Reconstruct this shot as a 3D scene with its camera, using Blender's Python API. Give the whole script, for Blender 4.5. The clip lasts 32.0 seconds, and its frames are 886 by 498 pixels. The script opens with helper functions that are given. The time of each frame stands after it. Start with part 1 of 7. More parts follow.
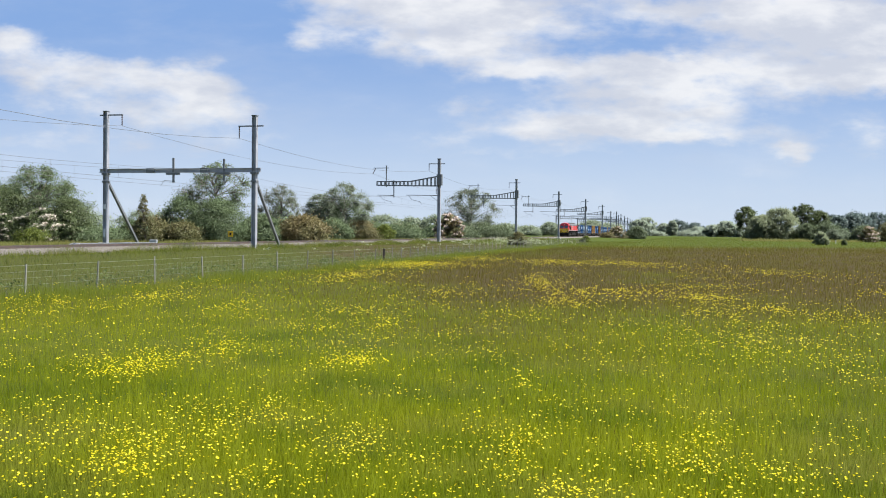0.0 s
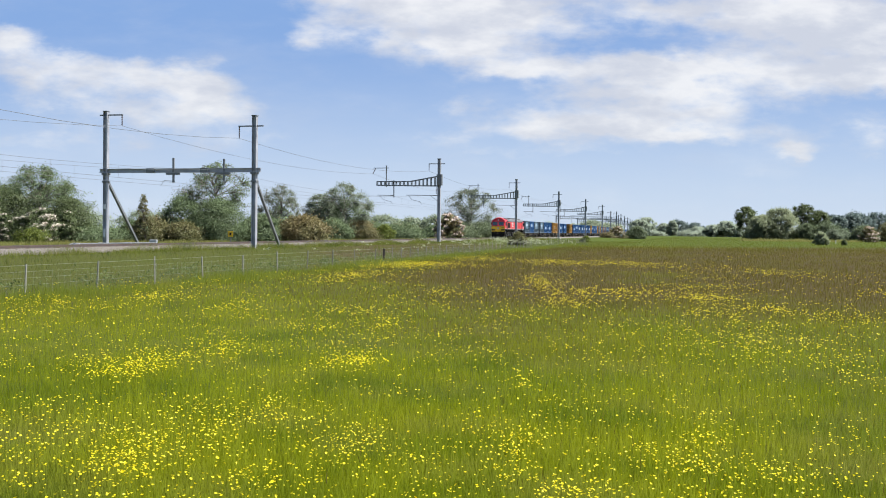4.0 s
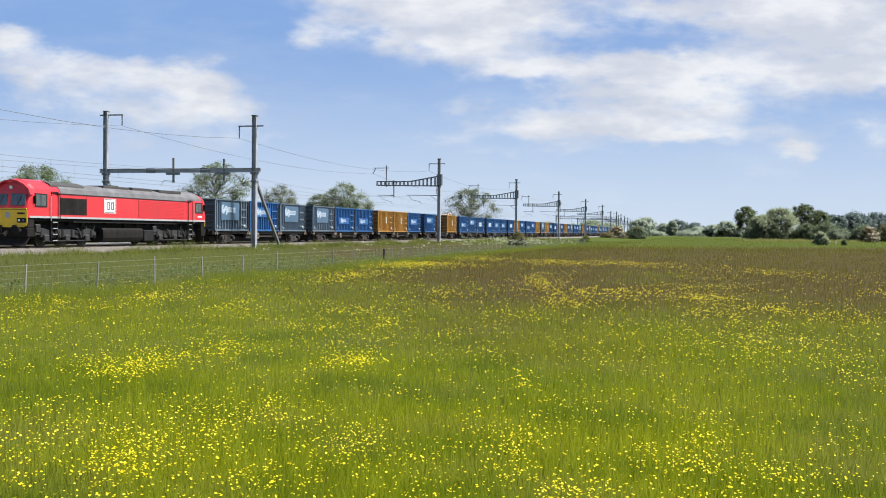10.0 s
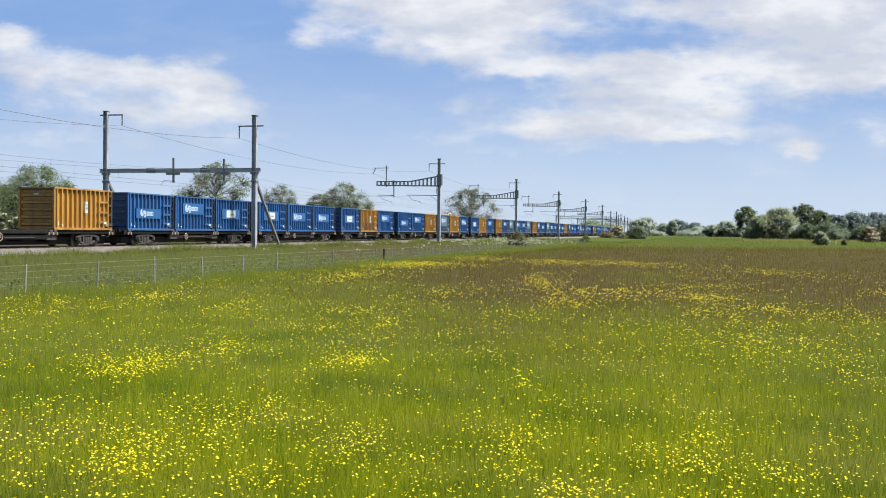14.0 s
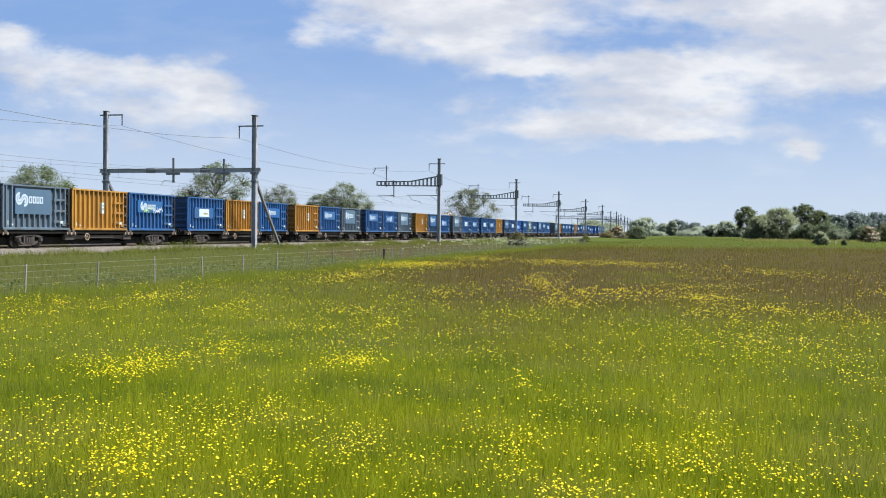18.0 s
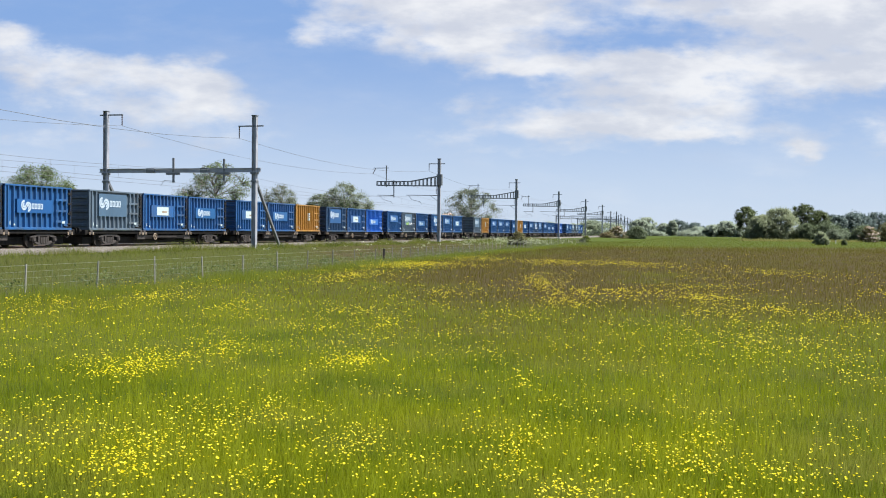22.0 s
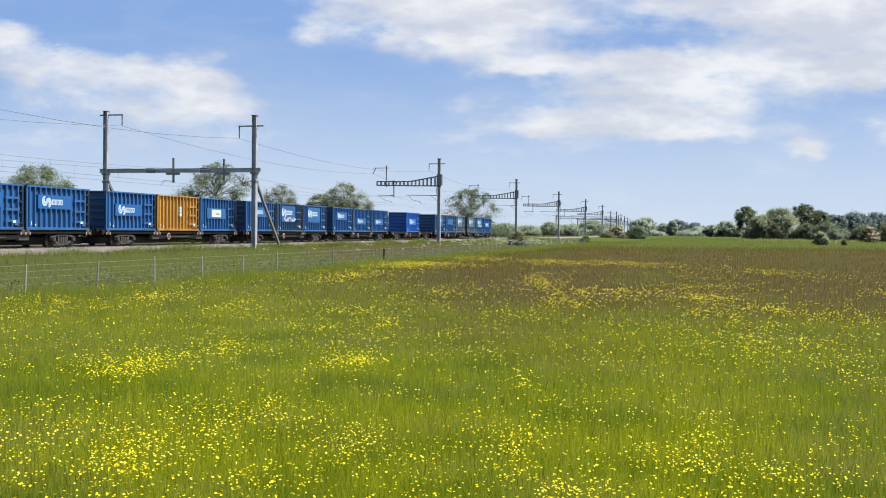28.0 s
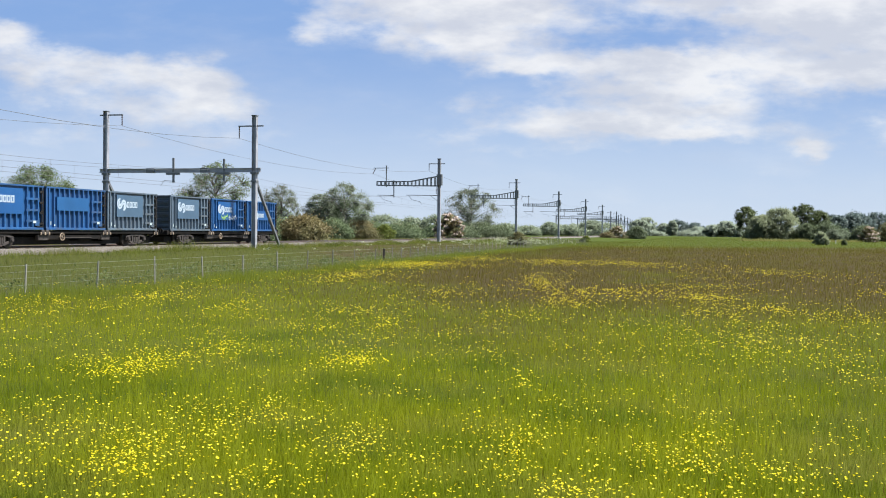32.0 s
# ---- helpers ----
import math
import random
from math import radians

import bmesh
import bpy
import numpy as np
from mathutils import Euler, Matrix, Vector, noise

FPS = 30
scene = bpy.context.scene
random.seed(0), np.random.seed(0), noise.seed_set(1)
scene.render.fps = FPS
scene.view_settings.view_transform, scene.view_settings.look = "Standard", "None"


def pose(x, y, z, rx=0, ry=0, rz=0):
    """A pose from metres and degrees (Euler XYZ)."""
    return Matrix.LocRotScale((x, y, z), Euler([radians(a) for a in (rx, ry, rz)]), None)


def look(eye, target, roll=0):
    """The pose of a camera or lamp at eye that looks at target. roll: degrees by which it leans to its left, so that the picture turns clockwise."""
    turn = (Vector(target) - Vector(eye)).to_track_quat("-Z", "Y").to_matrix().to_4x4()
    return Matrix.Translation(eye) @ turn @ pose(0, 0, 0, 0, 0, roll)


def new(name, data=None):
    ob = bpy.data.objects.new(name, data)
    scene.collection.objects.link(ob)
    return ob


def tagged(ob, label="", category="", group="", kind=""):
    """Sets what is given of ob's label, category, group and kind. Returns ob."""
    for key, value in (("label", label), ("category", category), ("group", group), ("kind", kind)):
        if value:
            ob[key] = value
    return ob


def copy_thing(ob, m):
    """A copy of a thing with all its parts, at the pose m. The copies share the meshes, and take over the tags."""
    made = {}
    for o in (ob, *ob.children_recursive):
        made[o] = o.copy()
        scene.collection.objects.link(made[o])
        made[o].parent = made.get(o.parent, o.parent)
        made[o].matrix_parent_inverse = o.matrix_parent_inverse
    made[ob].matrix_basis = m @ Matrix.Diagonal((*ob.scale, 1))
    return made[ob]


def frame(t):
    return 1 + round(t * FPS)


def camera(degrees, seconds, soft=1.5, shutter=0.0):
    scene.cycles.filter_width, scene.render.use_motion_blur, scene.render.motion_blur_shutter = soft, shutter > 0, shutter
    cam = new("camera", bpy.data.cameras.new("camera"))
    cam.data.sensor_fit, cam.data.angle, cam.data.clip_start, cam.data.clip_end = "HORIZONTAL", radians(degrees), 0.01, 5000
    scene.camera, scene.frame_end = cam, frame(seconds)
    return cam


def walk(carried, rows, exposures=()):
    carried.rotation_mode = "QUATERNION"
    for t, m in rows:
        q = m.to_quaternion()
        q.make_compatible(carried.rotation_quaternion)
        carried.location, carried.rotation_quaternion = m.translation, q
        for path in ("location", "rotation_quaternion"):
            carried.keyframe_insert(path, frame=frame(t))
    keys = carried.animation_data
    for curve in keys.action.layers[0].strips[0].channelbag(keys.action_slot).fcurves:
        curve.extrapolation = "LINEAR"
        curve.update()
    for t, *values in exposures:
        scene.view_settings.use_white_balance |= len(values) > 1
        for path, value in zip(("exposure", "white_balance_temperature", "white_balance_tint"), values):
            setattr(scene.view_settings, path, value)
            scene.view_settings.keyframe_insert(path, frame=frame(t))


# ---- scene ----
from math import sin, cos, tan, atan2, pi, hypot, exp

# ---- camera: stands still in the meadow ----
EYE = 2.0
cam = camera(48.22, 32.0, soft=1.0)
STAND = pose(0, 0, EYE, 90 - 1.0346, 0, 0) @ pose(0, 0, 0, 0, 0, 0.60)
walk(cam, [(0.0, STAND), (32.0, STAND)], exposures=[(0.0, 1.25), (32.0, 1.25)])

# ---- daylight ----
SUN_EL, SUN_AZ = radians(58), radians(98)      # azimuth clockwise from +y
world = bpy.data.worlds.new("sky")
scene.world = world
world.use_nodes = True
wn = world.node_tree.nodes
sky = wn.new("ShaderNodeTexSky")
sky.sky_type = 'NISHITA'
sky.sun_disc = False
sky.sun_elevation, sky.sun_rotation = SUN_EL, SUN_AZ
sky.air_density, sky.dust_density, sky.ozone_density = 1.0, 0.5, 3.0
wn["Background"].inputs[1].default_value = 0.068
world.node_tree.links.new(sky.outputs[0], wn["Background"].inputs[0])
sun = new("sun", bpy.data.lights.new("sun", 'SUN'))
sun.data.energy, sun.data.angle, sun.data.color = 4.4, radians(9.0), (1.0, 0.97, 0.92)
to_sun = Vector((sin(SUN_AZ) * cos(SUN_EL), cos(SUN_AZ) * cos(SUN_EL), sin(SUN_EL)))
sun.matrix_world = look((0, 0, 60), Vector((0, 0, 60)) - to_sun)

# ---- materials ----


def nodes_of(name):
    m = bpy.data.materials.new(name)
    m.use_nodes = True
    nt = m.node_tree
    return m, nt, nt.nodes["Principled BSDF"]


def link(nt, a, b):
    nt.links.new(a, b)


def noise_node(nt, coord, scale, detail=4.0, rough=0.55, stretch=None):
    n = nt.nodes.new("ShaderNodeTexNoise")
    n.inputs["Scale"].default_value, n.inputs["Detail"].default_value, n.inputs["Roughness"].default_value = scale, detail, rough
    if stretch:
        mp = nt.nodes.new("ShaderNodeMapping")
        mp.inputs["Scale"].default_value = stretch
        link(nt, coord, mp.inputs[0])
        coord = mp.outputs[0]
    link(nt, coord, n.inputs["Vector"])
    return n.outputs["Fac"]


def ramp(nt, fac, lo, hi, a=(0, 0, 0, 1), b=(1, 1, 1, 1)):
    r = nt.nodes.new("ShaderNodeValToRGB")
    r.color_ramp.elements[0].position, r.color_ramp.elements[1].position = lo, hi
    r.color_ramp.elements[0].color, r.color_ramp.elements[1].color = a, b
    link(nt, fac, r.inputs[0])
    return r.outputs[0]


def mix(nt, fac, a, b, kind='MIX'):
    m = nt.nodes.new("ShaderNodeMix")
    m.data_type, m.blend_type = 'RGBA', kind
    for sock, val in ((m.inputs[0], fac), (m.inputs[6], a), (m.inputs[7], b)):
        if isinstance(val, (int, float)):
            sock.default_value = val
        elif isinstance(val, tuple):
            sock.default_value = (*val[:3], 1)
        else:
            link(nt, val, sock)
    return m.outputs[2]


def surface(name, base, other=None, rough=0.6, metal=0.0, scale=3.0, fine=40.0, bump=0.15, dirt=None, dirt_amount=0.5, stretch=None, spread=0.0, dirt_from=0.5):
    """Two colours blended at a broad scale, finer grain, optional dirt with streaks, and a fine relief."""
    m, nt, b = nodes_of(name)
    tc = nt.nodes.new("ShaderNodeTexCoord").outputs["Object"]
    other = other or tuple(c * 0.8 for c in base)
    broad = noise_node(nt, tc, scale, 5, 0.6, stretch)
    grain = noise_node(nt, tc, fine, 3)
    col = mix(nt, ramp(nt, broad, 0.35, 0.68), base, other)
    col = mix(nt, ramp(nt, grain, 0.3, 0.75), col, mix(nt, 0.22, col, (0.0, 0.0, 0.0)))
    if dirt:
        d = noise_node(nt, tc, scale * 1.7, 6, 0.7, (1.0, 1.0, 0.18))
        col = mix(nt, ramp(nt, d, dirt_from, dirt_from + 0.28, (0, 0, 0, 1), (dirt_amount,) * 3 + (1,)), col, dirt)
    if spread:
        oi = nt.nodes.new("ShaderNodeObjectInfo").outputs["Random"]
        hv = nt.nodes.new("ShaderNodeHueSaturation")
        mr = nt.nodes.new("ShaderNodeMapRange")
        mr.inputs[3].default_value, mr.inputs[4].default_value = 1 - spread, 1 + spread
        link(nt, oi, mr.inputs[0])
        link(nt, mr.outputs[0], hv.inputs["Value"])
        link(nt, col, hv.inputs["Color"])
        col = hv.outputs[0]
    link(nt, col, b.inputs["Base Color"])
    b.inputs["Roughness"].default_value, b.inputs["Metallic"].default_value = rough, metal
    bp = nt.nodes.new("ShaderNodeBump")
    bp.inputs["Strength"].default_value, bp.inputs["Distance"].default_value = bump, 0.01
    link(nt, grain, bp.inputs["Height"])
    link(nt, bp.outputs[0], b.inputs["Normal"])
    return m


def leafy(name, dark, light, third=None, rough=0.55, through_light=0.48):
    """Leaves: every leaf its own shade, with light that comes through."""
    m, nt, b = nodes_of(name)
    g = nt.nodes.new("ShaderNodeNewGeometry").outputs["Random Per Island"]
    tc = nt.nodes.new("ShaderNodeTexCoord").outputs["Object"]
    col = mix(nt, g, dark, light)
    broad = noise_node(nt, tc, 0.5, 3)
    col = mix(nt, ramp(nt, broad, 0.42, 0.66, (0, 0, 0, 1), (0.7, 0.7, 0.7, 1)), col, third or light)
    link(nt, col, b.inputs["Base Color"])
    b.inputs["Roughness"].default_value = rough
    b.inputs["Specular IOR Level"].default_value = 0.25
    if through_light:
        tr = nt.nodes.new("ShaderNodeBsdfTranslucent")
        link(nt, col, tr.inputs[0])
        ms = nt.nodes.new("ShaderNodeMixShader")
        ms.inputs[0].default_value = through_light
        link(nt, b.outputs[0], ms.inputs[1])
        link(nt, tr.outputs[0], ms.inputs[2])
        link(nt, ms.outputs[0], nt.nodes["Material Output"].inputs[0])
    return m


GALV = surface("galvanised_steel", (0.40, 0.41, 0.45), (0.31, 0.32, 0.35), rough=0.55, metal=0.2, scale=1.2, dirt=(0.16, 0.13, 0.10), dirt_amount=0.4)
GALV_DARK = surface("weathered_steel", (0.20, 0.21, 0.22), (0.14, 0.145, 0.15), rough=0.6, metal=0.3, scale=1.0)
WIRE = surface("copper_wire_patina", (0.22, 0.23, 0.24), rough=0.5, metal=0.4)
INSUL = surface("insulator_grey", (0.16, 0.10, 0.09), rough=0.35)
RAIL = surface("rail_rust", (0.130, 0.084, 0.060), (0.085, 0.058, 0.043), rough=0.65, metal=0.3, scale=0.8)
RAIL_TOP = surface("rail_head_polished", (0.5, 0.5, 0.52), rough=0.25, metal=0.9)
BALLAST = surface("ballast_stone", (0.165, 0.147, 0.128), (0.108, 0.094, 0.080), rough=0.9, scale=2.5, fine=14.0, bump=0.9, dirt=(0.15, 0.125, 0.10))
CONCRETE = surface("concrete_pale", (0.46, 0.45, 0.44), (0.36, 0.35, 0.335), rough=0.85, scale=1.0)
SLEEPER = surface("sleeper_concrete", (0.27, 0.25, 0.225), (0.20, 0.175, 0.15), rough=0.9)
WOOD = surface("fence_post_wood", (0.25, 0.24, 0.20), (0.18, 0.17, 0.145), rough=0.85, scale=4, stretch=(6, 6, 0.7), spread=0.25)
WOOD_DARK = surface("gate_post_wood", (0.07, 0.055, 0.045), rough=0.85, scale=4, stretch=(6, 6, 0.7))
FENCE_WIRE = surface("fence_wire", (0.40, 0.43, 0.38), rough=0.45, metal=0.6)
SIGN_Y = surface("sign_yellow", (0.85, 0.50, 0.02), rough=0.5)
WHITE = surface("white_paint", (0.78, 0.79, 0.80), (0.70, 0.71, 0.72), rough=0.45, dirt=(0.3, 0.27, 0.22), dirt_amount=0.3)
BLACK = surface("black_underframe", (0.010, 0.010, 0.010), (0.020, 0.017, 0.015), rough=0.75, scale=2, dirt=(0.045, 0.035, 0.028), dirt_amount=0.5)
DARKGREY = surface("grimy_grey", (0.016, 0.016, 0.017), (0.028, 0.025, 0.024), rough=0.7, scale=2.5, dirt=(0.05, 0.040, 0.032))
FRAME = surface("bogie_grey", (0.030, 0.030, 0.031), (0.020, 0.019, 0.018), rough=0.6, scale=2.5, dirt=(0.07, 0.06, 0.05), dirt_amount=0.6)
WHEELM = surface("wheel_steel", (0.022, 0.020, 0.018), (0.04, 0.034, 0.03), rough=0.6)
for dull in (BLACK, DARKGREY, WHEELM):
    dull.node_tree.nodes["Principled BSDF"].inputs["Specular IOR Level"].default_value = 0.12
RUST = surface("rusty_brown", (0.062, 0.052, 0.046), (0.038, 0.031, 0.028), rough=0.8, scale=3)
BRACKET = surface("bracket_tan", (0.38, 0.30, 0.22), (0.22, 0.16, 0.11), rough=0.75)
GLASS = surface("cab_glass", (0.05, 0.065, 0.08), (0.03, 0.04, 0.05), rough=0.04, bump=0.0)
GLASS.node_tree.nodes["Principled BSDF"].inputs["Specular IOR Level"].default_value = 0.9
LAMP_GLASS = surface("lamp_lens", (0.75, 0.75, 0.72), rough=0.1)
RED = surface("loco_red", (0.62, 0.028, 0.038), (0.54, 0.032, 0.040), rough=0.38, scale=0.6, bump=0.03, dirt=(0.42, 0.06, 0.05), dirt_amount=0.35)
LYELLOW = surface("loco_yellow", (0.82, 0.50, 0.015), (0.74, 0.43, 0.02), rough=0.4, scale=0.9, bump=0.03, dirt=(0.35, 0.2, 0.04), dirt_amount=0.3)
ROOFG = surface("loco_roof_grey", (0.155, 0.155, 0.16), (0.10, 0.097, 0.097), rough=0.6, scale=0.9, dirt=(0.07, 0.06, 0.055), dirt_amount=0.9, dirt_from=0.42)
ROOFB = surface("loco_roof_black", (0.035, 0.034, 0.033), (0.06, 0.055, 0.05), rough=0.75)
STRIPE = surface("loco_stripe", (0.40, 0.41, 0.42), rough=0.5, dirt=(0.2, 0.16, 0.12))
PAINT = {}
for key, a, b, d in (("a", (0.008, 0.120, 0.50), (0.013, 0.105, 0.42), (0.04, 0.07, 0.15)),
                     ("b", (0.014, 0.098, 0.285), (0.020, 0.085, 0.220), (0.030, 0.045, 0.07)),
                     ("c", (0.014, 0.092, 0.275), (0.022, 0.084, 0.21), (0.055, 0.06, 0.07)),
                     ("n", (0.018, 0.068, 0.165), (0.024, 0.064, 0.125), (0.06, 0.06, 0.06)),
                     ("G", (0.105, 0.152, 0.205), (0.080, 0.112, 0.148), (0.07, 0.062, 0.052)),
                     ("Y", (0.43, 0.222, 0.034), (0.32, 0.152, 0.026), (0.12, 0.055, 0.025))):
    PAINT[key] = surface("container_paint_" + key, a, b, rough=0.5, scale=0.7, bump=0.08, dirt=d, dirt_amount=0.95 if key == "Y" else 0.8, spread=0.10, dirt_from=0.44)
PANEL = {"a": surface("panel_bright_blue", (0.012, 0.12, 0.46), rough=0.42, scale=0.5),
         "b": surface("panel_blue", (0.011, 0.090, 0.275), rough=0.42, scale=0.5),
         "c": surface("panel_mid_blue", (0.015, 0.098, 0.265), rough=0.42, scale=0.5),
         "n": surface("panel_deep_blue", (0.015, 0.085, 0.235), rough=0.42, scale=0.5),
         "G": surface("panel_pale_blue", (0.070, 0.128, 0.200), (0.058, 0.104, 0.160), rough=0.45, scale=0.5)}
LOGO = surface("logo_white", (0.44, 0.52, 0.60), (0.36, 0.44, 0.52), rough=0.5)
LABEL = surface("label_white", (0.50, 0.58, 0.58), (0.42, 0.50, 0.50), rough=0.5)
GRAF_D = surface("spray_dark", (0.115, 0.080, 0.062), (0.075, 0.055, 0.046), rough=0.6)
GRAF_G = surface("spray_green", (0.45, 0.72, 0.12), rough=0.6)
TARP = surface("dark_load_cover", (0.045, 0.05, 0.055), (0.07, 0.07, 0.07), rough=0.8, scale=1.5)
BARK = surface("bark", (0.17, 0.145, 0.12), (0.12, 0.10, 0.085), rough=0.95, scale=2, fine=18, bump=0.8, stretch=(3, 3, 0.6))
STONES = leafy("ballast_stones", (0.060, 0.053, 0.045), (0.26, 0.235, 0.205), (0.14, 0.120, 0.098), rough=0.9, through_light=0)
LEAF = {"oak": leafy("leaves_oak", (0.083, 0.120, 0.056), (0.131, 0.175, 0.084), (0.103, 0.141, 0.068), through_light=0.36),
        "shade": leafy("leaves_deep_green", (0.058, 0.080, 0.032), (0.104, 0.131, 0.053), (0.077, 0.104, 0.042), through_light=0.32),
        "russet": leafy("leaves_russet", (0.092, 0.094, 0.036), (0.143, 0.127, 0.054), (0.105, 0.116, 0.044), through_light=0.36),
        "dark": leafy("leaves_dark", (0.080, 0.111, 0.056), (0.132, 0.165, 0.084), (0.102, 0.135, 0.069), through_light=0.32),
        "willow": leafy("leaves_willow", (0.127, 0.165, 0.106), (0.188, 0.225, 0.147), (0.158, 0.190, 0.125), through_light=0.4),
        "sparse": leafy("leaves_sparse", (0.114, 0.142, 0.096), (0.170, 0.200, 0.138), (0.142, 0.164, 0.114)),
        "brown": leafy("leaves_brown", (0.127, 0.106, 0.046), (0.205, 0.166, 0.076), (0.134, 0.141, 0.058), through_light=0.36),
        "green": leafy("leaves_fresh", (0.088, 0.118, 0.022), (0.158, 0.190, 0.036), (0.117, 0.145, 0.028)),
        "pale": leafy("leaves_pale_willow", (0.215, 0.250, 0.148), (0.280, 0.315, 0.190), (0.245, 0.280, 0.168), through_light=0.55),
        # distant foliage: aerial haze is mixed into these next three leaf colours
        "far": leafy("leaves_far_hazed", (0.200, 0.245, 0.160), (0.255, 0.300, 0.200), (0.225, 0.272, 0.178), through_light=0.42),
        "hazy": leafy("leaves_distant_hazed", (0.285, 0.335, 0.255), (0.330, 0.380, 0.290), (0.305, 0.355, 0.270), through_light=0.6),
        "hazeblue": leafy("leaves_haze_blue", (0.078, 0.112, 0.104), (0.108, 0.146, 0.134), (0.092, 0.128, 0.118), through_light=0.3)}
PETAL_W = leafy("hawthorn_blossom", (0.40, 0.36, 0.30), (0.60, 0.55, 0.46), (0.50, 0.45, 0.37), through_light=0.15)
PETAL_P = leafy("pink_hawthorn_blossom", (0.46, 0.37, 0.32), (0.68, 0.58, 0.52), (0.57, 0.47, 0.41), through_light=0.15)

# ---- building helpers ----


def box(bm, x0, x1, y0, y1, z0, z1, bevel=0.0):
    vs = [bm.verts.new(p) for p in ((x0, y0, z0), (x1, y0, z0), (x1, y1, z0), (x0, y1, z0), (x0, y0, z1), (x1, y0, z1), (x1, y1, z1), (x0, y1, z1))]
    fs = [bm.faces.new([vs[i] for i in f]) for f in ((3, 2, 1, 0), (4, 5, 6, 7), (0, 1, 5, 4), (1, 2, 6, 5), (2, 3, 7, 6), (3, 0, 4, 7))]
    if bevel:
        es = list({e for f in fs for e in f.edges})
        bmesh.ops.bevel(bm, geom=es, offset=bevel, segments=1, affect='EDGES')


def prism(bm, pts, a, b, axis="x"):
    """A closed outline, drawn in the other two axes, extruded from a to b."""
    def at(p, q):
        return {"x": (q, p[0], p[1]), "y": (p[0], q, p[1]), "z": (p[0], p[1], q)}[axis]
    lo, hi = [bm.verts.new(at(p, a)) for p in pts], [bm.verts.new(at(p, b)) for p in pts]
    n = len(pts)
    fs = [bm.faces.new(lo), bm.faces.new(hi)]
    fs += [bm.faces.new((lo[i], lo[(i + 1) % n], hi[(i + 1) % n], hi[i])) for i in range(n)]
    bmesh.ops.recalc_face_normals(bm, faces=fs)


def tube(bm, p, q, r0, r1=None, n=8):
    p, q = Vector(p), Vector(q)
    r1 = r0 if r1 is None else r1
    d = (q - p).normalized()
    u = d.orthogonal().normalized()
    w = d.cross(u)
    a = [bm.verts.new(p + r0 * (cos(2 * pi * i / n) * u + sin(2 * pi * i / n) * w)) for i in range(n)]
    b = [bm.verts.new(q + r1 * (cos(2 * pi * i / n) * u + sin(2 * pi * i / n) * w)) for i in range(n)]
    for i in range(n):
        bm.faces.new((a[i], a[(i + 1) % n], b[(i + 1) % n], b[i]))
    bm.faces.new(a[::-1])
    bm.faces.new(b)


def bar(bm, p, q, wide, high):
    """A square-section bar from p to q."""
    p, q = Vector(p), Vector(q)
    d = (q - p).normalized()
    side = d.cross(Vector((0, 0, 1)))
    side = side.normalized() if side.length > 1e-4 else Vector((1, 0, 0))
    up = side.cross(d)
    c = [(-wide / 2, -high / 2), (wide / 2, -high / 2), (wide / 2, high / 2), (-wide / 2, high / 2)]
    a = [bm.verts.new(p + side * x + up * y) for x, y in c]
    b = [bm.verts.new(q + side * x + up * y) for x, y in c]
    fs = [bm.faces.new(a[::-1]), bm.faces.new(b)] + [bm.faces.new((a[i], a[(i + 1) % 4], b[(i + 1) % 4], b[i])) for i in range(4)]
    bmesh.ops.recalc_face_normals(bm, faces=fs)


def ring(bm, c, axis, r, thick, n=20):
    """A hand-wheel rim: a torus about the y axis."""
    c = Vector(c)
    m = 6
    vs = [[bm.verts.new(c + Vector(((r + thick * cos(2 * pi * j / m)) * cos(2 * pi * i / n), thick * sin(2 * pi * j / m), (r + thick * cos(2 * pi * j / m)) * sin(2 * pi * i / n))))
           for j in range(m)] for i in range(n)]
    for i in range(n):
        for j in range(m):
            bm.faces.new((vs[i][j], vs[i][(j + 1) % m], vs[(i + 1) % n][(j + 1) % m], vs[(i + 1) % n][j]))


def to_mesh(name, bm, material, smooth=False):
    me = bpy.data.meshes.new(name)
    bm.to_mesh(me)
    bm.free()
    me.materials.append(material)
    if smooth:
        me.shade_smooth()
    return me


def part(name, bm, material, parent=None, label="", m=None, smooth=False):
    me = bm if isinstance(bm, bpy.types.Mesh) else to_mesh(name, bm, material, smooth)
    ob = new(name, me)
    ob.parent = parent
    if m is not None:
        ob.matrix_basis = m
    if label:
        ob["label"] = label
    return ob


def thing(name, label, category, group="", kind="", m=None):
    ob = tagged(new(name), label, category, group, kind)
    ob.empty_display_size = 0.2
    if m is not None:
        ob.matrix_basis = m
    return ob


def shape(fn, *a, **k):
    bm = bmesh.new()
    fn(bm, *a, **k)
    return bm


def boxes(*rows, bevel=0.0):
    bm = bmesh.new()
    for r in rows:
        box(bm, *r, bevel=bevel)
    return bm


def raw_mesh(name, verts, faces_n, loops, material, normals=None):
    """A mesh from numpy arrays: verts (n, 3), the size of every face, and the corners one after another."""
    me = bpy.data.meshes.new(name)
    me.vertices.add(len(verts))
    me.vertices.foreach_set("co", np.ascontiguousarray(verts, dtype=np.float32).ravel())
    me.loops.add(len(loops))
    me.loops.foreach_set("vertex_index", np.ascontiguousarray(loops, dtype=np.int32))
    starts = np.concatenate([[0], np.cumsum(faces_n)[:-1]]).astype(np.int32)
    me.polygons.add(len(faces_n))
    me.polygons.foreach_set("loop_start", starts)
    me.update(calc_edges=True)
    me.materials.append(material)
    if normals is not None:
        me.normals_split_custom_set_from_vertices(normals)
    return me


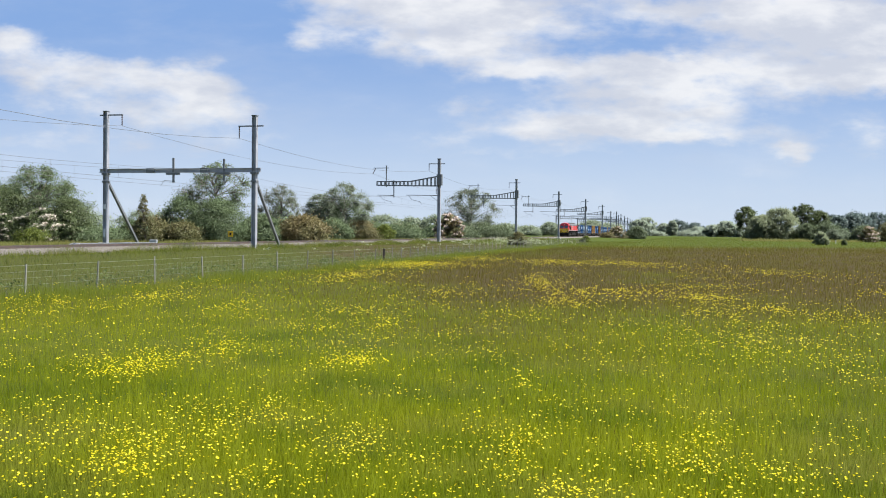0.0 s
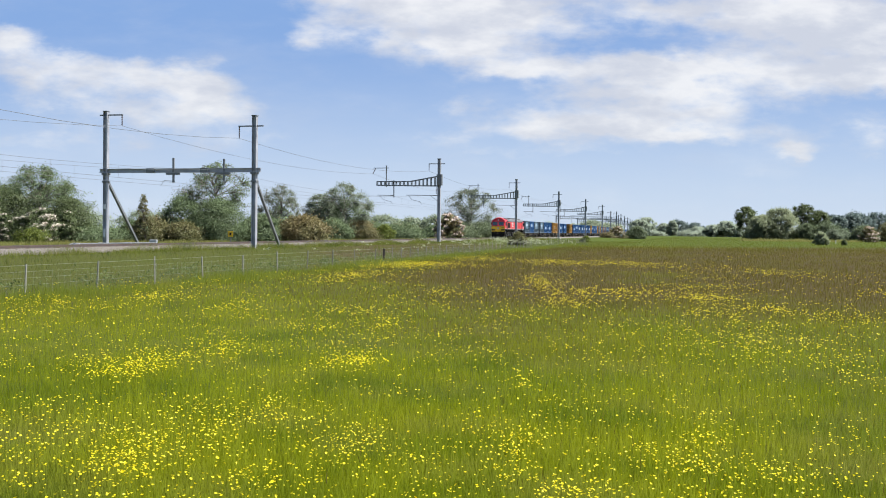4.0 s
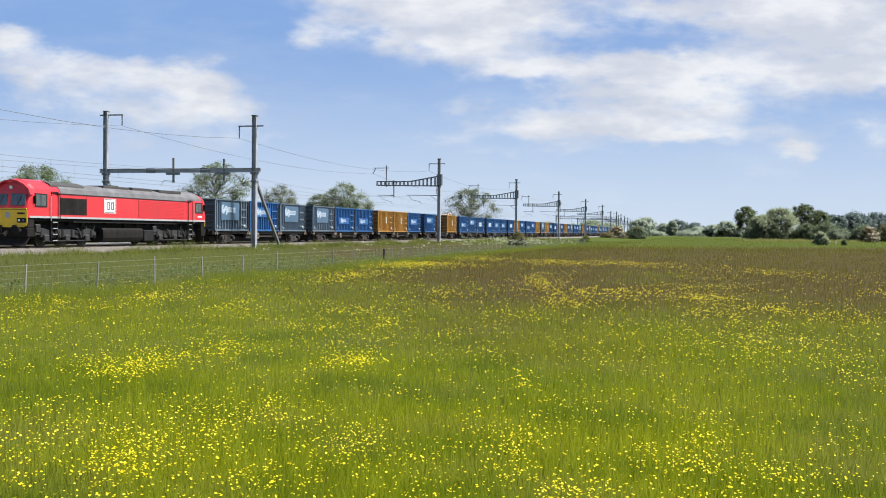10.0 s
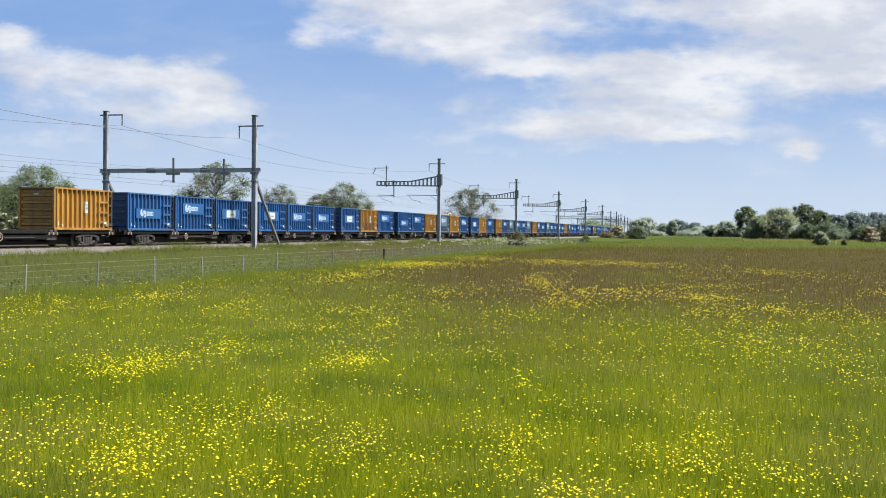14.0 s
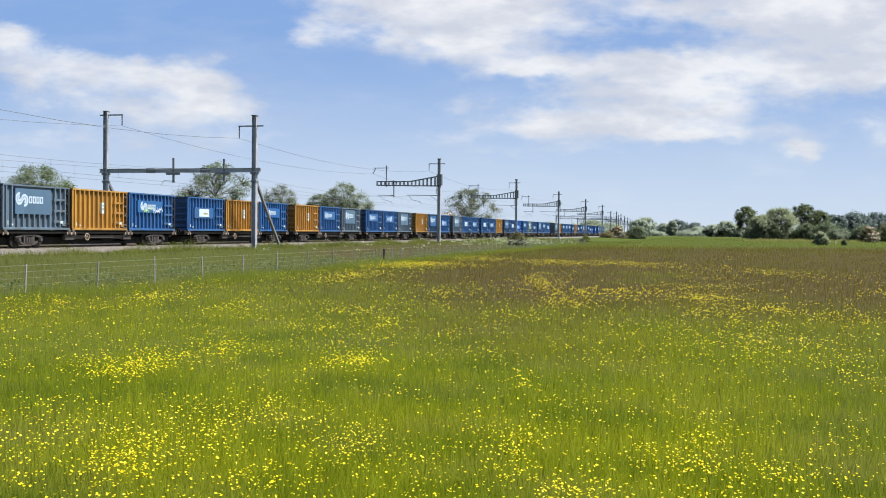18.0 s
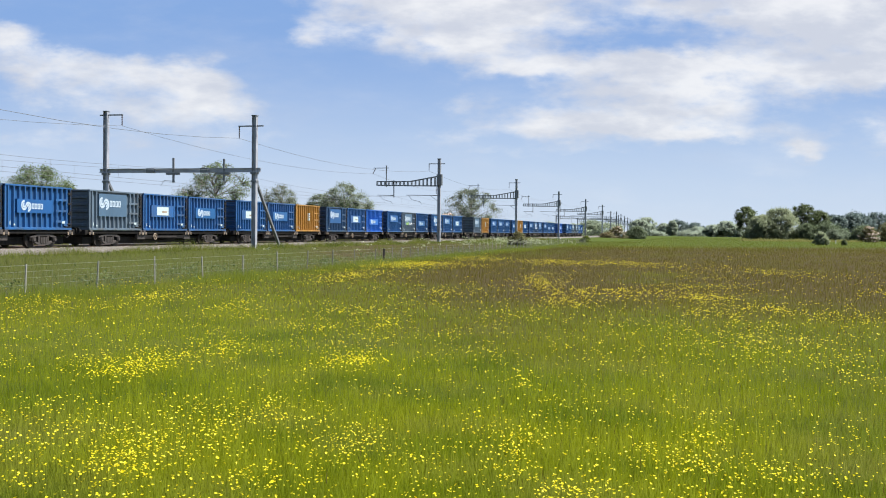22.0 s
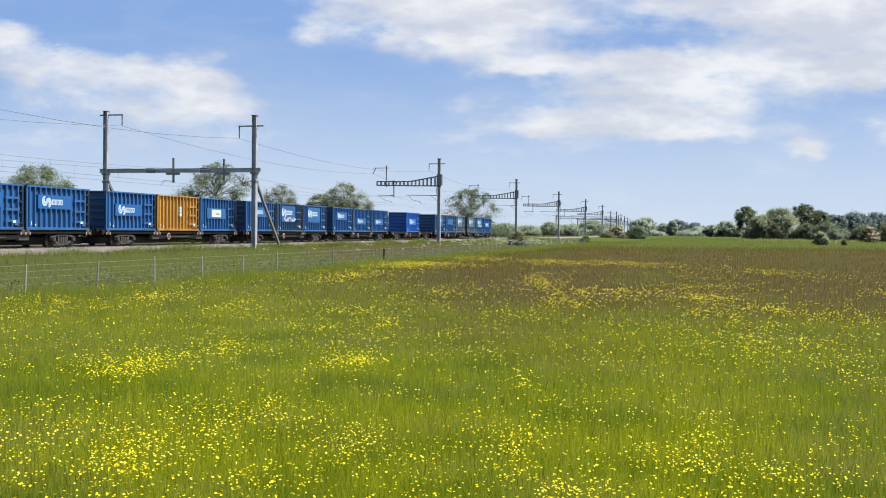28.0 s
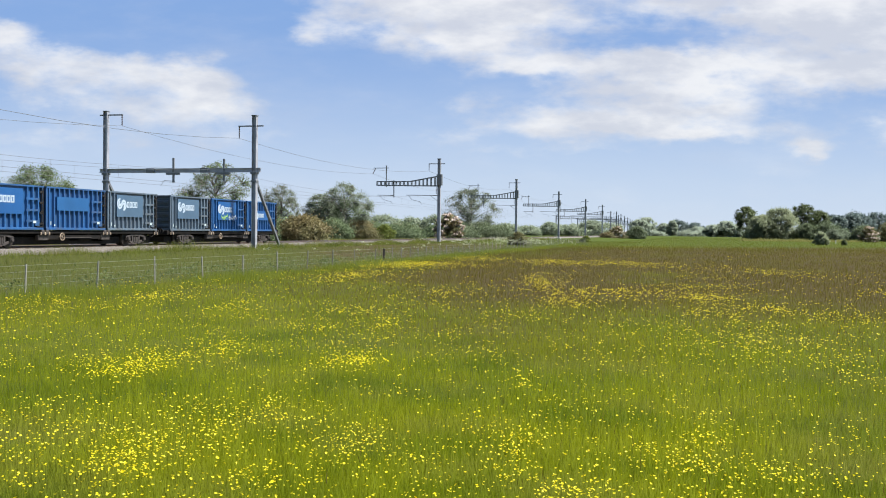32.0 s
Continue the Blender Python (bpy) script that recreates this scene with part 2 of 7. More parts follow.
# ---- the line of the railway ----
PHI, V = 0.258109, 22.86
C0 = Vector((-18.672, 78.180))
RZ = 0.81                                  # rail top
BEND0, BEND1, BEND_K = 240.0, 320.0, 0.00055


def heading(s):
    return PHI - BEND_K * min(max(s - BEND0, 0.0), BEND1 - BEND0)


STEP = 5.0
_pts = [(C0.x + BEND0 * sin(PHI), C0.y + BEND0 * cos(PHI))]
for _i in range(int((BEND1 - BEND0) / STEP)):
    _h = heading(BEND0 + (_i + 0.5) * STEP)
    _pts.append((_pts[-1][0] + STEP * sin(_h), _pts[-1][1] + STEP * cos(_h)))


def line(s, l=0.0, z=0.0):
    """The place s metres along the near track (away from the camera), l metres to its near side."""
    h = heading(s)
    if s <= BEND0:
        x, y = C0.x + s * sin(PHI), C0.y + s * cos(PHI)
    elif s >= BEND1:
        x, y = _pts[-1][0] + (s - BEND1) * sin(h), _pts[-1][1] + (s - BEND1) * cos(h)
    else:
        i = int((s - BEND0) / STEP)
        r = (s - BEND0) - i * STEP
        x, y = _pts[i][0] + r * sin(h), _pts[i][1] + r * cos(h)
    return Vector((x + l * cos(h), y - l * sin(h), z))


def on_line(s, l=0.0, z=0.0):
    """A pose on the line: x axis back towards the camera's end, y to the near side."""
    h = heading(s)
    p = line(s, l, z)
    return Matrix.Translation(p) @ Matrix.Rotation(atan2(-cos(h), -sin(h)), 4, 'Z')


def across(x, y):
    """How far a place lies to the near side of the straight line of the track."""
    return (x - C0.x) * cos(PHI) - (y - C0.y) * sin(PHI)

# ---- ground ----


def smooth(a, b, x):
    t = min(max((x - a) / (b - a), 0.0), 1.0)
    return t * t * (3 - 2 * t)


def land(l):
    """Height of the land across the line: meadow, low bank, level by the tracks."""
    return 0.46 * (1 - smooth(4.5, 17.0, l)) if l > 0 else 0.46 + 0.12 * smooth(6, 14, -l)


def ground_material():
    m, nt, b = nodes_of("meadow_ground")
    tc = nt.nodes.new("ShaderNodeTexCoord").outputs["Object"]
    g = mix(nt, ramp(nt, noise_node(nt, tc, 0.35, 6, 0.65), 0.35, 0.65), (0.050, 0.070, 0.008), (0.070, 0.088, 0.010))
    g = mix(nt, ramp(nt, noise_node(nt, tc, 9.0, 5, 0.7), 0.35, 0.72), g, (0.038, 0.055, 0.007))
    brown = meadow_mask(nt, tc)
    g = mix(nt, brown, g, mix(nt, ramp(nt, noise_node(nt, tc, 0.5, 6, 0.7), 0.3, 0.7), (0.058, 0.040, 0.022), (0.056, 0.045, 0.018)))
    link(nt, g, b.inputs["Base Color"])
    b.inputs["Roughness"].default_value = 0.95
    b.inputs["Specular IOR Level"].default_value = 0.1
    bp = nt.nodes.new("ShaderNodeBump")
    bp.inputs["Strength"].default_value, bp.inputs["Distance"].default_value = 0.8, 0.12
    link(nt, noise_node(nt, tc, 5.0, 6, 0.7), bp.inputs["Height"])
    link(nt, bp.outputs[0], b.inputs["Normal"])
    return m


def calc(nt, op, a, b=None, c=None):
    n = nt.nodes.new("ShaderNodeMath")
    n.operation = op
    for i, v in enumerate((a, b, c)):
        if v is None:
            continue
        if isinstance(v, (int, float)):
            n.inputs[i].default_value = v
        else:
            link(nt, v, n.inputs[i])
    return n.outputs[0]


def band(nt, v, a, b):
    mr = nt.nodes.new("ShaderNodeMapRange")
    mr.interpolation_type = 'SMOOTHSTEP'
    mr.inputs[1].default_value, mr.inputs[2].default_value = a, b
    link(nt, v, mr.inputs[0])
    return mr.outputs[0]


def meadow_mask(nt, tc):
    """Where sorrel and ripe grass heads turn the meadow russet: a broad patch in its middle."""
    sx = nt.nodes.new("ShaderNodeSeparateXYZ")
    link(nt, tc, sx.inputs[0])
    x, y = sx.outputs[0], sx.outputs[1]
    wob = calc(nt, 'MULTIPLY', calc(nt, 'SUBTRACT', noise_node(nt, tc, 0.09, 4, 0.6), 0.5), 26.0)
    yy = calc(nt, 'ADD', y, wob)
    near = band(nt, calc(nt, 'SUBTRACT', yy, calc(nt, 'MULTIPLY', x, 0.15)), 7.0, 32.0)
    far = calc(nt, 'SUBTRACT', 1.0, band(nt, calc(nt, 'SUBTRACT', yy, calc(nt, 'MULTIPLY', x, 0.35)), 115.0, 150.0))
    left = band(nt, calc(nt, 'ADD', calc(nt, 'ADD', x, calc(nt, 'MULTIPLY', y, 0.16)), calc(nt, 'MULTIPLY', wob, 0.4)), -1.0, 8.0)
    left = calc(nt, 'ADD', 0.38, calc(nt, 'MULTIPLY', left, 0.62))
    patch = ramp(nt, noise_node(nt, tc, 0.16, 5, 0.62), 0.14, 0.48)
    return calc(nt, 'MULTIPLY', calc(nt, 'MULTIPLY', near, far), calc(nt, 'MULTIPLY', left, patch))


def build_ground():
    ls = sorted({-4000, -2500, -1500, -900, -500, -250, -120, -60, -30, -20, -14, -12, -10, -8, -6, 0, 2, 3.3, 4.5, 5.5, 7, 8.5, 10, 12, 14, 17, 20, 30, 45, 70, 120, 250, 500, 900, 1500, 2500, 4000})
    ss = [-3000, -1500, -800, -400, -200, -120] + list(range(-80, 240, 20)) + list(range(240, 321, 10)) + [360, 420, 500, 600, 750, 950, 1200, 1600, 2200, 3000, 4500]
    vs = [line(s, l, land(l)) for s in ss for l in ls]
    n = len(ls)
    fs = [(i * n + j, i * n + j + 1, (i + 1) * n + j + 1, (i + 1) * n + j) for i in range(len(ss) - 1) for j in range(n - 1)]
    me = bpy.data.meshes.new("ground")
    me.from_pydata(vs, [], fs)
    me.shade_smooth()
    me.materials.append(ground_material())
    tagged(new("ground", me), "flat green meadow ground with russet patches", "ground", kind="structure")


build_ground()

# ---- track bed, sleepers, rails ----


def swept(name, profile, s_list, material, parent=None):
    """An outline of (l, z) carried along the line."""
    vs = [line(s, l, z) for s in s_list for l, z in profile]
    n = len(profile)
    fs = [(i * n + j, i * n + (j + 1) % n, (i + 1) * n + (j + 1) % n, (i + 1) * n + j) for i in range(len(s_list) - 1) for j in range(n)]
    fs += [tuple(range(n)), tuple((len(s_list) - 1) * n + j for j in range(n))[::-1]]
    me = bpy.data.meshes.new(name)
    me.from_pydata(vs, [], fs)
    bm = bmesh.new()
    bm.from_mesh(me)
    bmesh.ops.recalc_face_normals(bm, faces=bm.faces)
    bm.to_mesh(me)
    bm.free()
    me.materials.append(material)
    return part(name, me, material, parent)


S_LINE = [-140, -60, 0, 100, 200] + list(range(240, 321, 10)) + [400, 600, 900, 1300, 2000]


def build_track():
    bed = swept("track_bed", [(2.9, 0.30), (1.72, 0.775), (1.38, 0.775), (1.28, 0.735), (-5.15, 0.735), (-6.6, 0.30), (-6.6, 0.0), (2.9, 0.0)], S_LINE, BALLAST)
    tagged(bed, "pale grey stone ballast bed under the two tracks", "ballast", kind="structure")
    rng = np.random.default_rng(7)
    for centre in (0.0, -3.4):
        tr = thing("railway_track", "pair of rusty steel rails on concrete sleepers", "railway track", "railway tracks", "structure")
        for side in (-0.7525, 0.7525):
            c = centre + side
            swept("rail", [(c - 0.07, 0.655), (c + 0.07, 0.655), (c + 0.012, 0.69), (c + 0.012, 0.765), (c + 0.035, 0.77), (c + 0.035, RZ - 0.004), (c - 0.035, RZ - 0.004), (c - 0.035, 0.77), (c - 0.012, 0.765), (c - 0.012, 0.69)], S_LINE, RAIL, tr)
            swept("rail_head", [(c - 0.026, RZ - 0.004), (c + 0.026, RZ - 0.004), (c + 0.02, RZ), (c - 0.02, RZ)], S_LINE, RAIL_TOP, tr)
        sl = to_mesh("sleeper", boxes((-0.13, 0.13, -1.25, 1.25, 0.0, 0.10), bevel=0.015), SLEEPER)
        for i in range(-50, 70):
            part("sleeper", sl, SLEEPER, tr, m=on_line(i * 0.65 - 5, centre, 0.64))
    # loose stones on the shoulder
    n = 15000
    s = rng.uniform(-48, 70, n)
    l = np.where(rng.random(n) < 0.85, rng.uniform(1.0, 3.0, n), rng.uniform(-1.6, 1.3, n))
    top = np.where(l > 1.72, 0.775 - (l - 1.72) * 0.40, np.where(l > 1.33, 0.775, 0.735))
    base = np.array([line(a, b, c) for a, b, c in zip(s, l, top)])
    r = rng.uniform(0.02, 0.065, n)
    tri = np.array([(1, 0, -0.3), (-0.5, 0.87, -0.3), (-0.5, -0.87, -0.3), (0.1, 0, 0.9)])
    rot = rng.uniform(0, 6.28, n)
    c_, s_ = np.cos(rot)[:, None], np.sin(rot)[:, None]
    v = np.stack([tri[None, :, 0] * c_ - tri[None, :, 1] * s_, tri[None, :, 0] * s_ + tri[None, :, 1] * c_, np.repeat(tri[None, :, 2], n, 0)], 2) * r[:, None, None] + base[:, None, :]
    idx = (np.arange(n)[:, None, None] * 4 + np.array([(0, 1, 3), (1, 2, 3), (2, 0, 3), (0, 2, 1)])[None]).ravel()
    ob = new("ballast_stones", raw_mesh("ballast_stones", v.reshape(-1, 3), np.full(n * 4, 3), idx, STONES))
    tagged(ob, "loose pale ballast stones on the track shoulder", "ballast", kind="stuff")


build_track()

# ---- overhead line ----


def h_column(bm, x, y, z0, z1, w=0.30):
    """A rolled H-section column."""
    t = 0.03
    box(bm, x - w / 2, x + w / 2, y - w / 2, y - w / 2 + t, z0, z1)
    box(bm, x - w / 2, x + w / 2, y + w / 2 - t, y + w / 2, z0, z1)
    box(bm, x - t / 2, x + t / 2, y - w / 2 + t, y + w / 2 - t, z0, z1)


def hanger(parent, y, z0, z1):
    bm = bmesh.new()
    for i in range(6):
        za = z1 + (z0 - z1) * (i + 0.1) / 6
        zb = z1 + (z0 - z1) * (i + 0.7) / 6
        tube(bm, (0, y, za), (0, y, zb), 0.07, 0.035, 8)
    tube(bm, (0, y, z0), (0, y, z1), 0.025, n=6)
    part("insulator", bm, INSUL, parent)


def build_portal():
    """Anchor portal: two tall columns, a deep level beam, raking stays on both."""
    t = thing("anchor_portal", "grey galvanised steel anchor portal over two railway tracks", "railway gantry", m=on_line(2.05, 0, 0))
    for y, top in ((3.1, 11.08), (-10.42, 11.70)):
        col = part("column", shape(h_column, 0, y, 0.45, top, 0.36), GALV, t)
        part("base_plate", boxes((-0.35, 0.35, y - 0.35, y + 0.35, 0.40, 0.50), (-0.5, 0.5, y - 0.5, y + 0.5, 0.0, 0.44), bevel=0.02), CONCRETE, col)
        part("cap_plate", boxes((-0.22, 0.22, y - 0.22, y + 0.22, top - 0.02, top + 0.03)), GALV_DARK, col)
        part("bracket", boxes((-0.26, 0.26, y - 0.26, y + 0.26, 6.40, 6.55)), GALV_DARK, col)
        part("stay_bracket", boxes((-0.24, 0.24, y - 0.24, y + 0.24, 5.75, 5.9)), GALV_DARK, col)
        st = bmesh.new()
        bar(st, (-0.15, y, 5.95), (-4.85, y, 0.66), 0.20, 0.20)
        part("raking_stay", st, GALV_DARK, t, "long slanting steel stay")
        part("stay_foot", boxes((-5.15, -4.55, y - 0.3, y + 0.3, 0.2, 0.62), bevel=0.03), CONCRETE, t)
    bm = bmesh.new()
    for z0, z1 in ((6.56, 6.60), (6.86, 6.90)):
        box(bm, -0.16, 0.16, -11.0, 3.62, z0, z1)
    box(bm, -0.012, 0.012, -11.0, 3.62, 6.60, 6.86)
    part("beam", bm, GALV, t)
    for y in (-6.2, -1.3):
        part("splice_plate", boxes((-0.19, 0.19, y - 0.35, y + 0.35, 6.54, 6.92)), GALV_DARK, t)
    for y, z0, z1 in ((-4.14, 5.72, 7.76), (0.41, 5.85, 7.64)):
        bm = boxes((-0.07, 0.07, y - 0.07, y + 0.07, z0, z1))
        box(bm, -0.17, 0.17, y - 0.6, y + 0.5, 6.38, 6.55)
        part("drop_post", bm, GALV_DARK, t)
        bm = bmesh.new()
        tube(bm, (0, y, z0 + 0.15), (-0.6, y - 1.2, z0 + 0.22), 0.025)
        tube(bm, (-0.6, y - 1.2, z0 + 0.22), (-0.9, y - 1.7, z0 - 0.18), 0.018)
        part("registration_arm", bm, GALV_DARK, t)
    for a, b, z, hy, hz in ((-11.0, -8.85, 11.38, -8.92, 10.47), (1.68, 3.85, 10.25, 1.74, 9.30)):
        part("feeder_arm", boxes((-0.05, 0.05, a, b, z - 0.05, z + 0.05)), GALV_DARK, t)
        hanger(t, hy, hz, z - 0.05)
    part("number_plate", boxes((0.19, 0.21, -10.52, -10.32, 3.55, 3.95)), WHITE, t, "small white identification plate")
    part("cable_cover", boxes((0.19, 0.22, -10.5, -10.34, 1.2, 1.9)), WHITE, t)


def cantilever_mast(m, top=11.8, foot=0.3):
    """Single column on the near side with a truss boom across both tracks."""
    t = thing("catenary_mast", "grey steel catenary mast with truss boom across tracks", "catenary mast", "catenary masts", m=m)
    col = part("column", shape(h_column, 0, 3.1, foot, top, 0.40), GALV, t)
    part("foundation", boxes((-0.5, 0.5, 2.6, 3.6, 0.0, foot + 0.12), bevel=0.03), CONCRETE, col)
    part("cap_plate", boxes((-0.24, 0.24, 2.86, 3.34, top - 0.02, top + 0.03)), GALV_DARK, col)
    part("boom_seat", boxes((-0.30, 0.30, 2.80, 3.50, 8.2, 9.7)), GALV_DARK, col)
    boom = bmesh.new()
    for x in (-0.22, 0.22):
        bar(boom, (x, 2.9, 8.12), (x, -5.75, 8.22), 0.10, 0.14)
        bar(boom, (x, 2.9, 9.42), (x, -1.0, 8.74), 0.10, 0.12)
        bar(boom, (x, -1.0, 8.74), (x, -5.75, 8.74), 0.10, 0.12)
    part("boom_chords", boom, GALV_DARK, t)
    for i in range(16):
        y = 2.5 - i * 0.55
        zt = 9.35 - (2.5 - y) * 0.175 if y > -1.0 else 8.74
        bm = bmesh.new()
        for x in (-0.22, 0.22):
            bar(bm, (x, y, 8.17), (x, y - (0.0 if i % 2 else 0.0), zt), 0.09, 0.09)
        box(bm, -0.22, 0.22, y - 0.04, y + 0.04, zt - 0.04, zt + 0.04)
        part("boom_batten", bm, GALV_DARK, t)
    part("feeder_post", boxes((-0.06, 0.06, -4.50, -4.38, 8.0, 10.95)), GALV_DARK, t)
    part("feeder_arm", boxes((-0.04, 0.04, -6.3, -4.1, 10.56, 10.64)), GALV_DARK, t)
    bm = bmesh.new()
    tube(bm, (0, -6.0, 10.56), (0, -6.4, 9.82), 0.05)
    part("insulator", bm, INSUL, t)
    part("feeder_arm", boxes((-0.05, 0.05, 1.62, 3.9, 11.08, 11.18)), GALV_DARK, t)
    hanger(t, 1.65, 10.15, 11.08)
    part("drop_tube", boxes((-0.06, 0.06, -3.40, -3.28, 6.55, 8.9)), GALV_DARK, t)
    for root, reach in ((2.85, -1.55), (-3.35, -5.7)):
        bm = bmesh.new()
        tube(bm, (0, root, 6.83), (0, reach, 6.88), 0.04)
        if root > 0:
            tube(bm, (0, root, 6.1), (0, root - 1.0, 6.8), 0.03)
        part("cantilever_tube", bm, GALV_DARK, t)
        bm = bmesh.new()
        y = reach + 0.3
        tube(bm, (0, y, 6.85), (0, y + 0.5, 6.25), 0.022)
        tube(bm, (0, y + 0.5, 6.25), (0, y + 1.7, 5.95), 0.022)
        tube(bm, (0, y + 1.7, 5.95), (0, y + 1.85, 5.6), 0.015)
        part("registration_arm", bm, GALV_DARK, t)
    for root in (2.85, -3.35):
        bm = bmesh.new()
        for i in range(5):
            tube(bm, (0, root - 0.05 - i * 0.09, 6.83), (0, root - 0.10 - i * 0.09, 6.83), 0.075, 0.04)
        part("insulator", bm, INSUL, t)
    bm = bmesh.new()
    for i in range(5):
        tube(bm, (0, 2.72, 7.9 - i * 0.18), (0, 2.72, 7.8 - i * 0.18), 0.09, 0.05)
    part("insulator", bm, INSUL, t)
    return t


def truss_portal(s, left):
    """Wide truss gantry far along the line."""
    t = thing("truss_portal", "wide grey steel truss portal spanning the railway", "railway gantry", "truss portals", m=on_line(s, 0, 0))
    for y in (3.1, left):
        part("column", shape(h_column, 0, y, 0.2, 11.0 if y > 0 else 9.3, 0.42), GALV, t)
    bm = bmesh.new()
    for x in (-0.3, 0.3):
        bar(bm, (x, 3.3, 7.7), (x, left, 7.7), 0.14, 0.16)
        bar(bm, (x, 3.3, 8.6), (x, left, 8.6), 0.14, 0.16)
    n = int((3.3 - left) / 0.9)
    for i in range(n + 1):
        y = 3.3 + (left - 3.3) * i / n
        for x in (-0.3, 0.3):
            bar(bm, (x, y, 7.7), (x, y, 8.6), 0.10, 0.10)
    part("truss", bm, GALV_DARK, t)
    for y in (-3.3, -8.0, -13.0):
        if y > left:
            part("drop_tube", boxes((-0.06, 0.06, y - 0.06, y + 0.06, 6.0, 7.8)), GALV_DARK, t)
    for y in (3.1, left):
        part("feeder_arm", boxes((-0.05, 0.05, y - 1.6, y + 0.5, 10.4 if y > 0 else 9.0, 10.5 if y > 0 else 9.1)), GALV_DARK, t)


MASTS = [2.05 + 57.0 * i for i in range(1, 14)]


def build_wires():
    """Contact and catenary wires over both tracks, and the two feeders."""
    sup = [-112.0, -55.0] + [2.05 + 57.0 * i for i in range(0, 14)]

    def strung(name, label, l_at, z_at, sag, r=0.011, step=10, parent=None, slack=0.0):
        cu = bpy.data.curves.new(name, 'CURVE')
        cu.dimensions = '3D'
        cu.bevel_depth, cu.bevel_resolution = r, 1
        pts = []
        for a, b in zip(sup, sup[1:]):
            for k in range(step):
                f = k / step
                s = a + (b - a) * f
                l = l_at(a) + (l_at(b) - l_at(a)) * f
                z = z_at(a) + (z_at(b) - z_at(a)) * f - (sag if a > -50 or not slack else slack) * 4 * f * (1 - f)
                pts.append(line(s, l, z))
        sp = cu.splines.new('POLY')
        sp.points.add(len(pts) - 1)
        for q, p in zip(sp.points, pts):
            q.co = (*p, 1)
        cu.materials.append(WIRE)
        ob = new(name, cu)
        if parent:
            ob.parent = parent
        else:
            tagged(ob, label, "overhead wire", "overhead wires")
        return ob

    for c in (0.0, -3.4):
        t = thing("overhead_wire", "thin contact and catenary wires strung over one track", "overhead wire", "overhead wires")
        strung("contact_wire", "", lambda s: c + 0.2 * (1 if int(abs(s)) % 2 else -1), lambda s: 5.42, 0.06, 0.012, parent=t)
        strung("catenary_wire", "", lambda s: c, lambda s: 6.75, 0.75, 0.011, parent=t)
        bm = bmesh.new()
        for a, b in zip(sup, sup[1:6]):
            for k in range(1, 8):
                f = k / 8
                p = line(a + (b - a) * f, c, 5.40)
                tube(bm, p, p + Vector((0, 0, 1.33 - 3.0 * f * (1 - f) )), 0.006, n=4)
        part("droppers", bm, WIRE, t)
    strung("feeder_wire", "thin feeder wire along the far side of the masts", lambda s: -8.92 if abs(s - 2) < 5 else (-8.6 if s < 0 else -6.4), lambda s: 10.47 if abs(s - 2) < 5 else 9.82, 0.95, 0.016, slack=1.25)
    strung("feeder_wire", "thin feeder wire along the near side of the masts", lambda s: 1.7, lambda s: 9.30 if abs(s - 2) < 5 else 10.15, 0.95, 0.016, slack=1.5)


build_portal()
_first = cantilever_mast(on_line(MASTS[0], 0, 0))
for _s in MASTS[1:5]:
    copy_thing(_first, on_line(_s, 0, 0.25))
truss_portal(MASTS[5], -19.5)
for _s in MASTS[6:13]:
    copy_thing(_first, on_line(_s, 0, 0.2))
truss_portal(MASTS[6] + 25, -17.0)
build_wires()

# ---- the locomotive; x forward, y to the near side, z up from the rail ----
MOVERS = []                                  # (thing, metres behind the nose, height above the rail)


def loft(bm, sections, cap=True):
    rows = [[bm.verts.new((x, y, z)) for y, z in prof] for x, prof in sections]
    fs = []
    for a, b in zip(rows, rows[1:]):
        n = len(a)
        fs += [bm.faces.new((a[i], a[(i + 1) % n], b[(i + 1) % n], b[i])) for i in range(n)]
    if cap:
        fs += [bm.faces.new(rows[0]), bm.faces.new(rows[-1])]
    bmesh.ops.recalc_face_normals(bm, faces=fs)


def both(half):
    """A closed outline from its half, bottom to top."""
    return [(y, z) for y, z in half] + [(-y, z) for y, z in half[::-1] if y > 1e-6]


def wheel_mesh(r, t=0.13):
    bm = bmesh.new()
    tube(bm, (0, -t / 2, 0), (0, t / 2, 0), r, n=24)
    tube(bm, (0, t / 2, 0), (0, t / 2 + 0.02, 0), r * 0.80, r * 0.74, n=24)
    tube(bm, (0, t / 2 + 0.02, 0), (0, t / 2 + 0.07, 0), r * 0.22, n=12)
    return to_mesh("wheel", bm, WHEELM)


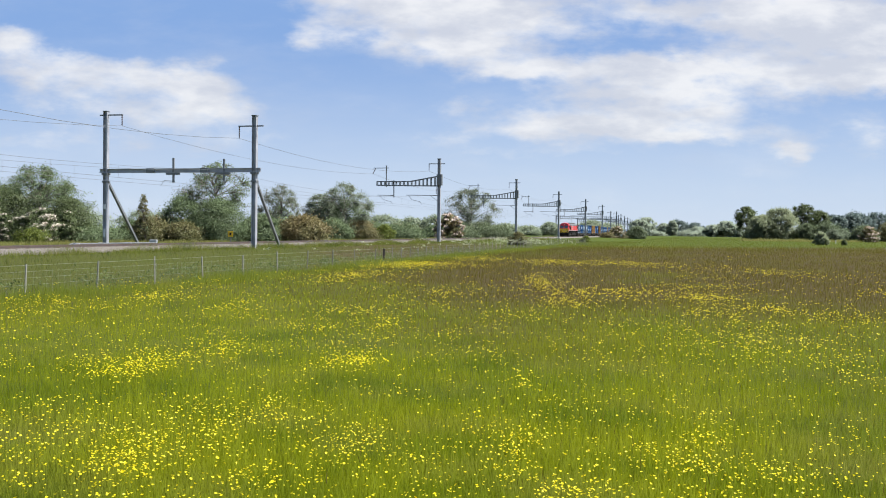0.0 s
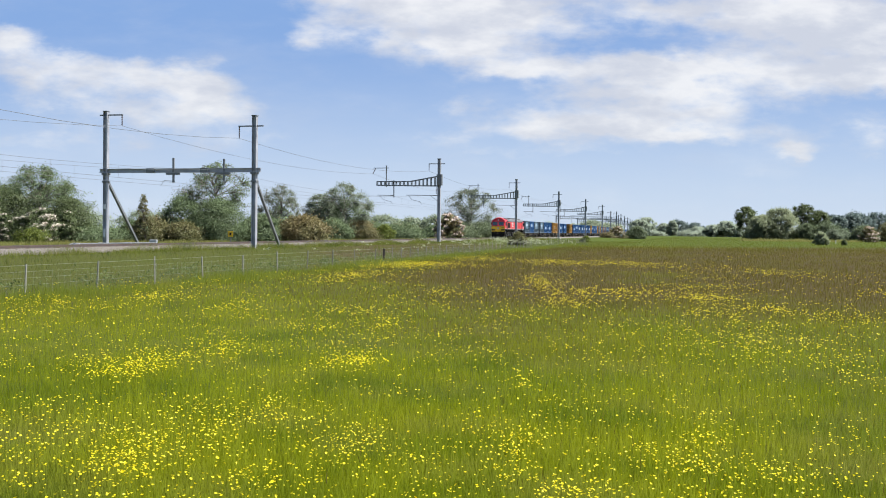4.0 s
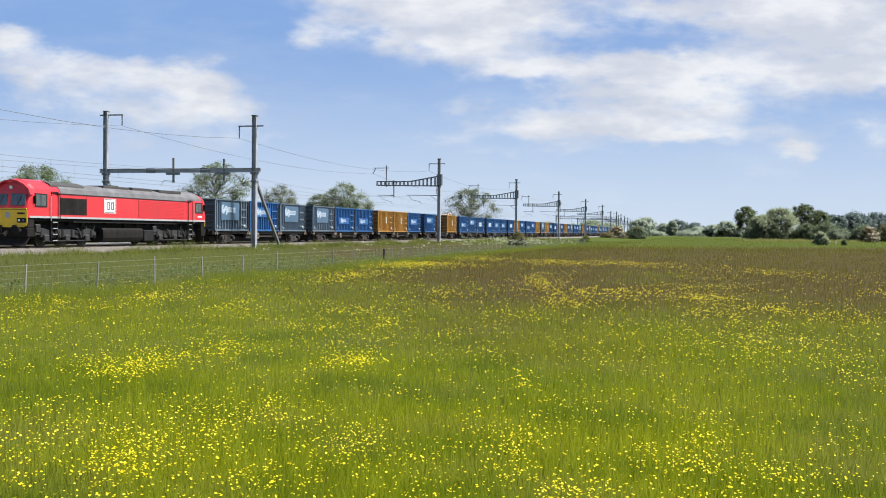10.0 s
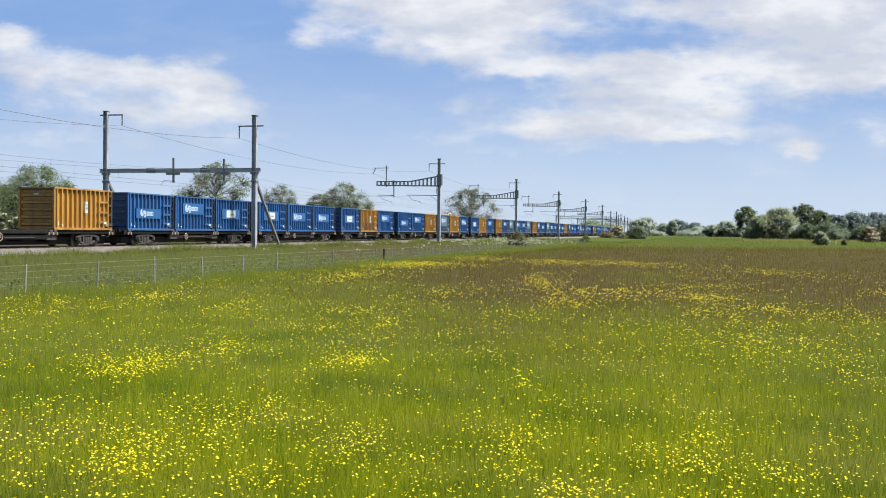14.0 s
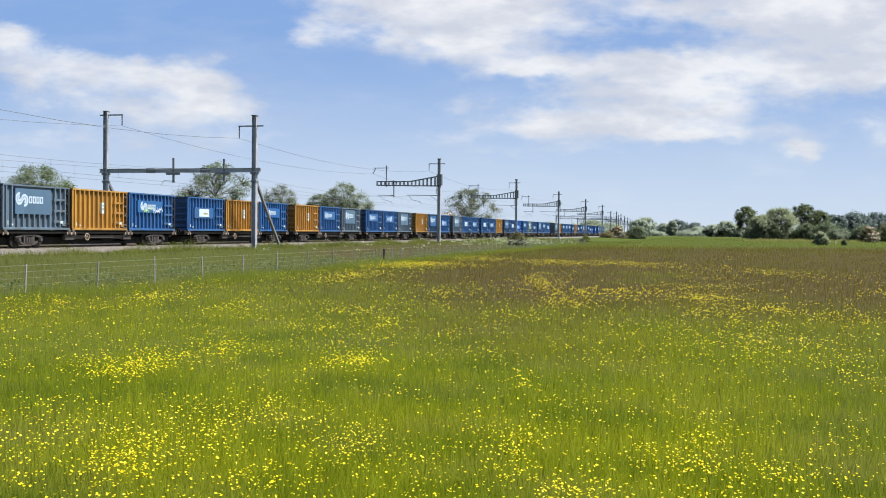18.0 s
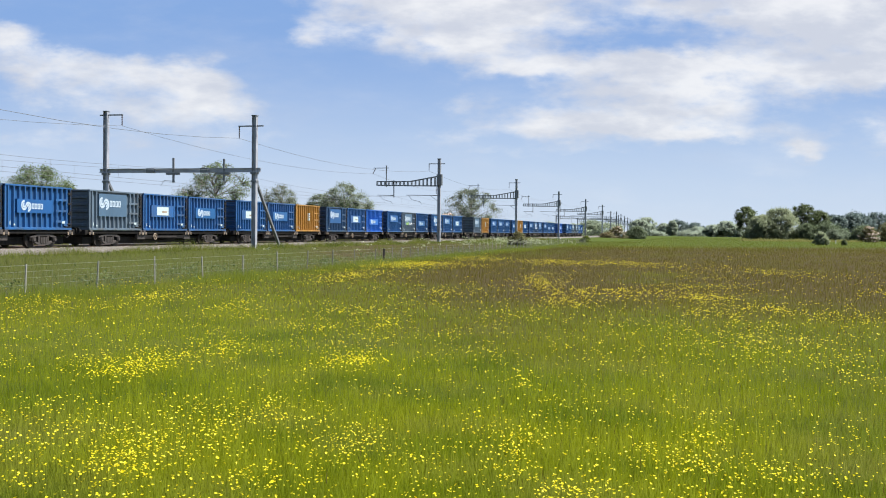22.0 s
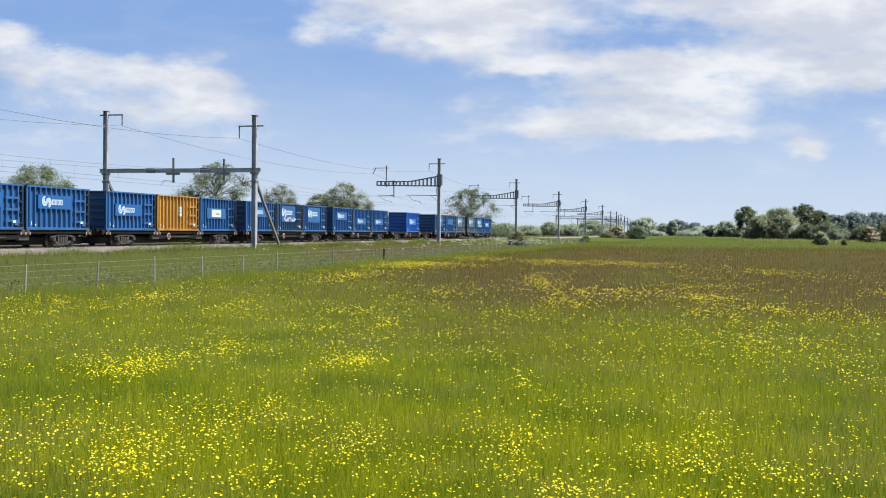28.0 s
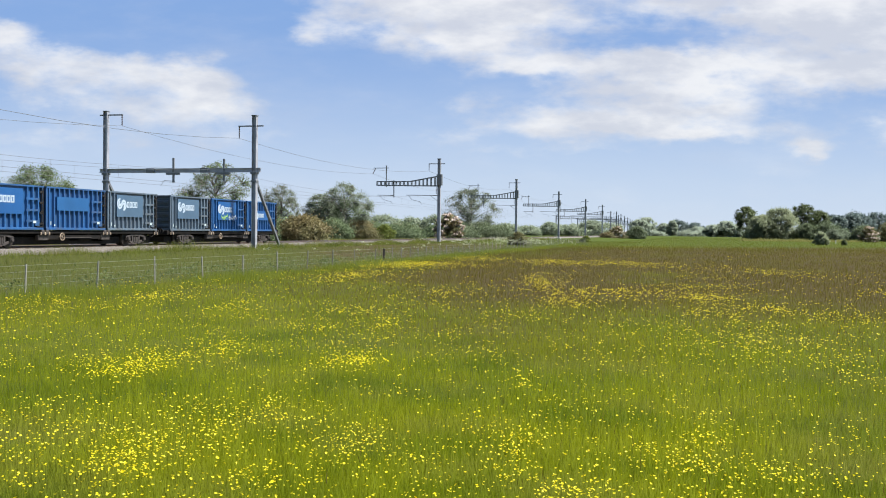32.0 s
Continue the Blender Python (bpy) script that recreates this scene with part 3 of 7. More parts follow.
def build_loco():
    t = thing("diesel_locomotive", "red and yellow six-axle diesel freight locomotive", "locomotive")
    FX = 10.2
    full = both([(1.32, 1.70), (1.32, 3.06), (1.20, 3.38), (0.88, 3.66), (0.45, 3.87), (0.0, 3.94)])
    body = part("body", shape(loft, [(-7.3, both([(1.32, 1.70), (1.32, 3.16)])), (7.3, both([(1.32, 1.70), (1.32, 3.16)]))]), RED, t, "long red bodyside")
    roof = both([(1.31, 3.16), (1.20, 3.45), (0.88, 3.70), (0.45, 3.80), (0.0, 3.83)])
    part("roof", shape(loft, [(-7.3, roof), (7.3, roof)]), ROOFG, t, "grey sloping roof panels")
    hood = both([(1.04, 3.56), (1.00, 3.68), (0.88, 3.76), (0.46, 3.875), (0.0, 3.91)])
    part("roof_hood", shape(loft, [(4.6, hood), (7.9, hood)]), ROOFB, t, "black roof section behind the cab")
    for x0, x1, y0, y1, z in ((-0.6, 2.3, -0.85, 0.85, 3.78), (-3.4, -1.0, -0.85, 0.85, 3.80), (-7.2, -4.2, -0.95, 0.95, 3.79)):
        bm = boxes((x0, x1, y0, y1, z - 0.12, z + 0.09), bevel=0.03)
        rg = part("roof_grille", bm, ROOFB, t, "black roof grille")
        n = int((x1 - x0) / 0.3)
        for i in range(n):
            part("slat", boxes((x0 + 0.1 + i * 0.3, x0 + 0.18 + i * 0.3, -0.7, 0.7, z + 0.085, z + 0.11)), ROOFG if i % 4 == 0 else ROOFB, rg)
    part("exhaust", boxes((-0.3, 0.5, -0.25, 0.25, 3.83, 3.98), bevel=0.04), ROOFB, t)
    for k in (1, -1):
        cab = bmesh.new()
        loft(cab, [(k * 7.3, full), (k * 9.55, full),
                   (k * 9.86, both([(1.31, 1.70), (1.31, 2.96), (1.18, 3.26), (0.86, 3.50), (0.45, 3.68), (0.0, 3.74)])),
                   (k * 10.2, both([(1.29, 1.70), (1.29, 2.16), (1.22, 2.18), (0.86, 2.19), (0.45, 2.20), (0.0, 2.20)]))])
        cb = part("cab", cab, RED, t, "red driving cab with arched roof")
        if k < 0:
            cover = both([(1.265, 3.24), (1.215, 3.395), (0.89, 3.68), (0.455, 3.89), (0.0, 3.96)])
            part("roof_cover", shape(loft, [(-9.62, cover), (-7.25, cover)]), ROOFG, cb, "sooty grey roof over the rear cab")
        slope = lambda z: k * (10.2 - 0.222 * (z - 2.2))
        for y0, y1 in ((0.12, 1.08), (-1.08, -0.12)):
            bm = bmesh.new()
            o = k * 0.035
            vs = [bm.verts.new((slope(z) + d, y, z)) for d in (-o, o) for y, z in ((y0, 2.40), (y1, 2.40), (y1 - 0.05, 3.02), (y0 + (0.02 if y0 > 0 else 0), 3.08))]
            for f in ((0, 1, 2, 3), (7, 6, 5, 4), (0, 1, 5, 4), (1, 2, 6, 5), (2, 3, 7, 6), (3, 0, 4, 7)):
                bm.faces.new([vs[i] for i in f])
            bmesh.ops.recalc_face_normals(bm, faces=bm.faces)
            part("windscreen", bm, GLASS, cb)
            bm = bmesh.new()
            c = (y0 + y1) / 2
            bar(bm, (slope(2.4) + k * 0.06, c, 2.40), (slope(3.0) + k * 0.06, c + 0.2, 2.95), 0.025, 0.025)
            part("wiper", bm, BLACK, cb)
        # the cab roof runs forward as an arched visor
        bm = bmesh.new()
        pr = [(1.31, 2.98), (1.20, 3.30), (0.87, 3.57), (0.45, 3.77), (0.0, 3.84), (-0.45, 3.77), (-0.87, 3.57), (-1.20, 3.30), (-1.31, 2.98)]
        for xa in (k * 9.80, k * 10.04):
            for rr in (1.01, 0.965):
                for a in pr:
                    bm.verts.new((xa, a[0] * rr, 2.0 + (a[1] - 2.0) * rr + 0.02))
        bm.verts.ensure_lookup_table()
        for i in range(8):
            for o in ((0, 9), (9, 27), (27, 18), (18, 0)):
                bm.faces.new([bm.verts[j] for j in (o[0] + i, o[0] + i + 1, o[1] + i + 1, o[1] + i)])
        bmesh.ops.recalc_face_normals(bm, faces=bm.faces)
        part("visor", bm, RED, cb)
        bm = bmesh.new()
        prism(bm, [(-1.05, 1.16), (1.05, 1.16), (1.20, 1.24), (1.26, 1.40), (1.26, 2.12), (1.20, 2.24), (-1.20, 2.24), (-1.26, 2.12), (-1.26, 1.40), (-1.20, 1.24)], k * 10.19, k * 10.235)
        np_ = part("nose_panel", bm, LYELLOW, cb, "yellow warning panel")
        part("lamp_bar", boxes((min(k * 10.235, k * 10.26), max(k * 10.235, k * 10.26), -1.30, 1.30, 2.15, 2.17)), DARKGREY, np_)
        for y in (-0.92, 0.92):
            part("lamp_cluster", boxes((min(k * 10.235, k * 10.27), max(k * 10.235, k * 10.27), y - 0.30, y + 0.30, 1.42, 1.68), bevel=0.01), BLACK, np_, "black headlamp cluster")
            for d in (-0.15, 0.13):
                bm = bmesh.new()
                tube(bm, (k * 10.26, y + d, 1.55), (k * 10.29, y + d, 1.55), 0.065, n=14)
                part("headlamp", bm, GLASS if d * y > 0 else LAMP_GLASS, np_)
        bm = bmesh.new()
        tube(bm, (k * 9.93, 0, 3.42), (k * 9.99, 0, 3.42), 0.10, n=14)
        part("marker_light", bm, LAMP_GLASS, cb)
        bm = bmesh.new()
        tube(bm, (k * 10.235, 0, 1.85), (k * 10.25, 0, 1.85), 0.17, n=18)
        part("emblem", bm, STRIPE, np_)
        part("code_mark", boxes((min(k * 10.235, k * 10.245), max(k * 10.235, k * 10.245), 0.62, 1.12, 1.90, 1.99)), DARKGREY, np_)
        part("jumper_cable", boxes(*[(min(k * 10.235, k * 10.36), max(k * 10.235, k * 10.36), y - 0.05, y + 0.05, 0.75, 1.28) for y in (-0.55, -0.4, 0.4, 0.55)], bevel=0.02), BLACK, t)
        part("cab_apron", boxes((min(k * 9.62, k * 10.18), max(k * 9.62, k * 10.18), -1.27, 1.27, 1.13, 1.695), bevel=0.02), BLACK, t)
        part("buffer_beam", boxes((min(k * 9.6, k * 10.22), max(k * 9.6, k * 10.22), -1.3, 1.3, 0.62, 1.12), bevel=0.03), BLACK, t)
        bm = bmesh.new()
        vs = [(k * 10.05, -1.25, 0.62), (k * 10.05, 1.25, 0.62), (k * 10.3, 1.15, 0.12), (k * 10.3, -1.15, 0.12), (k * 9.9, 1.25, 0.62), (k * 9.9, -1.25, 0.62), (k * 10.2, 1.15, 0.12), (k * 10.2, -1.15, 0.12)]
        vs = [bm.verts.new(v) for v in vs]
        for f in ((0, 1, 2, 3), (5, 4, 6, 7), (0, 1, 4, 5), (3, 2, 6, 7), (0, 3, 7, 5), (1, 2, 6, 4)):
            bm.faces.new([vs[i] for i in f])
        bmesh.ops.recalc_face_normals(bm, faces=bm.faces)
        part("snow_plough", bm, BLACK, t)
        for y in (-0.86, 0.86):
            bm = bmesh.new()
            tube(bm, (k * 10.2, y, 0.98), (k * 10.62, y, 0.98), 0.10, n=14)
            tube(bm, (k * 10.62, y, 0.98), (k * 10.68, y, 0.98), 0.24, n=18)
            part("buffer", bm, BLACK, t)
        bm = bmesh.new()
        bar(bm, (k * 10.2, 0, 0.95), (k * 10.6, 0, 0.7), 0.14, 0.16)
        part("coupling", bm, BLACK, t)
        # side windows, doors, handrails and steps of this end
        for side in (1, -1):
            def sd(a0, a1, z0, z1, out=0.02, inn=0.02):
                ya, yb = sorted((side * (1.32 - inn), side * (1.32 + out)))
                xa, xb = sorted((k * (FX - a0), k * (FX - a1)))
                return (xa, xb, ya, yb, z0, z1)
            part("cab_window", boxes(sd(0.62, 1.55, 2.40, 3.04)), GLASS, cb)
            part("window_frame", boxes(sd(0.55, 0.62, 2.34, 3.10, 0.03), sd(1.55, 1.62, 2.34, 3.10, 0.03), sd(0.62, 1.55, 3.04, 3.10, 0.03), sd(0.62, 1.55, 2.34, 2.40, 0.03), sd(1.05, 1.09, 2.40, 3.04, 0.03)), DARKGREY, cb)
            part("cab_door", boxes(sd(2.02, 2.06, 1.72, 3.25, 0.02), sd(2.62, 2.66, 1.72, 3.25, 0.02), sd(2.06, 2.62, 3.20, 3.25, 0.02)), BLACK, cb, "dark door seams")
            for a in (1.90, 2.74):
                bm = bmesh.new()
                y = side * 1.40
                tube(bm, (k * (FX - a), y, 1.55), (k * (FX - a), y, 3.0), 0.024, n=6)
                if a > 2.5:
                    tube(bm, (k * (FX - a), y, 3.0), (k * (FX - a + 0.16), y, 3.17), 0.024, n=6)
                    tube(bm, (k * (FX - a + 0.16), y, 3.17), (k * (FX - a + 0.36), side * 1.33, 3.20), 0.024, n=6)
                part("handrail", bm, BLACK if a > 2.5 else STRIPE, cb)
            for i, z in enumerate((0.42, 0.78, 1.12, 1.48)):
                st = sd(2.05, 2.62, z - 0.03, z, 0.04, 0.25)
                part("step", boxes(st), BLACK, t)
                part("step_edge", boxes(sd(2.12, 2.55, z - 0.03, z + 0.012, 0.055, -0.045)), STRIPE, t, "pale step edge")
            part("step_hanger", boxes(sd(2.0, 2.05, 0.4, 1.6, 0.0, 0.1), sd(2.62, 2.67, 0.4, 1.6, 0.0, 0.1)), BLACK, t)
            part("mirror", boxes(sd(0.40, 0.46, 2.5, 2.95, 0.18, -0.03)), BLACK, cb)
    for side in (1, -1):
        def sp(x0, x1, z0, z1, out=0.012, inn=0.01):
            ya, yb = sorted((side * (1.32 - inn), side * (1.32 + out)))
            return (x0, x1, ya, yb, z0, z1)
        part("side_stripe", boxes(sp(-10.1, 10.1, 1.70, 1.81)), STRIPE, body, "pale grey stripe along the bottom")
        x1 = FX - 2.8
        gr = part("side_grille", boxes(sp(x1 - 2.60, x1, 1.92, 2.92, 0.008, 0.02)), BLACK, body, "black radiator grille")
        part("grille_post", boxes(sp(x1 - 1.32, x1 - 1.27, 1.92, 2.92, 0.03)), DARKGREY, gr)
        for i in range(8):
            part("slat", boxes(sp(x1 - 2.5, x1 - 0.05, 1.95 + i * 0.11, 1.975 + i * 0.11, 0.014)), BLACK, gr)
        xa = FX - 8.55
        if side > 0:
            lg = part("badge", boxes(sp(xa, xa + 1.30, 2.10, 3.02, 0.010)), WHITE, body, "white square badge with red outline")
            part("badge_outline", boxes(sp(xa + 0.05, xa + 1.25, 2.13, 2.17, 0.014), sp(xa + 0.05, xa + 1.25, 2.95, 2.99, 0.014), sp(xa + 0.05, xa + 0.10, 2.17, 2.95, 0.014), sp(xa + 1.20, xa + 1.25, 2.17, 2.95, 0.014)), GRAF_D, lg)
            for xm in (xa + 0.24, xa + 0.70):
                part("badge_mark", boxes(sp(xm, xm + 0.10, 2.30, 2.82, 0.014), sp(xm + 0.24, xm + 0.34, 2.36, 2.76, 0.014), sp(xm + 0.10, xm + 0.28, 2.74, 2.82, 0.014), sp(xm + 0.10, xm + 0.28, 2.30, 2.38, 0.014)), GRAF_D, lg, "plain dark red block")
        for x in (FX - 5.45, FX - 11.2):
            part("panel_seam", boxes(sp(x, x + 0.03, 1.88, 3.14, 0.006)), DARKGREY, body)
        for i in range(12):
            part("bodyside_rib", boxes(sp(-6.95, -1.1, 1.90 + i * 0.1, 1.945 + i * 0.1, 0.014)), RED, body)
        part("rain_strip", boxes(sp(-8.0, 8.0, 3.13, 3.17, 0.03)), DARKGREY, body)
        part("underframe_pipe", boxes(sp(-6.0, 6.0, 1.48, 1.54, -0.05, 0.14)), DARKGREY, t)
        part("code_mark", boxes(sp(-9.6, -9.0, 2.02, 2.12, 0.01)), WHITE, body)
    # the inner box is carried down low to stand for the dark shade beneath
    part("underframe", boxes((-9.7, 9.7, -1.20, 1.20, 1.50, 1.70), (-9.7, 9.7, -0.80, 0.80, 0.55, 1.5), bevel=0.02), BLACK, t)
    ru = random.Random(9)
    for side in (1, -1):
        for i in range(14):
            x, w, h = -8.6 + i * 1.22 + ru.uniform(-0.15, 0.15), ru.uniform(0.12, 0.42), ru.uniform(0.08, 0.30)
            if -7.9 < x < 7.3:
                ya, yb = sorted((side * ru.uniform(0.72, 0.85), side * ru.uniform(0.95, 1.18)))
                part("underframe_fitting", boxes((x - w / 2, x + w / 2, ya, yb, 1.50 - h, 1.50), bevel=0.02), DARKGREY if i % 3 else BLACK, t)
        bm = bmesh.new()
        for x in (-7.0, -3.4, 3.6, 4.4):
            tube(bm, (x, side * 1.1, 1.45), (x + 0.25, side * 1.14, 0.95), 0.03, n=6)
            tube(bm, (x + 0.25, side * 1.14, 0.95), (x + 0.05, side * 1.10, 0.45), 0.03, n=6)
        part("air_hose", bm, DARKGREY, t)
    bm = bmesh.new()
    prism(bm, [(-1.16, 1.16), (1.16, 1.16), (1.27, 1.06), (1.30, 0.90), (1.30, 0.55), (1.22, 0.36), (1.0, 0.25), (-1.0, 0.25), (-1.22, 0.36), (-1.30, 0.55), (-1.30, 0.90), (-1.27, 1.06)], -1.6, 3.0)
    part("fuel_tank", bm, BLACK, t, "large grimy fuel tank")
    part("air_reservoir", boxes((-3.0, -1.8, 0.75, 1.28, 0.3, 1.05), bevel=0.05), DARKGREY, t)
    part("battery_box", boxes((-3.0, -1.8, -1.28, -0.75, 0.3, 1.05), bevel=0.05), DARKGREY, t)
    wm = wheel_mesh(0.53)
    for cx in (6.55, -5.85):
        # solid centre block, deepened so the gap under the frames looks shaded
        bg = part("bogie", boxes((cx - 2.6, cx + 2.6, -0.68, 0.68, 0.16, 0.95)), BLACK, t)
        for side in (1, -1):
            y = side * 1.12
            bm = bmesh.new()
            half = ((2.9, 0.70), (2.4, 0.76), (1.6, 0.64), (1.2, 0.52), (0.5, 0.62))
            crown_ = ((0.6, 1.06), (1.2, 0.88), (1.5, 0.98), (2.2, 1.12), (2.6, 1.04), (2.9, 0.86))
            prism(bm, [(cx + a, z) for a, z in half] + [(cx - a, z) for a, z in half[::-1]] + [(cx - a, z) for a, z in crown_[::-1]] + [(cx + a, z) for a, z in crown_], y - 0.09, y + 0.09, "y")
            part("side_frame", bm, FRAME, bg)
            for d in (-1.3, 0.75):
                part("damper", shape(tube, (cx + d, y + side * 0.16, 0.55), (cx + d + 0.35, y + side * 0.16, 1.12), 0.055, n=8), FRAME, bg)
            part("sand_box", boxes((cx + 2.45, cx + 2.85, y - 0.06, y + 0.14, 0.86, 1.34), bevel=0.05), FRAME, bg)
            part("brake_rod", shape(tube, (cx - 2.3, y + side * 0.12, 0.40), (cx + 2.3, y + side * 0.12, 0.36), 0.028, n=6), FRAME, bg)
            for d in (-1.95, 0.0, 1.95):
                part("axle_box", boxes((cx + d - 0.21, cx + d + 0.21, y - 0.02, y + 0.20, 0.34, 0.74) if side > 0 else (cx + d - 0.21, cx + d + 0.21, y - 0.20, y + 0.02, 0.34, 0.74), bevel=0.05), FRAME, bg)
                for e in (-0.45, 0.45):
                    bm = bmesh.new()
                    tube(bm, (cx + d + e, y + side * 0.08, 0.60), (cx + d + e, y + side * 0.08, 1.05), 0.10, n=10)
                    part("spring", bm, WHEELM, bg)
                part("wheel", wm, WHEELM, bg, m=pose(cx + d, side * 0.80, 0.53, 0, 0, 0 if side > 0 else 180))
            part("brake_cylinder", boxes((cx - 1.2, cx - 0.75, y - 0.1, y + 0.16, 0.78, 1.0), (cx + 0.75, cx + 1.2, y - 0.1, y + 0.16, 0.78, 1.0), bevel=0.04), DARKGREY, bg)
    MOVERS.append((t, 9.82, 0.0))


# ---- waste containers ----
LEN, WID, HIG, RIB = 5.86, 2.50, 2.52, 0.15
_cache = {}


def shared(key, make):
    if key not in _cache:
        _cache[key] = make()
    return _cache[key]


def rib_mesh(z0, z1, mat):
    """A folded vertical stiffener, stood on its wall."""
    def make():
        bm = bmesh.new()
        prism(bm, [(-0.075, 0.0), (0.075, 0.0), (0.045, RIB), (-0.045, RIB)], z0, z1, "z")
        return to_mesh("rib", bm, mat)
    return shared(("rib", z0, z1, mat.name), make)


def emblem(parent, xc, zc, size, y, flip=False):
    """The white swirl badge and the row of blocks beside it, as plain shapes."""
    k = -1 if flip else 1
    bm = bmesh.new()
    n = 14

    def sheet(outer, inner):
        lo = [bm.verts.new((px, y, pz)) for px, pz in outer + inner[::-1]]
        hi = [bm.verts.new((px, y + 0.012, pz)) for px, pz in outer + inner[::-1]]
        m = len(lo)
        for i in range(m // 2 - 1):
            bm.faces.new((hi[i], hi[i + 1], hi[m - 2 - i], hi[m - 1 - i]))
        for i in range(m):
            bm.faces.new((lo[i], lo[(i + 1) % m], hi[(i + 1) % m], hi[i]))

    for sgn in (1, -1):
        cx, cz = xc + k * 0.50 * size + sgn * 0.150 * size, zc + sgn * k * 0.030 * size
        for r1, r0 in ((0.215, 0.130), (0.108, 0.025)):
            arc = [radians((100 if sgn > 0 else -80) - 285 + 285 * i / (n - 1)) for i in range(n)]
            sheet([(cx + r1 * size * cos(a), cz + r1 * size * 1.12 * sin(a)) for a in arc], [(cx + r0 * size * cos(a), cz + r0 * size * 1.12 * sin(a)) for a in arc])
    bmesh.ops.recalc_face_normals(bm, faces=bm.faces)
    part("swirl_badge", bm, LOGO, parent, "white swirl emblem")
    bm = bmesh.new()
    h, w, e = 0.27 * size, 0.180 * size, 0.058 * size
    for i in range(4):
        x0 = xc - k * (-0.01 + 0.215 * i) * size - w / 2
        z0 = zc - h / 2
        box(bm, x0, x0 + w, y, y + 0.012, z0, z0 + e)
        box(bm, x0, x0 + w, y, y + 0.012, z0 + h - e, z0 + h)
        box(bm, x0, x0 + e, y, y + 0.012, z0 + e, z0 + h - e)
        box(bm, x0 + w - e, x0 + w, y, y + 0.012, z0 + e, z0 + h - e)
    part("lettering", bm, LOGO, parent, "row of plain white blocks")


LAYOUT = {"m": (0.95, 1.72, 1.00), "l": (0.82, 1.48, 0.85), "h": (1.22, 2.02, 1.00), "L": (0.88, 2.30, 1.25), "w": (0.95, 1.75, 0.0), "p": (1.15, 1.95, 0.0), "r": (1.15, 1.95, 1.0)}


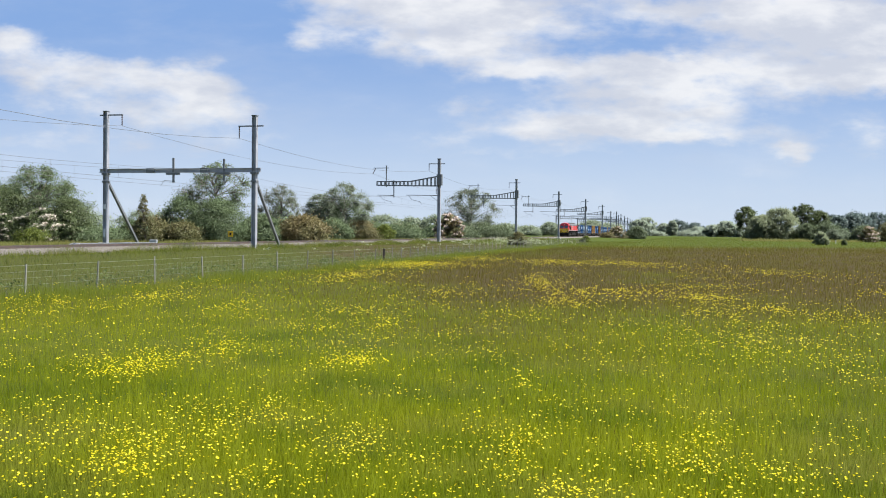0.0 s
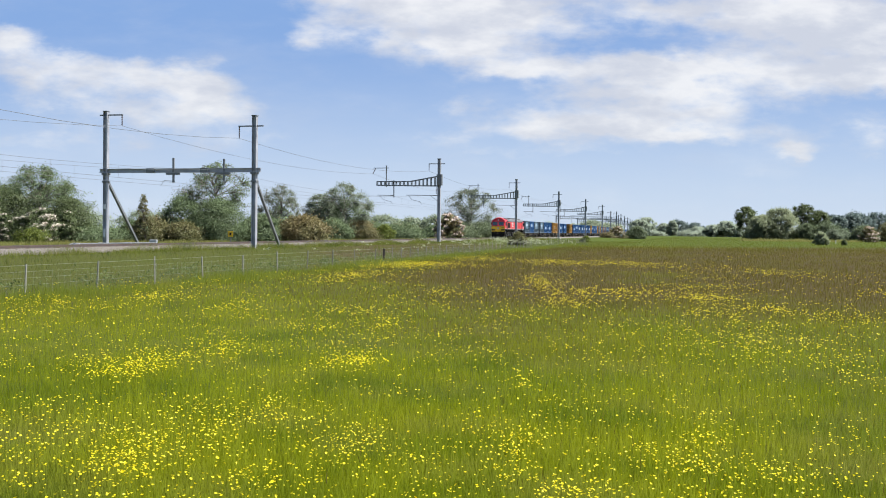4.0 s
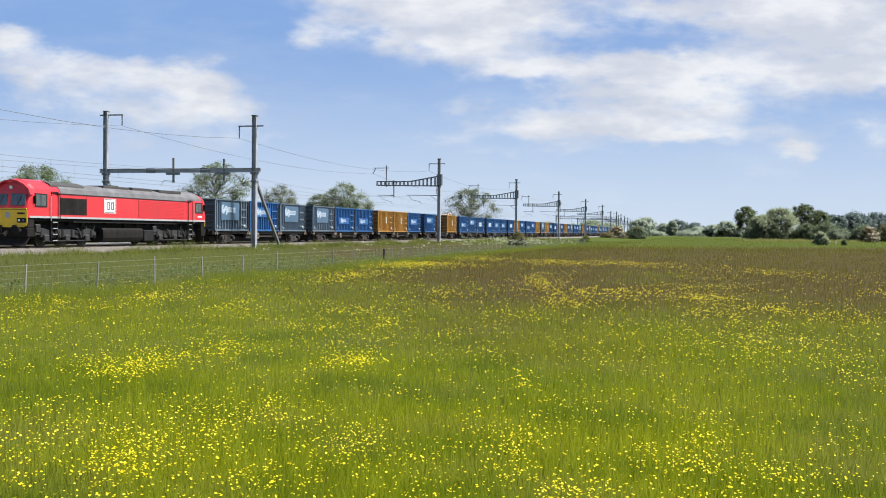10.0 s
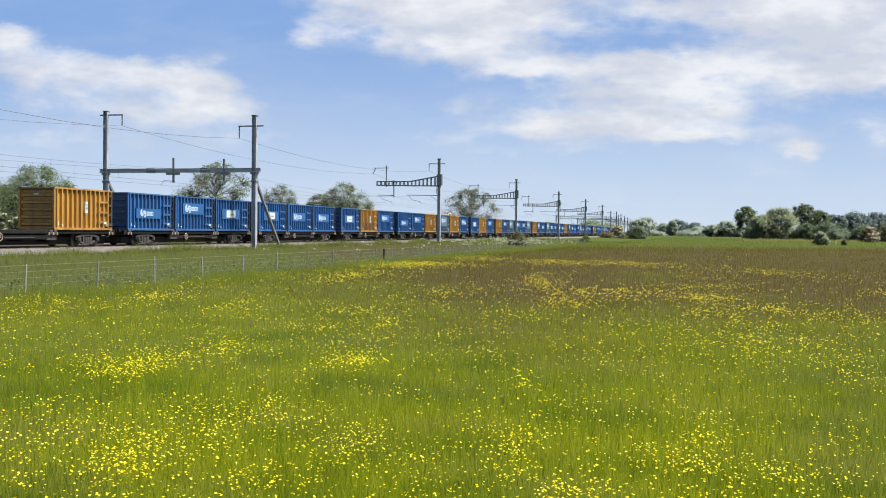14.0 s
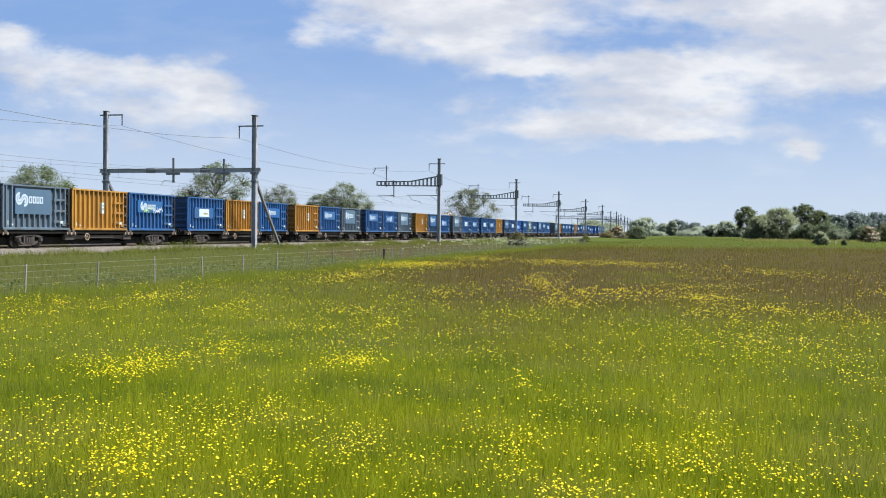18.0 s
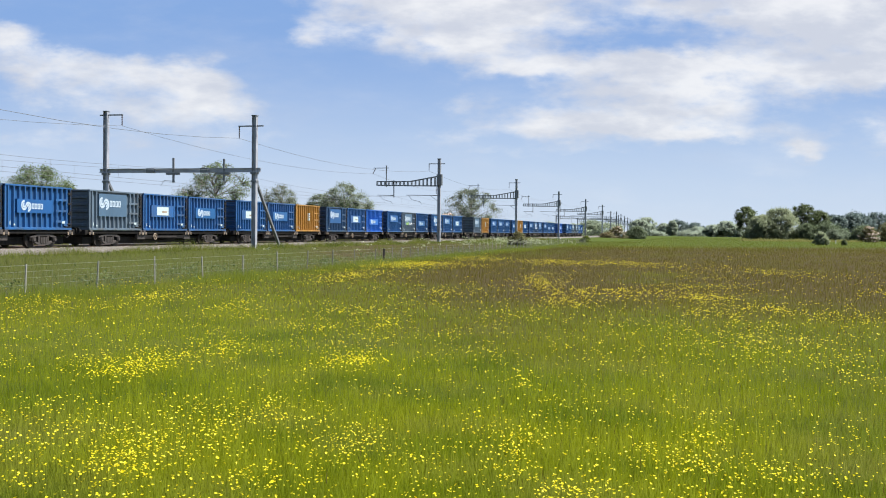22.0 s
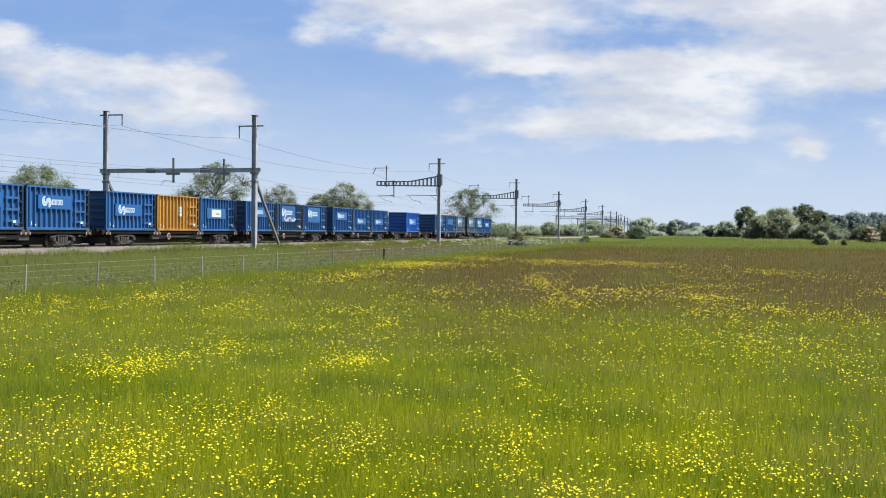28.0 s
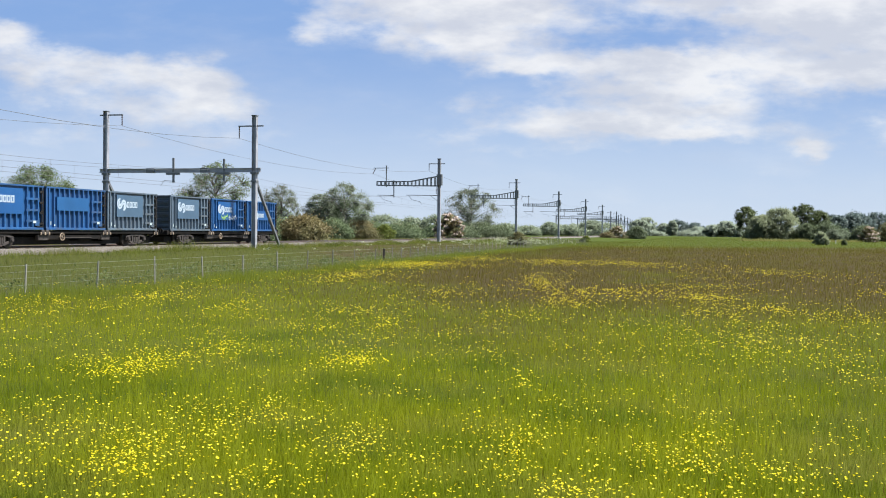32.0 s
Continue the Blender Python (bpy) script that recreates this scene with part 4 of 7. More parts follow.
def build_container(colour, lay, graf):
    names = {"a": "bright blue", "b": "blue", "c": "weathered mid-blue", "n": "dark blue", "G": "weathered grey", "Y": "orange-yellow"}
    extra = {"w": " with a white label", "p": " with a blank panel", "L": " with a large pale panel" if colour == "G" else " with a large blue panel", "r": " with white emblem at the rear"}.get(lay, " with a white emblem" if colour != "Y" else ", rusty at the edges")
    t = thing("waste_container", names[colour] + " ribbed steel waste container" + (" with sprayed graffiti" if graf else extra), "container", "waste containers")
    mat = PAINT[colour]
    H, W2 = HIG, WID / 2 - RIB
    part("floor_frame", boxes((-LEN / 2, LEN / 2, -WID / 2, WID / 2, 0.0, 0.14), bevel=0.015), mat, t)
    zone = LAYOUT.get(lay)
    for side in (1, -1):
        if side > 0:
            wb = boxes((-LEN / 2 + 0.06, LEN / 2 - 0.06, W2 - 0.05, W2, 0.14, H - 0.08))
        else:
            folds = [(-LEN / 2 + 0.06, -W2 + 0.05), (-LEN / 2 + 0.06, -W2)]
            for i in range(12):
                x = -LEN / 2 + 0.28 + i * 0.465
                folds += [(x - 0.075, -W2), (x - 0.045, -W2 - RIB), (x + 0.045, -W2 - RIB), (x + 0.075, -W2)]
            wb = shape(prism, folds + [(LEN / 2 - 0.06, -W2), (LEN / 2 - 0.06, -W2 + 0.05)], 0.14, H - 0.08, "z")
        wall = part("side_wall", wb, mat, t)
        for i in range(12 if side > 0 else 0):
            a = 0.28 + i * 0.465
            x = LEN / 2 - a
            m = pose(x, side * W2, 0, 0, 0, 0 if side > 0 else 180)
            inside = zone and side > 0 and 0.92 < a < (4.15 if lay != "w" else 4.0)
            if inside:
                part("rib", rib_mesh(0.14, zone[0], mat), mat, wall, m=m)
                if zone[1] < 2.25:
                    part("rib", rib_mesh(zone[1], H - 0.08, mat), mat, wall, m=m)
            else:
                part("rib", rib_mesh(0.14, H - 0.08, mat), mat, wall, m=m)
        if side > 0:
            for z in (0.50, 1.12, 1.76):
                part("cross_rail", boxes((LEN / 2 - 5.45, LEN / 2 - 4.35, W2 + 0.09, W2 + 0.154, z - 0.06, z + 0.06)), mat, wall)
            part("winch_box", boxes((LEN / 2 - 5.5, LEN / 2 - 5.1, W2 + 0.02, W2 + 0.16, 0.22, 0.42), bevel=0.02), mat, wall)
            part("latch_plate", boxes((LEN / 2 - 5.18, LEN / 2 - 4.92, W2 + 0.155, W2 + 0.165, 0.38, 0.52)), LABEL, wall, "small white plate")
            part("data_label", boxes((LEN / 2 - 0.42, LEN / 2 - 0.36, W2 + 0.151, W2 + 0.158, 0.28, 0.50), (LEN / 2 - 0.80, LEN / 2 - 0.70, W2 + 0.151, W2 + 0.158, 0.24, 0.34)), LABEL, wall)
            if zone:
                pm = PANEL.get(colour, mat)
                x1, x0 = LEN / 2 - 0.98, LEN / 2 - (4.05 if lay != "w" else 3.9)
                pn = part("logo_panel", boxes((x0, x1, W2 - 0.01, W2 + 0.154, zone[0], zone[1])), pm if lay != "w" else mat, wall, "smooth sign panel")
                xc, zc = (x0 + x1) / 2, (zone[0] + zone[1]) / 2
                if lay == "w":
                    wl = part("white_label", boxes((xc - 0.76, xc + 0.76, W2 + 0.154, W2 + 0.162, zc - 0.28, zc + 0.30)), LABEL, pn, "white rectangular label")
                    part("lettering", boxes((xc - 0.55, xc + 0.10, W2 + 0.162, W2 + 0.168, zc - 0.10, zc + 0.02)), BRACKET, wl)
                elif zone[2]:
                    emblem(pn, xc + (0.2 if lay != "L" else 0.25), zc + (0.1 if lay == "L" else 0.0), zone[2] * 1.18, W2 + 0.154, lay == "r")
            if colour == "Y":
                part("label_strip", boxes((-0.30, -0.06, W2 + 0.004, W2 + 0.154, 1.05, 1.75)), LABEL, wall, "tall pale label strip")
                part("label_mark", boxes((-0.27, -0.09, W2 + 0.154, W2 + 0.160, 1.28, 1.40), (-0.27, -0.09, W2 + 0.154, W2 + 0.160, 1.52, 1.58)), BRACKET, wall)
            if graf:
                rg = random.Random(graf)
                if colour == "Y":
                    # a row of rounded humps sprayed over recesses and ribs
                    def hump(x):
                        f = ((2.42 - x) / 0.66) % 1.0
                        return 0.62 + 0.48 * math.sqrt(max(0.0, 1 - (2 * f - 1) ** 2)) + 0.05 * sin(3 * x)
                    for rise, mat2, lift, words in ((0.07, LABEL, 0.002, "pale sprayed outline"), (0.0, GRAF_D, 0.005, "dark sprayed graffiti humps")):
                        bm = bmesh.new()
                        xs = [2.44 - 0.11 * i for i in range(37)]
                        prism(bm, [(x, hump(x) + rise) for x in xs] + [(xs[-1], 0.20), (xs[0], 0.20)], W2 + lift - 0.004, W2 + lift, "y")
                        for i in range(12):
                            x = LEN / 2 - 0.28 - i * 0.465
                            if xs[-1] < x < xs[0]:
                                box(bm, x - 0.042, x + 0.042, W2 + RIB - 0.004, W2 + RIB + lift, 0.20, hump(x) + rise)
                        part("graffiti", bm, mat2, wall, words)
                else:
                    zb = (zone[0] if zone else 1.0) + 0.20
                    for first, last, mat2 in ((1.45, 0.25, GRAF_G if graf == 2 else WHITE), (0.10, -1.15, WHITE)):
                        bm = bmesh.new()
                        n = 17
                        run = [(first + (last - first) * (i + 0.9 * sin(i * 1.9)) / n, zb + 0.21 * sin(i * 2.3 + graf) + rg.uniform(-0.06, 0.06)) for i in range(n + 1)]
                        rows = [[bm.verts.new((px, py, pz + dz)) for dz in (-0.042, 0.042) for py in (W2 + 0.156, W2 + 0.164)] for px, pz in run]
                        for q, r in zip(rows, rows[1:]):
                            for i, j in ((0, 1), (1, 3), (3, 2), (2, 0)):
                                bm.faces.new((q[i], q[j], r[j], r[i]))
                        bmesh.ops.recalc_face_normals(bm, faces=bm.faces)
                        part("graffiti", bm, mat2, wall, "pale sprayed graffiti strokes")
    # front end with deep horizontal corrugations
    fw = part("front_wall", boxes((LEN / 2 - 0.20, LEN / 2 - 0.145, -W2, W2, 0.14, H - 0.06)), mat, t)
    for i in range(5):
        z = 0.34 + i * 0.43
        bm = bmesh.new()
        prism(bm, [(LEN / 2 - 0.145, z - 0.12), (LEN / 2 - 0.145, z + 0.11), (LEN / 2 - 0.005, z + 0.06), (LEN / 2 - 0.005, z - 0.06)], -W2 + 0.06, W2 - 0.06, "y")
        part("end_rib", bm, mat, fw)
    if colour == "Y":
        part("end_plate", boxes((LEN / 2 - 0.004, LEN / 2 + 0.004, -0.16, 0.16, 2.06, 2.16)), LABEL, fw, "small white plate")
    rd = part("rear_door", boxes((-LEN / 2 + 0.04, -LEN / 2 + 0.10, -W2, W2, 0.14, H - 0.1)), mat, t)
    for z in (0.35, 0.95, 1.55, 2.15):
        part("hinge", boxes((-LEN / 2 - 0.02, -LEN / 2 + 0.34, W2 - 0.02, W2 + 0.14, z - 0.06, z + 0.06), bevel=0.015), DARKGREY if colour != "Y" else RUST, rd)
    bm = bmesh.new()
    tube(bm, (-LEN / 2 + 0.12, W2 + 0.10, 0.2), (-LEN / 2 + 0.12, W2 + 0.10, H - 0.2), 0.035, n=8)
    part("lock_rod", bm, DARKGREY, rd)
    gear = boxes((-LEN / 2 + 0.02, -LEN / 2 + 0.09, W2 + 0.03, W2 + 0.15, 0.16, H - 0.14), (-LEN / 2 + 0.02, -LEN / 2 + 0.62, W2 + 0.10, W2 + 0.16, 0.15, 0.22),
                 (-LEN / 2 + 0.09, -LEN / 2 + 0.46, W2 + 0.08, W2 + 0.16, 0.30, 0.36), (-LEN / 2 + 0.09, -LEN / 2 + 0.24, W2 + 0.06, W2 + 0.15, 1.02, 1.10))
    part("door_gear", gear, RUST if colour == "Y" else DARKGREY, rd, "dark greasy door locking gear")
    for x in (LEN / 2 - 0.14, -LEN / 2):
        for y in (-WID / 2 + 0.02, WID / 2 - 0.14):
            part("corner_post", boxes((x, x + 0.14, y, y + 0.12, 0.0, H), bevel=0.015), mat, t)
    bm = boxes((-LEN / 2, LEN / 2, W2 - 0.06, W2 + 0.155, H - 0.09, H), (-LEN / 2, LEN / 2, -W2 - 0.155, -W2 + 0.06, H - 0.09, H),
               (-LEN / 2, -LEN / 2 + 0.12, -W2, W2, H - 0.09, H - 0.003), (LEN / 2 - 0.12, LEN / 2, -W2, W2, H - 0.09, H - 0.003))
    part("top_rail", bm, mat, t)
    part("load_cover", boxes((-LEN / 2 + 0.12, LEN / 2 - 0.12, -W2 + 0.06, W2 - 0.06, H - 0.16, H - 0.04)), TARP, t, "dark sheeted top")
    return t


# ---- container flat wagons ----
def build_wagon():
    t = thing("flat_wagon", "rusty black container flat wagon on two bogies", "railway wagon", "flat wagons")
    hl = 9.35
    part("centre_sill", boxes((-hl, hl, -0.25, 0.25, 0.62, 0.96)), BLACK, t)
    for side in (1, -1):
        y0, y1 = sorted((side * 1.02, side * 1.16))
        part("side_sill", boxes((-hl, hl, y0, y1, 0.80, 1.00), bevel=0.015), BLACK, t)
        bm = bmesh.new()
        prism(bm, [(-3.6, 0.72), (3.6, 0.72), (2.8, 0.48), (-2.8, 0.48)], side * 1.05 - 0.04, side * 1.05 + 0.04, "y")
        part("truss_sill", bm, BLACK, t)
        ya, yb = sorted((side * 1.14, side * 1.30))
        for x in (8.85, 3.25, 2.85, -2.85, -3.25, -8.85):
            sp = part("spigot_bracket", boxes((x - 0.13, x + 0.13, ya, yb, 0.76, 1.02), bevel=0.03), RUST, t)
            part("tie_hook", boxes((x - 0.22, x - 0.14, yb - 0.08, yb, 0.72, 0.90), (x + 0.14, x + 0.22, yb - 0.08, yb, 0.72, 0.90), bevel=0.02), BRACKET, sp, "tan lashing hooks")
        for x in (3.05, -3.05):
            part("equipment_box", boxes((x - 0.45, x + 0.45, y0 - 0.1, y1, 0.42, 0.74), bevel=0.02), RUST, t)
        part("brake_rod", boxes((-1.6, 1.0, side * 1.1 - 0.03, side * 1.1 + 0.03, 0.55, 0.60)), RUST, t)
        bm = bmesh.new()
        ring(bm, (1.5 * side, side * 1.28, 0.62), "y", 0.21, 0.026)
        for a in range(4):
            tube(bm, (1.5 * side, side * 1.28, 0.62), (1.5 * side + 0.21 * cos(a * pi / 2 + 0.4), side * 1.28, 0.62 + 0.21 * sin(a * pi / 2 + 0.4)), 0.016, n=5)
        tube(bm, (1.5 * side, side * 1.05, 0.62), (1.5 * side, side * 1.30, 0.62), 0.03)
        part("hand_brake_wheel", bm, BRACKET, t, "pale spoked hand brake wheel")
        bm = bmesh.new()
        tube(bm, (1.0, side * 0.6, 0.62), (2.2, side * 0.6, 0.62), 0.20, n=14)
        part("air_tank", bm, RUST, t)
    # deck plate and the long low box are added to imitate shade underneath
    part("deck", boxes((-hl, hl, -1.0, 1.0, 0.955, 0.985)), BLACK, t)
    part("brake_rigging", boxes((-9.0, 9.0, -0.70, 0.70, 0.16, 0.62), (-3.4, -2.2, -0.7, 0.7, 0.30, 0.70), (1.2, 2.6, -0.8, 0.4, 0.32, 0.72), (-0.9, 0.2, -0.5, 0.7, 0.34, 0.72), bevel=0.03), BLACK, t)
    for x in (-7.5, -4.5, -1.5, 1.5, 4.5, 7.5):
        part("cross_member", boxes((x - 0.12, x + 0.12, -1.02, 1.02, 0.74, 0.95)), BLACK, t)
    wm = shared("wagon_wheel", lambda: wheel_mesh(0.46))
    for k in (1, -1):
        part("head_stock", boxes((min(k * 9.2, k * 9.4), max(k * 9.2, k * 9.4), -1.2, 1.2, 0.72, 1.04), bevel=0.02), BLACK, t)
        for y in (-0.86, 0.86):
            bm = bmesh.new()
            tube(bm, (k * 9.4, y, 0.98), (k * 9.75, y, 0.98), 0.09, n=10)
            tube(bm, (k * 9.75, y, 0.98), (k * 9.80, y, 0.98), 0.22, n=14)
            part("buffer", bm, BLACK, t)
        bm = bmesh.new()
        bar(bm, (k * 9.4, 0, 0.92), (k * 9.92, 0, 0.82), 0.12, 0.12)
        part("coupling", bm, BLACK, t)
        bm = bmesh.new()
        tube(bm, (k * 9.4, 0.3, 0.85), (k * 9.9, 0.25, 0.55), 0.03)
        part("brake_hose", bm, BLACK, t)
        cx = k * 6.65
        bg = part("bogie", boxes((cx - 0.22, cx + 0.22, -1.0, 1.0, 0.40, 0.68), bevel=0.03), BLACK, t)
        for side in (1, -1):
            y = side * 1.02
            bm = bmesh.new()
            for run in (((-1.14, 0.58), (-0.52, 0.71), (0.52, 0.71), (1.14, 0.58)), ((-1.10, 0.47), (-0.42, 0.20), (0.42, 0.20), (1.10, 0.47))):
                for (xa, za), (xb, zb) in zip(run, run[1:]):
                    bar(bm, (cx + xa, y, za), (cx + xb, y, zb), 0.13, 0.11)
            for xa in (-0.40, 0.40):
                box(bm, cx + xa - 0.06, cx + xa + 0.06, y - 0.06, y + 0.06, 0.20, 0.70)
            part("side_frame", bm, RUST, bg)
            for d in (-0.92, 0.92):
                part("axle_box", boxes((cx + d - 0.17, cx + d + 0.17, y - 0.1, y + 0.1 + 0.06 * side, 0.32, 0.62), bevel=0.04), DARKGREY, bg)
                part("wheel", wm, WHEELM, bg, m=pose(cx + d, side * 0.80, 0.46, 0, 0, 0 if side > 0 else 180))
                if side > 0:
                    part("axle_cap", shape(tube, (cx + d, y + 0.15, 0.46), (cx + d, y + 0.19, 0.46), 0.10, n=10), RUST, bg)
            for d in (-0.2, 0.0, 0.2):
                bm = bmesh.new()
                tube(bm, (cx + d, y + side * 0.03, 0.25), (cx + d, y + side * 0.03, 0.60), 0.085, n=8)
                part("spring", bm, RUST, bg)
    return t


# what each of the 26 wagons carries: colour, panel, graffiti; x is an empty place
LOADS = ("GL bh GL;GL bl bl;Y Y bm;bh x Y;cl ch cw;bw bm bm;cw Y1 bh;bl bh Y;GL Y ch2;cw Y bh;Y ch GL;ch br GL;Y nL bm;"
         "GL cw cm;bw cm Y;nL cw al;bh GL2 cl;cL1 ch bw;x GL Y;bh bh bh;bm Y bw;ch nL1 cL;bh bl bl;x am x;bL cp GL;GL bL2 bm")


def build_train():
    build_loco()
    first_wagon = None
    made = {}
    for n, load in enumerate(LOADS.split(";")):
        start = 21.72 + 19.85 * n
        if first_wagon is None:
            w = first_wagon = build_wagon()
        else:
            w = copy_thing(first_wagon, Matrix())
        MOVERS.append((w, start + 9.03, 0.0))
        for i, code in enumerate(load.split()):
            if code == "x":
                continue
            if code not in made:
                graf = int(code[-1]) if code[-1].isdigit() else 0
                c = made[code] = build_container(code[0], code[1] if len(code) > 1 and not code[1].isdigit() else "", graf)
            else:
                c = copy_thing(made[code], Matrix())
            MOVERS.append((c, start + LEN / 2 + 6.1 * i, 1.02))


build_train()

# ---- trees and bushes ----


def leaf_cloud(name, centres, size, rng, mat, core=None, extent=None):
    """Small pointed leaves, each turned its own way."""
    n = len(centres)
    u = rng.normal(size=(n, 3))
    u /= np.linalg.norm(u, axis=1)[:, None]
    w = rng.normal(size=(n, 3))
    w -= (w * u).sum(1)[:, None] * u
    w /= np.linalg.norm(w, axis=1)[:, None]
    turn = np.sign(np.cross(w, u) @ np.array(to_sun) + 1e-9)[:, None]
    w = w * turn
    a = size * rng.uniform(0.6, 1.3, n)[:, None]
    nv = None
    if core is not None:
        # leaves of one crown turn outwards and to the sky, not quite evenly
        out = (centres - np.array(core)) / np.array(extent)
        out /= np.linalg.norm(out, axis=1)[:, None] + 1e-6
        nv = out * 0.55 + rng.normal(size=(n, 3)) * 0.30 + np.array((0, 0, 0.40))
        nv /= np.linalg.norm(nv, axis=1)[:, None]
        nv = np.repeat(nv, 3, 0)
    v = np.stack([centres - u * a - w * a * 0.62, centres - u * a + w * a * 0.62, centres + u * a * 1.35], 1).reshape(-1, 3)
    return raw_mesh(name, v, np.full(n, 3), np.arange(3 * n), mat, nv)


def tree(name, label, x, y, z0, height, width, kind, leaves, seed, lobes=7, bare=0.18, blossom=None, blossom_n=0, trunk=True, leaf=0.088, gap=0.5, airy=False, cone=False):
    """Tapered trunk, limbs and twigs inside an uneven envelope, with leaves in loose sprays round the twig ends."""
    rng = np.random.default_rng(seed)
    t = thing(name, label, "tree" if trunk else "bush", m=pose(x, y, z0, 0, 0, 0))
    low = height * bare
    span = height - low
    ph = rng.uniform(0, 2 * pi, 4)

    def reach(f, a):
        base = (math.sin(pi * min(1.0, 0.14 + 0.84 * f)) ** 0.6 if trunk else math.sqrt(max(0.0, 1 - f ** 2.4)))
        if cone:
            base = (1.02 - f) ** 0.75
        return width / 2 * base * (1 + 0.20 * math.sin(2 * a + ph[0] + 3 * f) + 0.17 * math.sin(3 * a + ph[1] - 5 * f) + 0.12 * math.sin(5 * a + ph[2] + 9 * f))

    bm = bmesh.new()
    r0 = max(0.04, height * (0.022 if trunk else 0.010))
    joints = []
    if trunk:
        p, r = Vector((0, 0, -0.15)), r0
        n = 7
        for i in range(n):
            q = Vector((rng.normal() * 0.018 * height, rng.normal() * 0.018 * height, height * 0.80 * (i + 1) / n))
            tube(bm, p, q, r, r * 0.78, 8)
            if q.z > low * 0.7:
                joints.append(q)
            p, r = q, r * 0.78
        roots = list(joints)
    else:
        roots = [Vector((rng.normal() * width * 0.12, rng.normal() * width * 0.12, 0.02)) for _ in range(5)]
        joints = list(roots)
    for i in range(lobes + 3):
        a = 2.4 * i + rng.uniform(-0.5, 0.5)
        f = (i + 0.7) / (lobes + 3)
        root = min(roots, key=lambda v: abs(v.z - (low + span * f * 0.6)))
        end = Vector((cos(a), sin(a), 0)) * reach(f, a) * 0.72 + Vector((0, 0, low + span * min(0.95, f + 0.08)))
        prev, rr = root, r0 * 0.5
        for k in (0.35, 0.7, 1.0):
            q = root.lerp(end, k) + Vector((rng.normal(), rng.normal(), rng.normal() + 0.4)) * 0.025 * height * (1 if k < 1 else 0.3)
            tube(bm, prev, q, rr, rr * 0.62, 6)
            joints.append(q)
            prev, rr = q, rr * 0.62
    jn = np.array([tuple(j) for j in joints])
    many = int(leaves * (3.6 if leaves > 3000 else 2.2))
    if y < 230 and leaf < 0.13:
        many, leaf = int(many * 1.08), leaf * 0.84
    elif y > 280 and leaf > 0.15:
        many, leaf = int(many * 1.5), leaf * 0.68
    if airy:
        many = int(many * 0.62)
    twigs = int(min(430 if airy else 300, max(45, many / (26 if airy else 50))))
    ends, ways = [], []
    for i in range(twigs):
        f = rng.random() ** (0.85 if trunk else 1.1)
        a = rng.uniform(0, 2 * pi)
        r = reach(f, a) * (gap + (1.04 - gap) * rng.random() ** 0.55) * (rng.uniform(1.0, 1.2) if i % 6 == 0 else 1.0)
        e = np.array((cos(a) * r, sin(a) * r, low + span * f * 0.97))
        d = np.linalg.norm(jn - e, axis=1) + 0.6 * np.maximum(0, jn[:, 2] - e[2])
        j = jn[int(np.argmin(d))]
        m = (j + e) / 2 + np.array((0, 0, 0.12 * np.linalg.norm(e - j)))
        if trunk and y < 400:
            tw = r0 * (0.17 if airy else 0.12)
            tube(bm, j, m, tw, tw * 0.67, 3)
            tube(bm, m, e, tw * 0.67, tw * 0.25, 3)
        elif i % 4 == 0:
            tube(bm, j, e, r0 * 0.12, r0 * 0.03, 3)
        ends.append(e)
        ways.append(e - j)
    part("trunk" if trunk else "stem", bm, BARK, t)
    ends, ways = np.array(ends), np.array(ways)

    def sprays(n, spread, back):
        k = rng.integers(0, len(ends), n)
        u = rng.random(n)[:, None]
        sig = width * spread * (0.55 + 0.9 * rng.random(len(ends)))[k][:, None]
        p = ends[k] - ways[k] * u * back + rng.normal(size=(n, 3)) * sig * np.array([1, 1, 0.75])
        return p[p[:, 2] > 0.03]

    pts = sprays(many, 0.028 if airy else (0.046 if trunk else 0.055), 0.7 if airy else 0.55)
    if airy:
        pts = pts[rng.random(len(pts)) < 1.0 - 0.6 * np.clip((pts[:, 2] - low) / span, 0, 1) ** 1.6]
    part("crown", leaf_cloud("crown", pts, leaf, rng, LEAF[kind], (0, 0, low + span * 0.40), (width / 2, width / 2, span * 0.6)), LEAF[kind], t)
    def tassels(n):
        """Flat clumps of flowers lying along some of the outer twigs."""
        out = rng.choice(len(ends), max(6, int(len(ends) * 0.5)), replace=False)
        k = out[rng.integers(0, len(out), n)]
        p = ends[k] * 1.06 - ways[k] * 0.55 * rng.random(n)[:, None] + rng.normal(size=(n, 3)) * width * np.array([0.030, 0.030, 0.014])
        return p[p[:, 2] > 0.1]

    if blossom:
        part("blossom", leaf_cloud("blossom", tassels(int(blossom_n * 2.6)), leaf * 0.72, rng, blossom, (0, 0, low + span * 0.3), (width / 2, width / 2, span * 0.6)), blossom, t, "masses of pale blossom")
    return t


